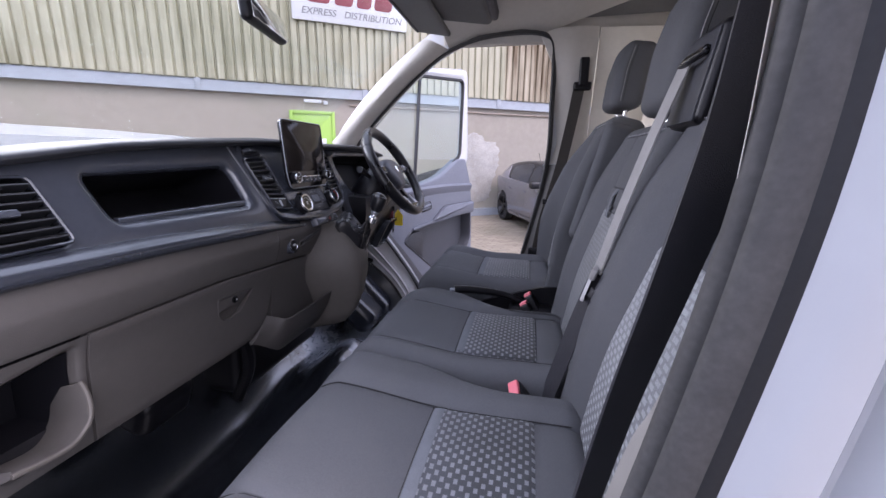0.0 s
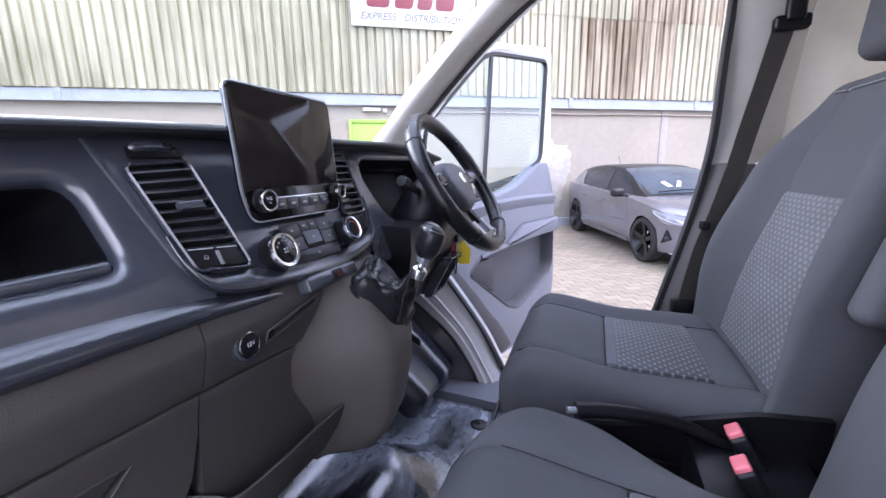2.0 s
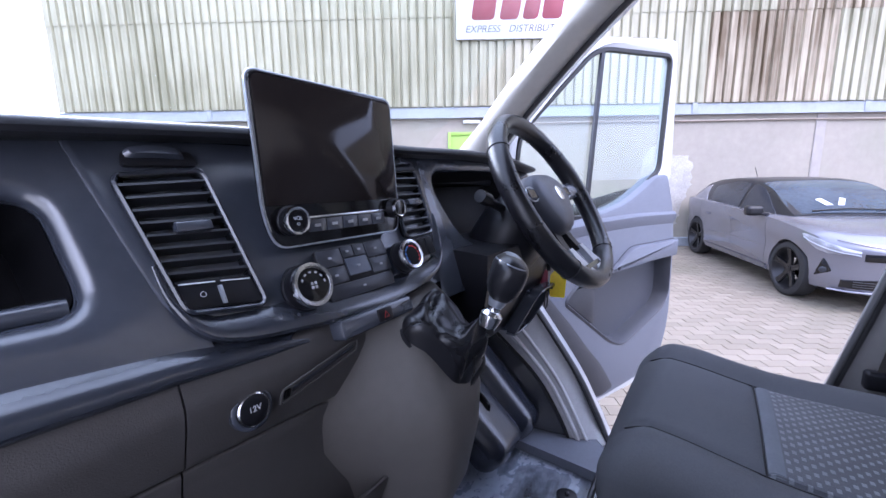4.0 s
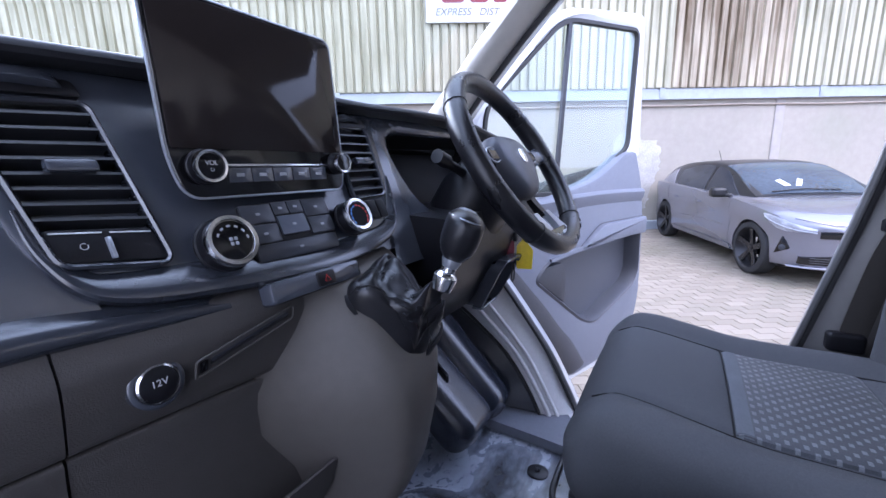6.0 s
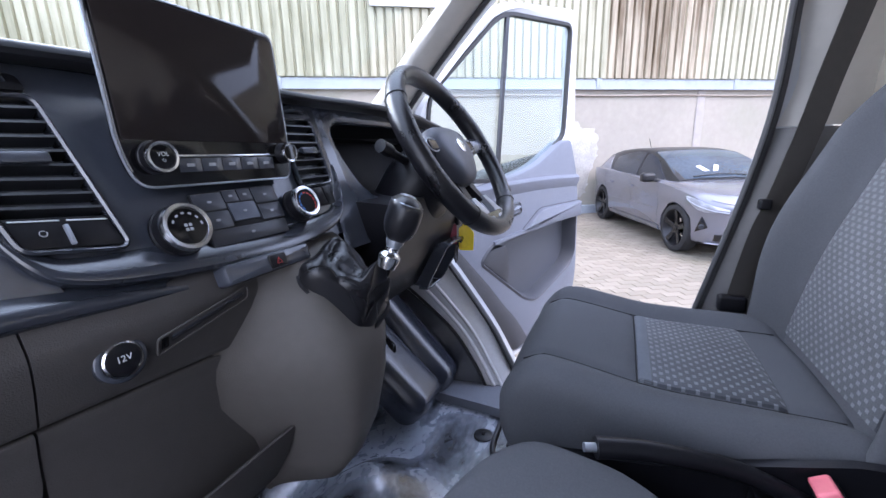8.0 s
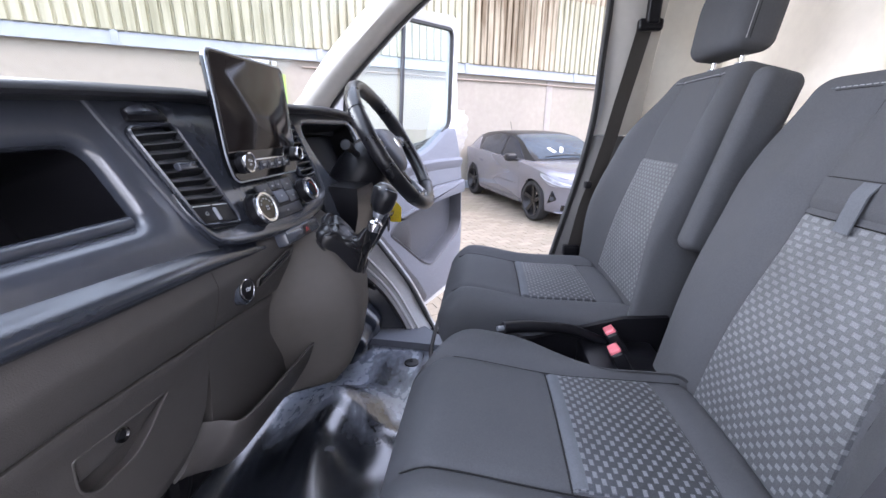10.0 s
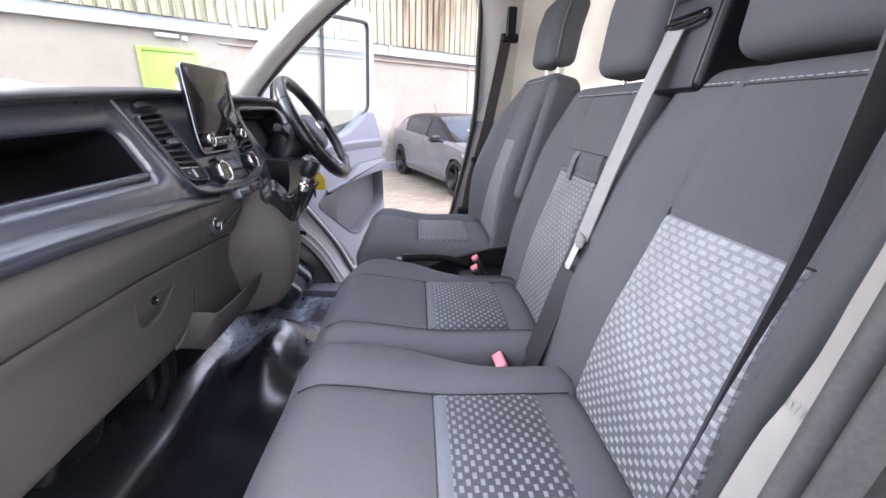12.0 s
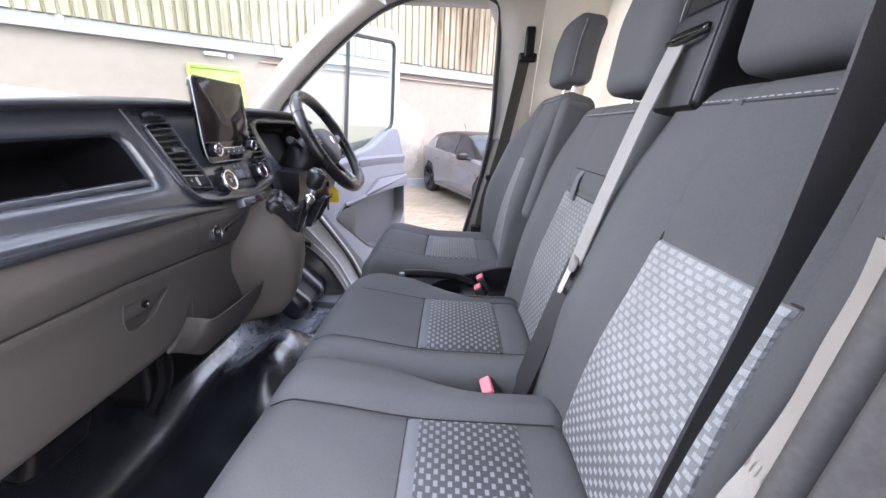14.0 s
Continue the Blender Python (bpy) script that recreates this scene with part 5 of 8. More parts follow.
part("tray_lip", tube([FD(0.578 + 0.316 * i / 20, 1.1065, -0.018) for i in range(21)], 0.0085, 10), M_DASH, tray, "dark rounded lip")
# end panel beyond the left vent, and strip up to it
vout = rquad([(0.33, Z1 - 0.03), (0.500, Z1 - 0.02), (0.500, 1.066), (0.33, 1.068)], 0.001, 6, 8)
vhole = rquad([(0.347, 1.180), (0.469, 1.180), (0.486, 1.083), (0.345, 1.080)], 0.012, 6, 8)
ringpanel("end_panel", vout, vhole, M_DASH, 0.06, lipr=0.006)
# driver's face: right of the stack, with the deep instrument binnacle
iout = rquad([(1.400, Z1 + 0.016), (1.93, Z1 + 0.0), (1.93, 1.0), (1.352, 1.0)], 0.001, 6, 8)
ihole = rquad([(1.432, 1.222), (1.83, 1.225), (1.80, 1.09), (1.47, 1.07)], [0.07, 0.04, 0.05, 0.07], 6, 8)
ipan = ringpanel("instrument_panel", iout, ihole, M_DASH, 0.10, lipr=0.010, slope=0.01)
part("binnacle_liner", loft([[FD(p[0], p[1], h) for p in inset(ihole, d)] for h, d in ((-0.010, 0.0015), (-0.05, 0.007), (-0.092, 0.012))], cap=(False, True)), M_DEEP, ipan)
part("instrument_glass", plate(rquad([(1.44, 1.21), (1.82, 1.21), (1.79, 1.10), (1.48, 1.085)], 0.03), lambda a, b, h: FD(a, b, h - 0.085), 0.004, 0.001), M_DEEP, dash)

# plain face behind the centre panel
cb = bmesh.new()
cg = [[cb.verts.new(FD(0.955 + 0.485 * i / 20, 1.03 + 0.222 * j / 14, -0.004)) for j in range(15)] for i in range(21)]
for i in range(20):
    for j in range(14):
        cb.faces.new((cg[i][j], cg[i + 1][j], cg[i + 1][j + 1], cg[i][j + 1]))
part("centre_backing", cb, M_DASH, dash)

# rounded bar below the tray, sweeping down towards the centre
rings = []
for i in range(41):
    y = 0.33 + (1.18 - 0.33) * i / 40
    zc = 0.004 + float(np.interp(y, (0.33, 0.45, 0.64, 0.855, 0.95, 1.05, 1.118, 1.18), (1.061, 1.059, 1.054, 1.044, 1.038, 1.026, 1.017, 1.010)))
    rad = 0.020 - 0.006 * smoothstep(0.8, 1.18, y)
    c = Vector((-0.612, y, zc))
    k = rad / 0.020
    rings.append([c + Vector((a * k, 0, b * k)) for a, b in ((-0.030, 0.020), (-0.018, 0.019), (-0.006, 0.014), (0.006, 0.008), (0.015, 0.002), (0.021, -0.004), (0.023, -0.010), (0.021, -0.016), (0.014, -0.021), (-0.03, -0.022))])
part("trim_bar", loft(rings), M_BAR, dash, "satin dark blue-grey trim bar")
# shadow gap and lower panels
def seam_z(y):
    """The joint between the knee roll and the panels below it, falling towards the console."""
    return float(np.interp(y, (0.33, 0.75, 0.97, 1.20), (0.946, 0.945, 0.931, 0.914)))


def lid_z(y):
    """Lower edge of the glovebox lid, swept up at the corner by the map pocket."""
    k = max(0.0, (y - 0.83) / 0.114)
    return 0.748 + 0.125 * (1 - math.sqrt(max(0.0, 1 - min(k, 1.0) ** 2.2)))


def lowface(name, y0, y1, ztop, zlow, material, h=0.0, label=""):
    n = max(3, int((y1 - y0) / 0.012))
    rings = []
    for i in range(n + 1):
        y = y0 + (y1 - y0) * i / n
        za, zb = ztop(y), zlow(y)
        fine = [za, za - 0.0015] + [za - 0.004 + (zb - za + 0.008) * j / 12 for j in range(13)] + [zb + 0.0015, zb]
        front = [FD(y, z, h) for z in fine]
        for j, d in ((0, 0.005), (1, 0.0018), (-2, 0.0018), (-1, 0.005)):
            front[j] = front[j] + Vector((-d, 0, 0))
        rings.append(front + [p + Vector((-0.02, 0, 0)) for p in front[::-1]])
    return part(name, loft(rings), material, dash, label)


lowface("knee_roll", 0.33, 0.9455, lambda y: 1.042, lambda y: seam_z(y) + 0.001, M_LOWER, 0.004)
lowface("socket_panel", 0.9475, 1.165, lambda y: 1.030, lambda y: seam_z(y) + 0.001, M_LOWER, 0.004)
lowface("recess_wall", 0.9465, 1.20, lambda y: seam_z(y) - 0.001, lambda y: 0.70, M_LOWER, 0.001)
lid = lowface("glovebox_lid", 0.475, 0.944, lambda y: seam_z(y) - 0.001, lid_z, M_LOWER, 0.003)
# latch of the glovebox: a finger scoop under a flap with a lock
lr = rquad([(0.747, 0.901), (0.868, 0.894), (0.834, 0.858), (0.815, 0.845), (0.765, 0.841), (0.749, 0.860)], [0.004, 0.004, 0.006, 0.010, 0.012, 0.010], 4, 3)
cut(lid, loft([[FD(p[0], p[1], h) for p in lr] for h in (0.020, -0.0135)]))
part("latch_rim", tube([FD(p[0], p[1], 0.0028) for p in lr], 0.0016, 6, True), M_LOWER, lid)
part("latch", plate(rquad([(0.751, 0.898), (0.861, 0.8915), (0.828, 0.872), (0.753, 0.869)], 0.004), lambda a, b, h: FD(a, b, h - 0.010), 0.0105, 0.002), M_LOWER, lid)
part("latch_keyhole", moved(lathe([(0.0085, -0.004), (0.0085, 0.002), (0.0065, 0.003), (0.005, 0.001)], 18), Matrix.Translation(FD(0.802, 0.8845, 0.0015)) @ Matrix.Rotation(radians(82), 4, "Y")), M_GLOSS, lid)
# open cup pocket at the passenger end
cout = rquad([(0.335, 0.944), (0.472, 0.944), (0.472, 0.75), (0.335, 0.75)], 0.001, 6, 6)
chole = rquad([(0.340, 0.912), (0.458, 0.934), (0.464, 0.775), (0.340, 0.765)], [0.012, 0.012, 0.05, 0.05], 6, 6)
cup = ringpanel("cup_pocket", cout, chole, M_LOWER, 0.125, lipr=0.007, slope=0.02)
# black lining added to deepen the dark inside the pocket
part("cup_liner", loft([[FD(p[0], p[1], h) for p in inset(chole, d)] for h, d in ((-0.016, 0.004), (-0.06, 0.011), (-0.115, 0.022))], cap=(False, True)), M_BLACK, cup, "black lining added to darken the inside of the cup pocket")
lipp = smooth_path([(0.461, 0.868, 0.0), (0.457, 0.838, 0.020), (0.448, 0.806, 0.032), (0.426, 0.787, 0.038), (0.400, 0.782, 0.040), (0.345, 0.790, 0.038)], 6)
bowl = []
for p in lipp:
    n = Vector((p[0] - 0.40, p[1] - 0.87)).normalized()
    bowl.append([FD(p[0] + a * n.x, p[1] + b * n.y, h) for a, b, h in ((0.002, 0.002, p[2] + 0.003), (-0.004, -0.004, p[2] + 0.002), (-0.007, -0.007, p[2] - 0.006), (-0.007, -0.007, -0.055), (0.006, 0.010, -0.006), (0.006, 0.012, p[2] * 0.25), (0.005, 0.006, p[2] * 0.8))])
part("cup_bowl", loft(bowl), M_LOWER, cup)
part("bowl_rim", tube([FD(p[0], p[1], p[2] + 0.002) for p in lipp], 0.0042, 8), M_LOWER_LIT, cup)
part("under_cover", loft([[(-0.66, y, 0.752), (-0.66, y, 0.735), (-1.0, y, 0.72), (-1.2, y, 0.80), (-1.2, y, 0.9), (-0.68, y, 0.79)] for y in (0.34, 0.92)]), M_BLACK, dash)
part("heater_case", moved(soft_box((0.14, 0.24, 0.15), 0.04, (6, 8, 6)), pose(-0.93, 1.22, 0.63, 0, 0, 0)), M_BLACK, dash)
part("drain_duct", moved(soft_box((0.05, 0.07, 0.05), 0.03, (4, 4, 4)), pose(-0.78, 0.70, 0.66, 0, 20, 0)), M_BLACK, dash)
part("loom_cover", tube(smooth_path([(-0.80, 0.95, 0.76), (-0.76, 0.98, 0.68), (-0.77, 1.0, 0.58), (-0.82, 1.0, 0.47)], 5), 0.02, 8), M_BLACK, dash)

# map pocket scoop beside the console
path = [(-0.641, 0.928, 0.791), (-0.619, 0.950, 0.779), (-0.598, 0.968, 0.770), (-0.590, 1.03, 0.771), (-0.584, 1.10, 0.776), (-0.574, 1.185, 0.785)]
rings = []
for x, y, z in smooth_path(path, 5):
    k = smoothstep(1.0, 0.928, y)
    b = 0.655 + 0.068 * k
    xb, yb = -0.652 - 0.006 * k, y - 0.045 * k
    rings.append([(x, y, z), (x - 0.002, y, z + 0.002), (x - 0.006, y, z), (xb - 0.006, yb, b + 0.016), (xb, yb, b), (x * 0.25 + xb * 0.75 + 0.006, y * 0.25 + yb * 0.75, z * 0.2 + b * 0.8), (x * 0.65 + xb * 0.35 + 0.006, y * 0.65 + yb * 0.35, z * 0.6 + b * 0.4)])
part("map_pocket", loft(rings), M_LOWER, dash)
# gear console: a rounded column under the lever
cons = []
for z, x0, x1, y0, y1 in ((1.035, -0.70, -0.600, 1.165, 1.36), (1.01, -0.70, -0.565, 1.160, 1.36), (0.97, -0.70, -0.530, 1.158, 1.35), (0.90, -0.70, -0.490, 1.160, 1.335), (0.84, -0.70, -0.487, 1.163, 1.325),
                          (0.76, -0.70, -0.500, 1.17, 1.315), (0.70, -0.70, -0.525, 1.175, 1.305), (0.655, -0.70, -0.56, 1.18, 1.295), (0.64, -0.70, -0.60, 1.19, 1.285)):
    xd, wide = dash_x(y0, z) - 0.004, 0.060 * smoothstep(0.72, 0.84, z) * (1 - 0.7 * smoothstep(0.90, 0.95, z))
    sweep = [(x0, y0 - wide), (xd, y0 - wide)] + [(xd + (x1 - xd) * smoothstep(0, 1, k), y0 - wide + (wide + 0.066) * k) for k in [i / 12 for i in range(1, 13)]]
    turn = [(x1 - 0.05 * (1 - math.cos(a)), y1 - 0.05 + 0.05 * math.sin(a)) for a in [radians(i * 15) for i in range(7)]]
    cons.append([Vector((p[0], p[1], z)) for p in sweep + turn + [(x0, y1)]])
console = part("gear_console", loft(cons), M_LOWER_LIT, dash, angle=60)

def face_m(y, z, h, lean=70.0):
    """A frame on the dash face: local x runs to the driver, local y up, local z out of the face."""
    o = FD(y, z, h)
    up = (FD(y, z + 0.01, h) - FD(y, z - 0.01, h)).normalized()
    right = Vector((0, 1, 0))
    out = right.cross(up)
    r = Matrix((right, up, out)).transposed().to_4x4()
    return Matrix.Translation(o) @ r



# ---- 12 V socket, ticket slot ----
SK0 = Matrix.Translation(FD(1.007, 0.972, 0.004)) @ Matrix(((0, -0.14, 0.99), (1, 0, 0), (0, 0.99, 0.14))).to_4x4()
SK = SK0 @ Matrix.Diagonal((0.76, 0.76, 0.6, 1))
sock = part("power_socket", moved(lathe([(0.0295, -0.02), (0.0290, 0.006), (0.026, 0.009), (0.0235, 0.009), (0.022, 0.004)], 32), SK), M_DASH, dash)
part("socket_ring", moved(lathe([(0.0215, 0.004), (0.0225, 0.011), (0.0205, 0.013), (0.0195, 0.010)], 32), SK), M_CHROME, sock)
part("socket_cap", moved(lathe([(0.0200, 0.006), (0.0198, 0.012), (0.017, 0.0135), (0.004, 0.014)], 32), SK), M_BLACK, sock)


text_part("socket_lettering", "12V", 0.0085, SK0 @ Matrix.Translation((0, 0.001, 0.0087)), M_MARK, sock, 0.0002)
part("ticket_slot", plate(rquad([(1.040, 0.960), (1.142, 0.986), (1.142, 1.0), (1.040, 0.976)], 0.003), lambda a, b, h: FD(a, b, h + 0.006), 0.004, 0.001), M_LOWER, dash)
part("ticket_groove", plate(rquad([(1.052, 0.968), (1.138, 0.989), (1.138, 0.995), (1.052, 0.975)], 0.002), lambda a, b, h: FD(a, b, h + 0.0095), 0.0012, 0.001), M_DASH, dash)
slot_ring = rquad([(1.038, 0.958), (1.144, 0.985), (1.144, 1.001), (1.038, 0.977)], 0.004)
part("slot_rim", tube([FD(p[0], p[1], 0.011) for p in slot_ring], 0.0014, 6, True), M_LOWER, dash)
part("slot_line", tube([FD(1.052 + 0.085 * i / 8, 0.9705 + 0.0212 * i / 8, 0.0108) for i in range(9)], 0.0014, 6), M_BLACK, dash)
part("slot_stop", plate(rquad([(1.042, 0.963), (1.048, 0.9645), (1.048, 0.976), (1.042, 0.975)], 0.001), lambda a, b, h: FD(a, b, h + 0.0095), 0.004, 0.001), M_GLOSS, dash)

# ---- centre stack ----
stack_ring = rquad([(0.914, 1.246), (1.420, 1.246), (1.390, 1.11), (1.362, 1.056), (1.225, 1.036), (1.06, 1.042), (0.958, 1.066)], [0.01, 0.01, 0.06, 0.05, 0.10, 0.06, 0.04], 6, 4)
stack = part("centre_panel", plate(stack_ring, lambda a, b, h: FD(a, b, h - 0.004), 0.008, 0.004, -0.03), M_DASH, dash)
# the broad satin lip that carries the lower edge of the centre panel
lip = [Vector((p[0], p[1])) for p in smooth_path([(0.953, 1.125, 0), (0.958, 1.092, 0), (0.977, 1.062, 0), (1.01, 1.049, 0), (1.07, 1.042, 0), (1.14, 1.037, 0), (1.22, 1.035, 0), (1.30, 1.043, 0), (1.355, 1.061, 0), (1.386, 1.11, 0), (1.396, 1.14, 0)], 6)]
lr_ = []
for j, p in enumerate(lip):
    u = j / (len(lip) - 1)
    k = 0.14 + 0.86 * math.sin(math.pi * u) ** 1.3
    q0, q1 = Vector(lip[max(j - 1, 0)]), Vector(lip[min(j + 1, len(lip) - 1)])
    tn = (q1 - q0).normalized()
    inw = Vector((-tn.y, tn.x))
    lr_.append([FD(p[0] + inw.x * b * k, p[1] + inw.y * b * k, h * k + 0.004) for h, b in ((0.000, 0.026), (0.004, 0.022), (0.0085, 0.014), (0.0135, 0.006), (0.0160, 0.000), (0.0160, -0.005), (0.012, -0.009), (-0.006, -0.010))])
part("lower_lip", loft(lr_), M_BAR, stack, "satin rounded lower lip")

def vent(corners, parent, slats, tab_at, bodies=(), nm="air_vent", span=1.0):
    """A slatted air vent: frame, dark well, tilted slats, a centre tab."""
    ring = rquad(corners, 0.008, 4, 4)
    F = lambda a, b, h: FD(a, b, h + 0.010)
    for body in bodies:
        cut(body, loft([[F(p[0], p[1], h) for p in inset(ring, -0.003)] for h in (0.05, -0.06)]))
    v = part(nm, frame_bm(inset(ring, -0.004), ring, F, 0.003, 0.035), M_BAR, parent, "slatted air vent")
    part("well", loft([[F(p[0], p[1], -0.004) for p in ring], [F(p[0], p[1], -0.036) for p in ring]], cap=(False, True)), M_GLOSS, v)
    tl, tr_, br_, bl = [Vector(c) for c in corners]
    for i in range(slats):
        k = span * (i + 0.7) / (slats + 0.4)
        a, b = tl.lerp(bl, k), tr_.lerp(br_, k)
        rr = []
        for s in (0.0, 0.5, 1.0):
            p = a.lerp(b, s)
            rr.append([F(p.x, p.y + 0.0014, 0.001), F(p.x, p.y - 0.0010, 0.0015), F(p.x, p.y - 0.0062, -0.020), F(p.x, p.y - 0.0036, -0.020)])
        part("slat", loft(rr), M_SLAT, v)
    if tab_at:
        k = tab_at
        a, b = tl.lerp(bl, k), tr_.lerp(br_, k)
        c = a.lerp(b, 0.55)
        part("tab", plate(rquad([(c.x - 0.017, c.y - 0.005), (c.x + 0.017, c.y - 0.005), (c.x + 0.017, c.y + 0.005), (c.x - 0.017, c.y + 0.005)], 0.003), lambda p, q, h: F(p, q, h), 0.008, 0.002), M_DASH, v)
    return v


v1 = vent([(0.944, 1.204), (1.020, 1.209), (1.039, 1.072), (0.967, 1.082)], stack, 8, 0.40, (stack,), span=0.79)
# button strip beneath the vent
part("button_strip", plate(rquad([(0.963, 1.108), (1.033, 1.102), (1.039, 1.074), (0.968, 1.083)], 0.004), lambda a, b, h: FD(a, b, h + 0.005), 0.004, 0.001), M_BLACK, v1)
for a0, a1, b0 in ((0.966, 0.998, 1.1045), (1.003, 1.032, 1.1010)):
    part("button_line", plate(rquad([(a0, b0), (a1, b0 - 0.003), (a1, b0 - 0.0018), (a0, b0 + 0.0012)], 0.0004), lambda a, b, h: FD(a, b, h + 0.009), 0.001, 0.0003), M_MARK, v1)
part("vent_slider", plate(rquad([(0.9985, 1.081), (1.002, 1.081), (1.002, 1.098), (0.9985, 1.098)], 0.001), lambda a, b, h: FD(a, b, h + 0.009), 0.004, 0.001), M_SILVER, v1)
part("stop_start_mark", moved(tube([(0.0026 * math.cos(a), 0.0026 * math.sin(a), 0) for a in [0.9 + 5.9 * i / 16 for i in range(17)]], 0.0003, 5), face_m(0.984, 1.093, 0.0095)), M_MARK, v1)
v2 = vent([(1.315, 1.211), (1.384, 1.212), (1.365, 1.112), (1.299, 1.110)], stack, 7, 0.5, (stack,))
for i in range(3):
    a0 = 1.294 + i * 0.020
    part("button", plate(rquad([(a0, 1.077), (a0 + 0.018, 1.077), (a0 + 0.019, 1.104), (a0 + 0.001, 1.104)], 0.003), lambda a, b, h: FD(a, b, h + 0.008), 0.005, 0.0015), M_BLACK, v2)
vent([(0.350, 1.178), (0.468, 1.178), (0.482, 1.087), (0.348, 1.084)], dash, 7, 0.5)
# demister lids on the top
for y in (0.983, 1.355, 0.40):
    zt = top_z(y) - 0.036
    d = part("demister_vent", plate(rquad([(y - 0.030, zt - 0.009), (y + 0.038, zt - 0.008), (y + 0.034, zt + 0.007), (y - 0.026, zt + 0.007)], 0.005), lambda a, b, h: FD(a, b, h + 0.008), 0.002, 0.0008, -0.01), M_BLACK, dash)
    rr = []
    for i in range(13):
        u = -1 + 2 * i / 12
        k = max(0.0, 1 - u * u) ** 0.5
        rr.append([FD(y + 0.027 * u, zt + 0.003 + c, 0.009 + hh) for c, hh in ((0.001 + 0.006 * k, 0.0), (0.001 + 0.005 * k, 0.008 * k), (-0.002, 0.010 * k), (-0.004 - 0.001 * k, 0.004 * k), (-0.005, 0.0))])
    part("flap", loft(rr), M_DASH, d)


# touchscreen unit, standing proud of the stack
SA = radians(4.5)
SC = Vector((-0.630, 1.167, 1.138))


def FS(a, b, h):
    """Screen plane: a across, b up its face, h out of it."""
    return SC + Vector((-math.sin(SA) * b + math.cos(SA) * h, a, math.cos(SA) * b + math.sin(SA) * h))


scr = thing("touchscreen", (-0.64, 1.172, 1.14), "gloss black dashboard touchscreen with two knobs beneath", "screen")
sring = rquad([(-0.100, -0.012), (0.105, -0.012), (0.111, 0.022), (0.111, 0.181), (-0.111, 0.181), (-0.111, 0.028)], [0.03, 0.012, 0.03, 0.014, 0.014, 0.05], 6, 4)
part("housing", loft([[FS(p[0], p[1], h) for p in inset(sring, d)] for h, d in ((-0.014, 0.020), (-0.007, 0.006), (-0.001, 0.001), (0.006, 0.0), (0.0085, 0.002))], cap=(True, True)), M_GLOSS, scr)
part("edge_trim", tube([FS(p[0], p[1], 0.0060) for p in sring], 0.0016, 8, True), M_SILVER, scr, "thin silver edge")
part("glass", plate(rquad([(-0.107, 0.036), (0.107, 0.036), (0.107, 0.177), (-0.107, 0.177)], [0.003, 0.003, 0.012, 0.012]), lambda a, b, h: FS(a, b, h + 0.0085), 0.0012, 0.0006), M_SCREEN, scr)
part("chrome_line", plate(rquad([(-0.070, 0.0185), (0.085, 0.0185), (0.085, 0.0215), (-0.070, 0.0215)], 0.0008), lambda a, b, h: FS(a, b, h + 0.0085), 0.002, 0.0006), M_CHROME, scr)
for i in range(5):
    a0 = -0.056 + i * 0.0265
    bt = part("media_button", plate(rquad([(a0, 0.002), (a0 + 0.0255, 0.002), (a0 + 0.0255, 0.0175), (a0, 0.0175)], 0.0012), lambda a, b, h: FS(a, b, h + 0.0085), 0.002, 0.0006), M_DASH, scr)
    part("button_symbol", plate(rquad([(a0 + 0.008, 0.008), (a0 + 0.017, 0.008), (a0 + 0.017, 0.0115), (a0 + 0.008, 0.0115)], 0.0004), lambda a, b, h: FS(a, b, h + 0.0105), 0.0005, 0.0002), M_MARKDIM, bt)


def knob(m, r, h, parent, name, face_mat=None, ring=True):
    """A turning knob with a knurled rim, bright ring and dark cap."""
    k = part(name, moved(lathe([(r * 1.06, 0), (r * 1.06, 0.003), (r, 0.004), (r * 0.985, h * 0.8), (r * 0.93, h), (r * 0.78, h), (r * 0.76, h - 0.002), (0.001, h - 0.002)], 40), m), M_BLACK, parent)
    if ring:
        part("knob_ring", moved(lathe([(r * 0.99, h * 0.72), (r * 1.0, h * 0.85), (r * 0.94, h + 0.0012), (r * 0.80, h + 0.0008), (r * 0.77, h - 0.001)], 40), m), M_CHROME, k, "bright chrome ring")
    part("knob_cap", moved(lathe([(r * 0.76, h - 0.002), (r * 0.74, h - 0.0004), (0.001, h)], 32), m), face_mat or M_GLOSS, k)
    return k


def screen_m(a, b, h):
    o = FS(a, b, h)
    right, up = Vector((0, 1, 0)), (FS(0, 1, 0) - FS(0, 0, 0)).normalized()
    return Matrix.Translation(o) @ Matrix((right, up, right.cross(up))).transposed().to_4x4()


k1 = knob(screen_m(-0.080, 0.018, 0.008), 0.0165, 0.016, scr, "volume_knob")
text_part("knob_lettering", "VOL", 0.0062, screen_m(-0.080, 0.0205, 0.0245), M_MARK, k1, 0.0001)
part("power_mark", moved(tube([(0.0016 * math.cos(a), 0.0016 * math.sin(a), 0) for a in [2.0 + 5.3 * i / 10 for i in range(11)]], 0.00025, 5), screen_m(-0.080, 0.0145, 0.0245)), M_MARK, k1)
knob(screen_m(0.096, 0.022, 0.008), 0.0135, 0.016, scr, "tuning_knob")

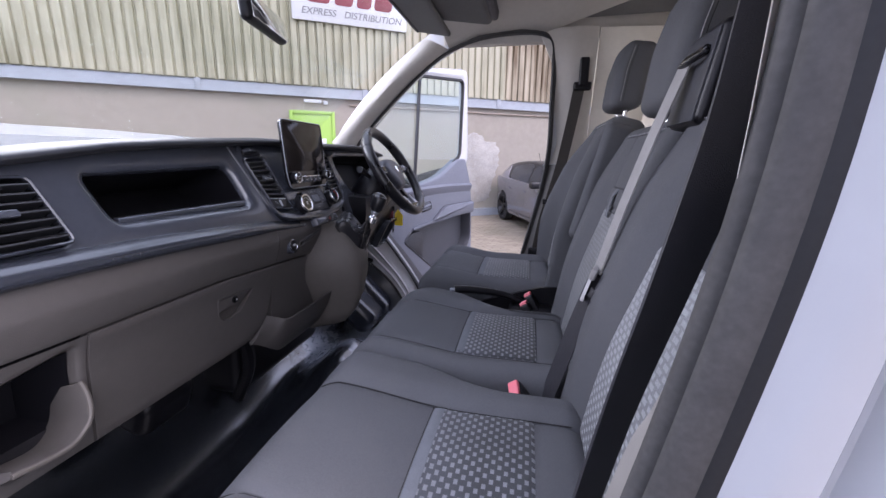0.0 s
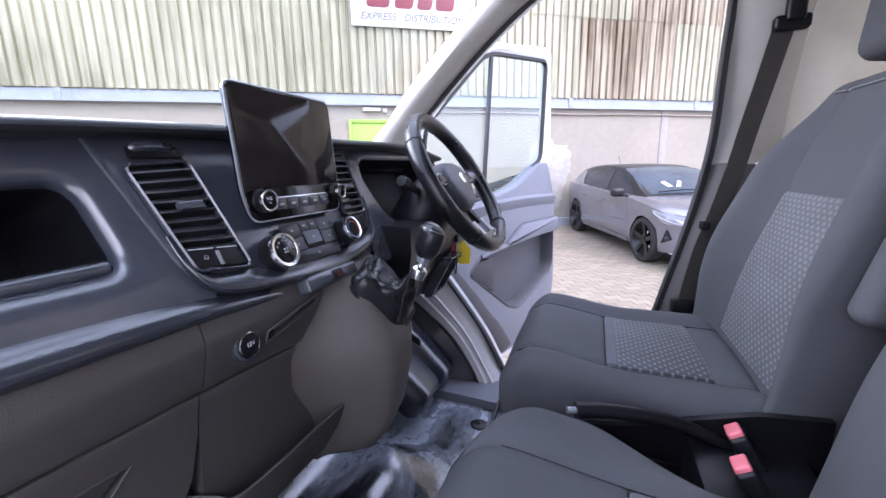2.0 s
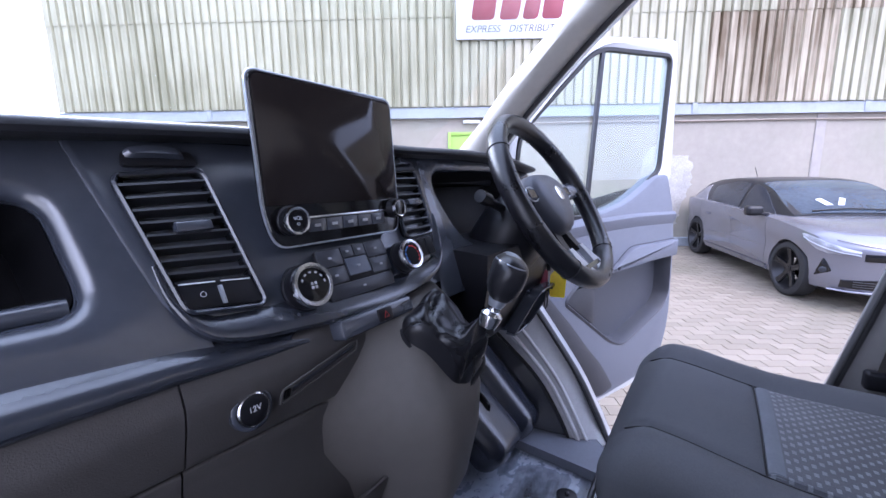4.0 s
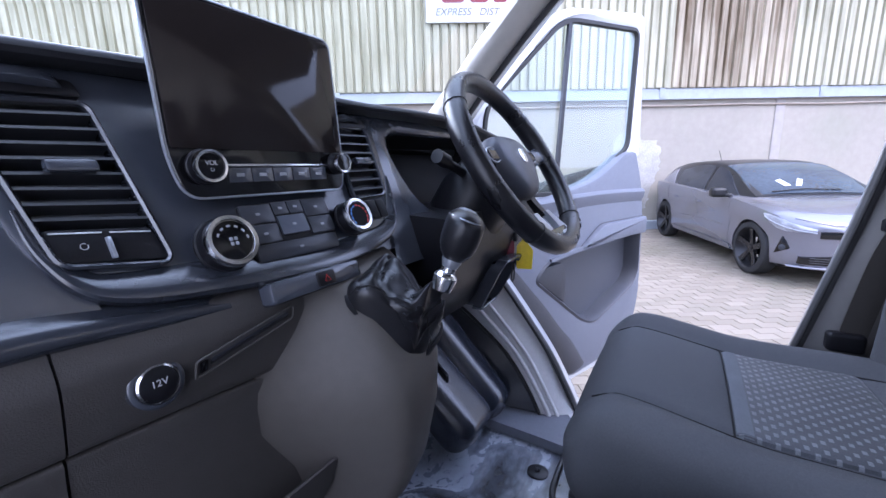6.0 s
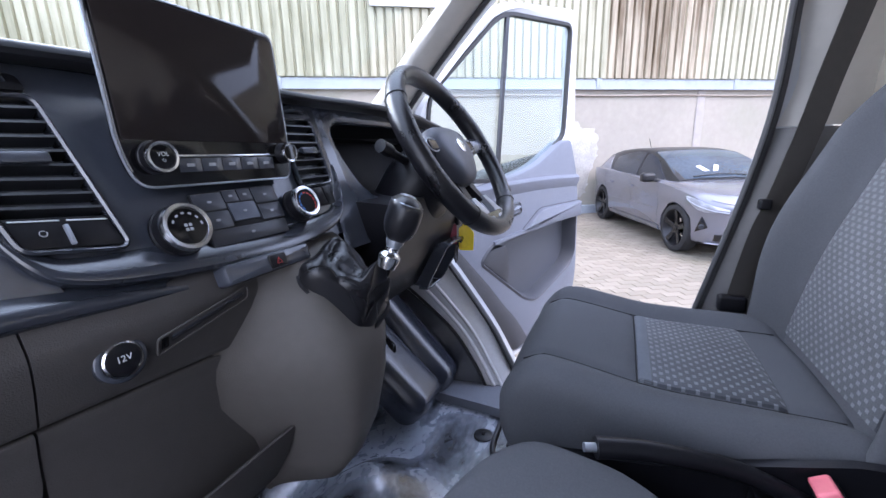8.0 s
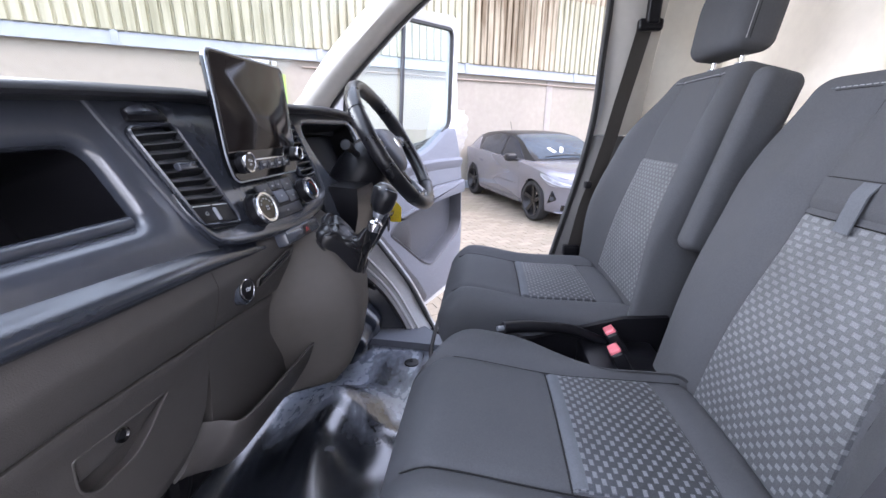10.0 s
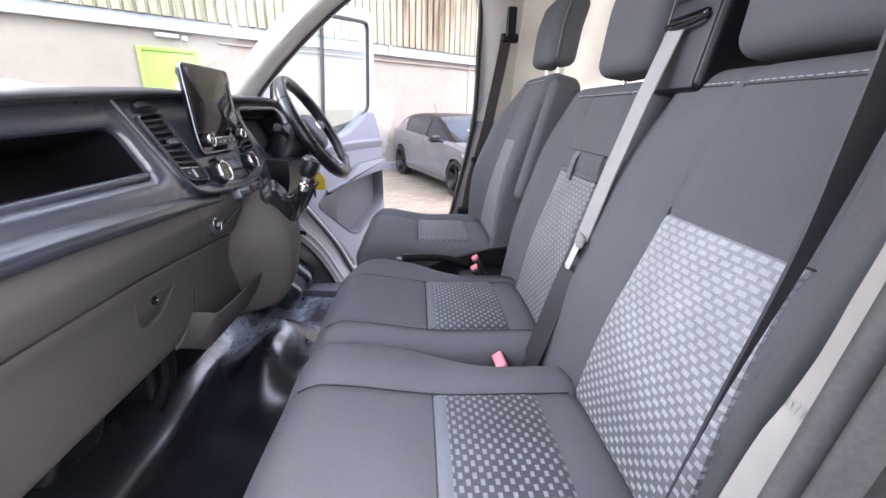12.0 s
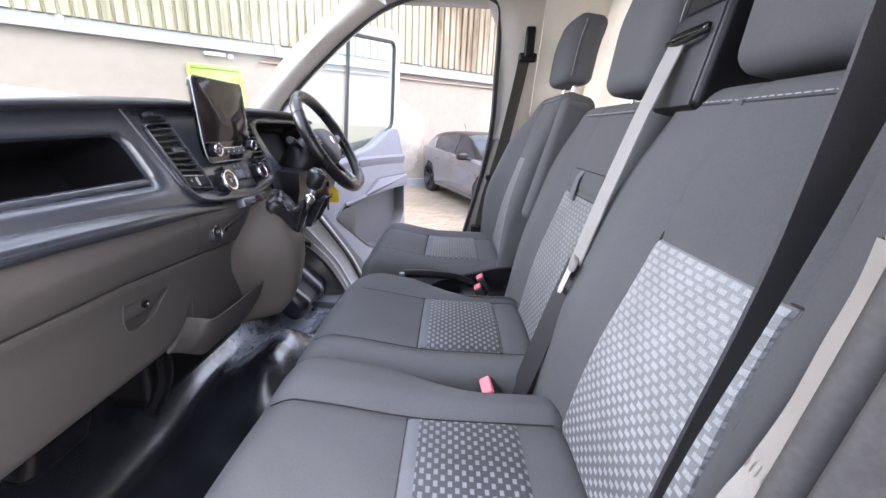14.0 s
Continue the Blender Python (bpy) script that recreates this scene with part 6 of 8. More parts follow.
# climate controls
ck = knob(face_m(1.088, 1.076, 0.010), 0.0265, 0.022, stack, "fan_knob")
for a in range(4):
    part("fan_symbol", moved(plate(rquad([(0.0006, 0.0006), (0.0042, 0.0006), (0.0042, 0.0042), (0.0006, 0.0042)], 0.0012), lambda p, q, h: Vector((p, q, h)), 0.0003, 0.0001), face_m(1.088, 1.076, 0.0322) @ Matrix.Rotation(a * math.pi / 2, 4, "Z")), M_MARKDIM, ck)
for i, a in enumerate((150, 122, 94, 66, 38, 10)):
    part("dial_mark", moved(box((-0.0018, -0.0011, 0), (0.0018, 0.0011, 0.0003), 0), face_m(1.088, 1.076, 0.0318) @ Matrix.Rotation(radians(a), 4, "Z") @ Matrix.Translation((0.0155, 0, 0)) @ Matrix.Rotation(radians(90), 4, "Z")), M_MARKDIM, ck)
ck2 = knob(face_m(1.268, 1.082, 0.010), 0.0235, 0.022, stack, "temperature_knob", M_DEEP)
for i in range(11):
    a = radians(215 - 25 * i)
    part("dial_mark", moved(box((-0.0022, -0.0009, 0), (0.0022, 0.0009, 0.0003), 0), face_m(1.268, 1.082, 0.0318) @ Matrix.Rotation(a, 4, "Z") @ Matrix.Translation((0.0145, 0, 0)) @ Matrix.Rotation(radians(90), 4, "Z")), M_COLD if i < 5 else M_REDMARK, ck2)
# key block between the knobs
blk = rquad([(1.115, 1.112), (1.238, 1.115), (1.236, 1.052), (1.118, 1.050)], [0.006, 0.006, 0.008, 0.012], 5, 4)
M_KEY = mat("key_plastic", (0.036, 0.039, 0.048), 0.34, var=0.05, scale=6)
M_KEY2 = mat("key_plastic_pale", (0.085, 0.095, 0.12), 0.34, var=0.05, scale=6)
kb = part("key_block", plate(blk, lambda a, b, h: FD(a, b, h + 0.0095), 0.003, 0.001), M_BLACK, stack)
for a0, b0, a1, b1 in ((1.1165, 1.0915, 1.1545, 1.1110), (1.1175, 1.0705, 1.1545, 1.0900), (1.1560, 1.0985, 1.1760, 1.1125), (1.1772, 1.0985, 1.1970, 1.1130), (1.1575, 1.0760, 1.1960, 1.0970), (1.1985, 1.0930, 1.2365, 1.1130), (1.1985, 1.0720, 1.2355, 1.0915), (1.1200, 1.0515, 1.2340, 1.0690)):
    kk = part("key", plate(rquad([(a0, b0), (a1, b0), (a1, b1), (a0, b1)], 0.002), lambda a, b, h: FD(a, b, h + 0.012), 0.0022, 0.0007), M_KEY2 if abs(a0 - 1.1575) < 1e-4 else M_KEY, kb, angle=25)
    part("key_symbol", plate(rquad([((a0 + a1) / 2 - 0.0028, (b0 + b1) / 2 - 0.0013), ((a0 + a1) / 2 + 0.0028, (b0 + b1) / 2 - 0.0013), ((a0 + a1) / 2 + 0.0028, (b0 + b1) / 2 + 0.0013), ((a0 + a1) / 2 - 0.0028, (b0 + b1) / 2 + 0.0013)], 0.0012), lambda a, b, h: FD(a, b, h + 0.0142), 0.0004, 0.0002), M_MARKDIM, kk)
# hazard switch bar below the stack
hz = part("switch_bar", plate(rquad([(1.112, 1.006), (1.245, 1.008), (1.245, 1.030), (1.112, 1.030)], 0.006, 5, 4), lambda a, b, h: FD(a, b, h + 0.006), 0.022, 0.005), M_DASH, dash)
part("hazard_button", plate(rquad([(1.172, 1.010), (1.198, 1.010), (1.198, 1.0265), (1.172, 1.0265)], 0.003), lambda a, b, h: FD(a, b, h + 0.0275), 0.003, 0.001), M_BLACK, hz)
part("hazard_symbol", tube([face_m(1.185, 1.018, 0.031) @ Vector(p) for p in ((-0.0042, -0.0035, 0), (0.0042, -0.0035, 0), (0, 0.0042, 0))], 0.0004, 5, True), M_REDMARK, hz)

# ---- gear lever ----
gear = thing("gear_lever", (-0.50, 1.26, 0.96), "black leather gear lever and gathered boot on the console", "gear lever")
bo = [Vector(p) for p in ((-0.566, 1.194, 1.003), (-0.602, 1.318, 1.016), (-0.497, 1.334, 0.928), (-0.499, 1.250, 0.893))]
base = []
for i, c in enumerate(bo):
    p, q = c.lerp(bo[i - 1], 0.30), c.lerp(bo[(i + 1) % 4], 0.30)
    base += [p.lerp(c, k).lerp(c.lerp(q, k), k) for k in [j / 10 for j in range(11)]]
    base += [q.lerp(bo[(i + 1) % 4].lerp(c, 0.30), k) for k in (0.25, 0.5, 0.75)]
topc = Vector((-0.465, 1.277, 1.012))
rings = []
for lv in range(25):
    k = lv / 24
    ring = []
    for i, p in enumerate(base):
        th = 2 * math.pi * i / len(base)
        away = Vector((p.x - topc.x, p.y - topc.y, 0)).normalized()
        end = topc + away * (0.030 - 0.014 * smoothstep(0.80, 1.0, k)) + Vector((0, 0, -0.030 * smoothstep(1.0, 0.86, k)))
        q = p.lerp(end, k ** 1.7)
        out = Vector((0.30, -0.10, 0.93))
        puff = 0.018 * math.sin(math.pi * min(1.0, k * 1.12)) ** 0.8
        env = math.sin(math.pi * min(1.0, k * 1.05)) * smoothstep(1.0, 0.84, k)
        fold = 0.008 * math.sin(3 * th + 2.6 * k + 0.6) + 0.007 * abs(math.sin(3.5 * th - 3.0 * k + 1.9)) + 0.0022 * math.sin(9 * th + 7 * k)
        crease = -0.010 * math.exp(-((k - 0.55 - 0.13 * math.sin(2 * th + 0.8)) / 0.05) ** 2)
        ring.append(q + out * (puff + env * (fold + crease)) + away * env * 0.004 * math.sin(4 * th + 3 * k))
    rings.append(ring)
boot = part("boot", loft(rings, cap=(True, True)), M_LEATHER, gear, "gathered black leather boot", angle=80)
part("boot_rim", tube(base, 0.0055, 8, True), M_BLACK, gear)
for k in (4, 22, 41):
    i = k % len(base)
    part("boot_seam", tube([rings[j][i] + Vector((0.0006, 0, 0.0006)) for j in range(1, 22)], 0.0008, 5), M_SEAM, boot)
gt = Vector((-0.442, 1.294, 1.085))
ax = (gt - topc).normalized()
gm = Matrix.Translation(topc) @ ax.to_track_quat("Z", "Y").to_matrix().to_4x4()
part("collar", moved(lathe([(0.0125, -0.01), (0.0150, 0.0), (0.0155, 0.008), (0.0125, 0.012), (0.0095, 0.014), (0.0095, 0.022), (0.0115, 0.026)], 24), gm), M_CHROME, gear)
part("shaft", moved(lathe([(0.0095, 0.020), (0.0125, 0.028), (0.0135, 0.036), (0.0125, 0.045)], 20), gm), M_SILVER, gear)


def knob_shape(p):
    q = p.copy()
    q.x *= 1.0 + 0.34 * smoothstep(-0.02, 0.03, p.z)
    q.x += 0.006 * smoothstep(0.0, 0.04, p.z)
    s = 0.72 + 0.28 * smoothstep(-0.045, 0.0, p.z)
    q.x, q.y = q.x * s, q.y * s
    return gm @ (Vector((q.x, q.y, q.z * 0.92)) + Vector((0, 0, 0.061)))


kn = part("knob", soft_box((0.026, 0.0235, 0.036), 0.0205, (4, 4, 6), knob_shape), M_LEATHER, gear)
part("knob_inlay", soft_box((0.018, 0.0150, 0.0360), 0.012, (4, 4, 6), lambda p: knob_shape(Vector((p.x + 0.004, p.y, p.z + 0.0016)))), M_SILVER, kn, "satin shift pattern cap")
part("knob_trim", tube([knob_shape(Vector((0.0250 * math.cos(a), 0.0222 * math.sin(a), 0.024))) for a in [2 * math.pi * i / 24 for i in range(24)]], 0.0010, 6, True), M_SILVER, kn)
# drop-down coin slot low on the console side
part("console_slot", moved(box((-0.002, -0.03, -0.006), (0.003, 0.03, 0.006), 0.001), pose(-0.500, 1.318, 0.865, 0, 0, 52)), M_GLOSS, console)

# ---- steering wheel and column ----
WC = Vector((-0.500, 1.625, 1.163))
WN = Vector((0.85, 0.0, 0.527)).normalized()
WD = Vector((0.527, 0, -0.85)).normalized()
WR = Vector((0, 1, 0))
R = 0.183
whl = thing("steering_wheel", WC, "black leather three-spoke steering wheel with silver lower spoke", "steering wheel")


def FW(a, b, h):
    return WC + WR * a - WD * b + WN * h


rim_pts = []
for i in range(72):
    a = 2 * math.pi * i / 72
    rim_pts.append(FW(R * math.cos(a), R * math.sin(a), 0))
rings = []
for i in range(73):
    a = 2 * math.pi * (i % 72) / 72
    rad = 0.0188 + 0.0015 * math.exp(-((math.sin(a) - 0.35) / 0.2) ** 2)
    c = FW(R * math.cos(a), R * math.sin(a), 0)
    o = (c - WC).normalized()
    rings.append([c + o * math.cos(t) * rad * 0.95 + WN * math.sin(t) * rad * 1.08 for t in [2 * math.pi * k / 12 for k in range(12)]])
bm = loft(rings, cap=(False, False))
bmesh.ops.remove_doubles(bm, verts=bm.verts, dist=1e-6)
part("rim", bm, M_LEATHER, whl)
for a in (radians(35), radians(145), radians(-50), radians(-130)):
    c = FW(R * math.cos(a), R * math.sin(a), 0)
    o = (c - WC).normalized()
    part("rim_stitch", tube([c + (o * math.cos(t) * 0.95 + WN * math.sin(t) * 1.08) * 0.0198 for t in [2 * math.pi * k / 14 for k in range(14)]], 0.0009, 5, True), M_SEAM, whl)
M_HUB = mat("airbag_plastic", (0.062, 0.066, 0.082), 0.42, var=0.06, scale=6, bump=0.2, bscale=700)


def hub(t, k, h):
    """Shield-shaped airbag cover: broad above, narrow below."""
    c, s = math.cos(t), math.sin(t)
    r = 1 / ((abs(c) ** 3.2 + abs(s) ** 3.2) ** (1 / 3.2))
    wide = 0.090 - 0.036 * smoothstep(0.2, -1.0, s * r)
    return FW(c * r * wide * k, s * r * 0.069 * k - 0.006, h)


part("airbag_cover", loft([[hub(2 * math.pi * i / 48, k, h) for i in range(48)] for k, h in ((0.86, -0.046), (0.98, -0.034), (1.0, -0.020), (0.97, -0.008), (0.90, 0.0), (0.76, 0.007), (0.55, 0.0115), (0.30, 0.0135), (0.04, 0.014))]), M_HUB, whl, "grey airbag cover", angle=60)
part("badge", moved(lathe([(0.016, 0), (0.016, 0.003), (0.013, 0.0045), (0.001, 0.005)], 28), Matrix.Translation(FW(0, 0.004, 0.0125)) @ WN.to_track_quat("Z", "Y").to_matrix().to_4x4() @ Matrix.Diagonal((1, 1.0, 1, 1))), M_CHROME, whl, "round silver badge")
for s in (-1, 1):
    part("spoke", loft([[FW(s * a, b + w, h), FW(s * a, b + w * 0.4, h + 0.010), FW(s * a, b - w * 0.4, h + 0.010), FW(s * a, b - w, h), FW(s * a, b, h - 0.016)] for a, b, w, h in
         ((0.055, 0.012, 0.030, -0.022), (0.10, 0.014, 0.024, -0.016), (0.14, 0.016, 0.020, -0.008), (0.178, 0.018, 0.022, -0.002))]), M_DASH, whl)
    part("switch_pad", moved(soft_box((0.020, 0.011, 0.005), 0.004, (3, 3, 1)), Matrix.Translation(FW(s * 0.098, 0.014, -0.004)) @ Matrix((WR, -WD, WN)).transposed().to_4x4()), M_GLOSS, whl)
    part("switch_bezel", tube([FW(s * 0.098 + 0.024 * math.cos(t), 0.014 + 0.015 * math.sin(t), -0.002) for t in [2 * math.pi * k / 20 for k in range(20)]], 0.0015, 6, True), M_SILVER, whl)
    part("lower_spoke_root", loft([[FW(s * a + w, b, h + 0.003), FW(s * a - w, b, h + 0.003), FW(s * a - w, b, h - 0.012), FW(s * a + w, b, h - 0.012)] for a, b, w, h in
         ((0.026, -0.045, 0.016, -0.026), (0.031, -0.085, 0.013, -0.022), (0.036, -0.118, 0.011, -0.016))]), M_BLACK, whl)
    part("lower_spoke", loft([[FW(s * a + w, b, h + 0.005), FW(s * a - w, b, h + 0.005), FW(s * a - w, b, h - 0.008), FW(s * a + w, b, h - 0.008)] for a, b, w, h in
         ((0.035, -0.108, 0.010, -0.014), (0.038, -0.135, 0.014, -0.007), (0.040, -0.158, 0.022, -0.001), (0.040, -0.172, 0.030, 0.003))]), M_SILVER, whl, "silver lower spoke")
part("spoke_bridge", loft([[FW(a, -0.150, 0.0025), FW(a, -0.160, 0.0045), FW(a, -0.172, 0.003), FW(a, -0.172, -0.006), FW(a, -0.150, -0.006)] for a in (-0.05, -0.025, 0.0, 0.025, 0.05)]), M_GLOSS, whl)
col = thing("steering_column", (-0.60, 1.625, 1.08), "black steering column shroud with stalks", "steering column")
part("shroud", loft([[c + WR * (0.074 * k * math.cos(t)) + WD * (0.066 * k * math.sin(t)) + Vector((0, 0, dz)) for t in [2 * math.pi * j / 20 for j in range(20)]] for c, k, dz in
     ((FW(0, 0, -0.05), 0.85, 0), (FW(0, 0, -0.07), 1.15, -0.008), (FW(0, -0.01, -0.13), 1.3, -0.02), (FW(0, -0.03, -0.22), 1.2, -0.04))]), M_BLACK, col)
for s, L in ((-1, 0.155), (1, 0.135)):
    st = part("stalk", tube([FW(s * 0.05, 0.02, -0.085), FW(s * 0.10, 0.032, -0.075), FW(s * L, 0.045, -0.065)], 0.0085, 10), M_BLACK, col)
    part("stalk_end", tube([FW(s * (L - 0.012), 0.042, -0.066), FW(s * (L + 0.018), 0.050, -0.062)], 0.0125, 12), M_BLACK, st)
part("lower_shroud", loft([[Vector((x0, y0, z)), Vector((x1, y0, z - 0.01)), Vector((x1, y1, z - 0.01)), Vector((x0, y1, z))] for x0, x1, y0, y1, z in
     ((-0.70, -0.545, 1.42, 1.86, 1.08), (-0.70, -0.545, 1.42, 1.86, 1.02), (-0.72, -0.565, 1.44, 1.86, 0.95), (-0.76, -0.62, 1.46, 1.86, 0.86), (-0.80, -0.72, 1.48, 1.86, 0.82))]), M_BLACK, col)
# cup pocket at the driver's dash end
dp = rquad([(1.635, 0.950), (1.735, 0.950), (1.730, 0.845), (1.650, 0.835)], 0.02, 5, 4)
part("side_pocket", frame_bm(inset(dp, -0.008), dp, lambda a, b, h: Vector((-0.548 + h + (b - 0.95) * 0.55, a, b)), 0.02, 0.08), M_DASH, col)
part("pocket_floor", loft([[Vector((-0.608 + (p[1] - 0.95) * 0.55, p[0], p[1])) for p in inset(dp, -0.006)], [Vector((-0.613 + (p[1] - 0.95) * 0.55, p[0], p[1])) for p in inset(dp, -0.006)]]), M_GLOSS, col)

# key with tags hanging below the wheel
keyr = thing("key_tags", (-0.565, 1.76, 0.97), "yellow and dark red key tags hanging from the ignition", "key tag")
KX, KY, KZ = -0.545, 1.735, 0.985
part("yellow_tag", plate(rquad([(-0.002, -0.066), (0.034, -0.068), (0.036, -0.022), (0.014, 0.006), (-0.002, -0.012)], 0.004), lambda a, b, h: Vector((KX + 0.9 * a + 0.4 * h + 0.006, KY + 0.42 * a - 0.9 * h, KZ + b)), 0.002, 0.0005), M_YELLOW, keyr)
part("red_tag", plate(rquad([(-0.018, -0.05), (-0.002, -0.05), (-0.002, 0.0), (-0.018, 0.0)], 0.003), lambda a, b, h: Vector((KX + 0.9 * a + 0.4 * h, KY + 0.42 * a - 0.9 * h, KZ + b)), 0.003, 0.0005), M_PINK, keyr)
part("karabiner", tube([(KX, KY - 0.010 + 0.009 * math.cos(a), KZ - 0.075 + 0.022 * math.sin(a)) for a in [2 * math.pi * i / 20 for i in range(20)]], 0.002, 6, True), M_STEEL, keyr)
part("key_blade", box((KX - 0.004, KY - 0.006, KZ - 0.002), (KX + 0.006, KY + 0.016, KZ + 0.02), 0.002), M_BLACK, keyr)

# ---- the driver's door, standing open ----
DH, DU, DN = Vector((-0.85, 2.05, 0)), Vector((0.356, 0.934, 0)), Vector((0.934, -0.356, 0))
for side, lab in ((1, "open white driver's door with grey trim and split window"), (-1, "open white passenger door with grey trim and split window")):
    def FDo(s, z, h, side=side):
        """On the open door: s from the hinge, height z, h towards the cab."""
        return both(DH + DU * s + DN * h + Vector((0, 0, z)), side)

    door = thing("van_door", FDo(0.6, 0.1, -0.05), lab, "van door", "van doors")
    # painted shell with window opening
    win = rquad([(0.08, 1.06), (0.12, 1.36), (0.54, 1.715), (1.115, 1.775), (1.085, 1.245), (0.82, 1.08), (0.55, 1.04)], [0.03, 0.05, 0.10, 0.05, 0.04, 0.10, 0.05], 6, 5)
    shl = rquad([(0.00, 1.02), (0.03, 1.32), (0.50, 1.76), (1.175, 1.865), (1.215, 1.20), (0.95, 1.0), (0.45, 1.0)], [0.03, 0.08, 0.18, 0.07, 0.03, 0.10, 0.05], 6, 5)
    part("window_frame", loft([[FDo(p[0], p[1], h) for p in r] for r, h in ((shl, -0.09), (shl, -0.03), (inset(shl, 0.012), -0.008), (inset(shl, 0.03), -0.002), (inset(win, -0.022), -0.006), (inset(win, -0.012), -0.010), (win, -0.014), (win, -0.035))], cap=(False, False)), M_WHITE, door)
    part("window_seal", loft([[FDo(p[0], p[1], h) for p in r] for r, h in ((inset(win, -0.012), -0.016), (inset(win, -0.008), -0.004), (inset(win, 0.006), -0.004), (inset(win, 0.009), -0.010), (inset(win, 0.009), -0.022))], cap=(False, False)), M_RUBBER, door)
    gl = part("pane", loft([[FDo(p[0], p[1], -0.018) for p in inset(win, 0.006)], [FDo(p[0], p[1], -0.022) for p in inset(win, 0.006)]]), M_GLASS, door, "tinted side window glass")
    gl.visible_shadow = False
    part("divider", loft([[FDo(s - 0.011, z, -0.006), FDo(s + 0.011, z, -0.006), FDo(s + 0.011, z, -0.017), FDo(s - 0.011, z, -0.017)] for s, z in ((0.515, 1.05), (0.575, 1.71))]), M_STEEL, door)
    low = rquad([(0.0, 1.03), (0.45, 1.015), (0.95, 1.015), (1.215, 1.21), (1.285, 1.06), (1.28, 0.30), (1.20, 0.09), (0.60, 0.09), (0.34, 0.30), (0.10, 0.62)], [0.03, 0.03, 0.1, 0.02, 0.03, 0.10, 0.06, 0.08, 0.2, 0.15], 5, 4)
    part("outer_skin", loft([[FDo(p[0], p[1], h) for p in inset(low, d)] for h, d in ((-0.13, 0.03), (-0.12, 0.005), (-0.07, 0.0), (-0.06, 0.004))]), M_WHITE, door)
    inn = rquad([(0.02, 1.01), (0.40, 1.03), (0.57, 1.053), (0.78, 1.094), (0.945, 1.172), (1.03, 1.218), (1.13, 1.222), (1.218, 1.04), (1.252, 0.85), (1.262, 0.42), (1.17, 0.20), (0.62, 0.17), (0.40, 0.34), (0.14, 0.64)],
                [0.03, 0.05, 0.08, 0.08, 0.08, 0.03, 0.02, 0.06, 0.05, 0.12, 0.06, 0.08, 0.2, 0.15], 5, 4)
    trim = part("inner_trim", loft([[FDo(p[0], p[1], h) for p in inset(inn, d)] for h, d in ((-0.055, 0.0), (0.0, 0.0), (0.012, 0.006), (0.018, 0.02))]), M_DOORTRIM, door, "grey moulded door trim")
    # waist ledge rising to the mirror corner at the rear
    # deep bin with the speaker grille at its front end, under the arm ledge
    bin_r = rquad([(0.375, 0.700), (0.450, 0.762), (0.70, 0.786), (1.205, 0.812), (1.212, 0.60), (1.165, 0.535), (0.82, 0.415), (0.715, 0.452)], [0.02, 0.05, 0.08, 0.02, 0.05, 0.06, 0.05, 0.06], 6, 5)
    cut(trim, loft([[FDo(p[0], p[1], h) for p in inset(bin_r, -0.002)] for h in (0.06, -0.054)]))
    part("bin_recess", loft([[FDo(p[0], p[1], h) for p in inset(bin_r, d)] for h, d in ((0.016, -0.016), (0.022, -0.010), (0.024, -0.004), (0.018, 0.001), (-0.03, 0.005), (-0.0535, 0.012))], cap=(False, True)), M_DOORTRIM_SHADE, trim)
    hr = rquad([(0.545, 0.925), (0.655, 0.935), (0.665, 0.885), (0.56, 0.872)], 0.015, 4, 4)
    part("handle_bowl", loft([[FDo(p[0], p[1], h) for p in inset(hr, d)] for h, d in ((0.018, -0.006), (0.024, 0.0), (0.018, 0.005), (0.006, 0.008))], cap=(False, True)), M_GLOSS, trim)
    part("door_handle", loft([[FDo(s, z + 0.008, 0.022), FDo(s, z, 0.032), FDo(s, z - 0.008, 0.022)] for s, z in ((0.56, 0.90), (0.60, 0.905), (0.65, 0.915))]), M_DASH, trim)
    for z in (0.95, 0.72):
        part("hinge", moved(box((-0.045, -0.037, -0.03), (0.045, 0.037, 0.03), 0.006), Matrix.Translation(both((-0.885, 2.037, z), side))), M_WHITE, door)
    part("marker_lens", plate(rquad([(1.262, 0.60), (1.276, 0.60), (1.276, 0.66), (1.262, 0.66)], 0.003), lambda a, b, h: FDo(a, b, h - 0.022), 0.004, 0.001), M_RED, door)

    dense_edge = lambda q: smooth_path([Vector((*p, 0)) for p in q], 5)
    pad = rquad([(0.675, 0.798), (0.825, 0.890), (1.238, 0.893), (1.236, 0.806), (0.893, 0.806)], [0.02, 0.04, 0.015, 0.015, 0.06], 6, 4)
    part("arm_pad", plate(pad, lambda a, b, h: FDo(a, b, h + 0.014), 0.030, 0.012), M_DOORTRIM, trim, "raised door armrest")
    # dark tube draws the shadow in the joint around the armrest
    part("pad_shadow_gap", tube([FDo(p[0], p[1], 0.0185) for p in inset(pad, -0.002)], 0.0022, 6, True), M_DOORTRIM2, trim)
    part("bin_overhang", loft([[FDo(p[0], p[1] + 0.010, 0.014), FDo(p[0], p[1] + 0.006, 0.030), FDo(p[0], p[1] - 0.006, 0.032), FDo(p[0], p[1] - 0.012, 0.016), FDo(p[0], p[1] - 0.010, -0.02)] for p in dense_edge(((0.455, 0.772), (0.58, 0.786), (0.70, 0.794), (0.95, 0.806), (1.20, 0.816)))]), M_DOORTRIM, trim)
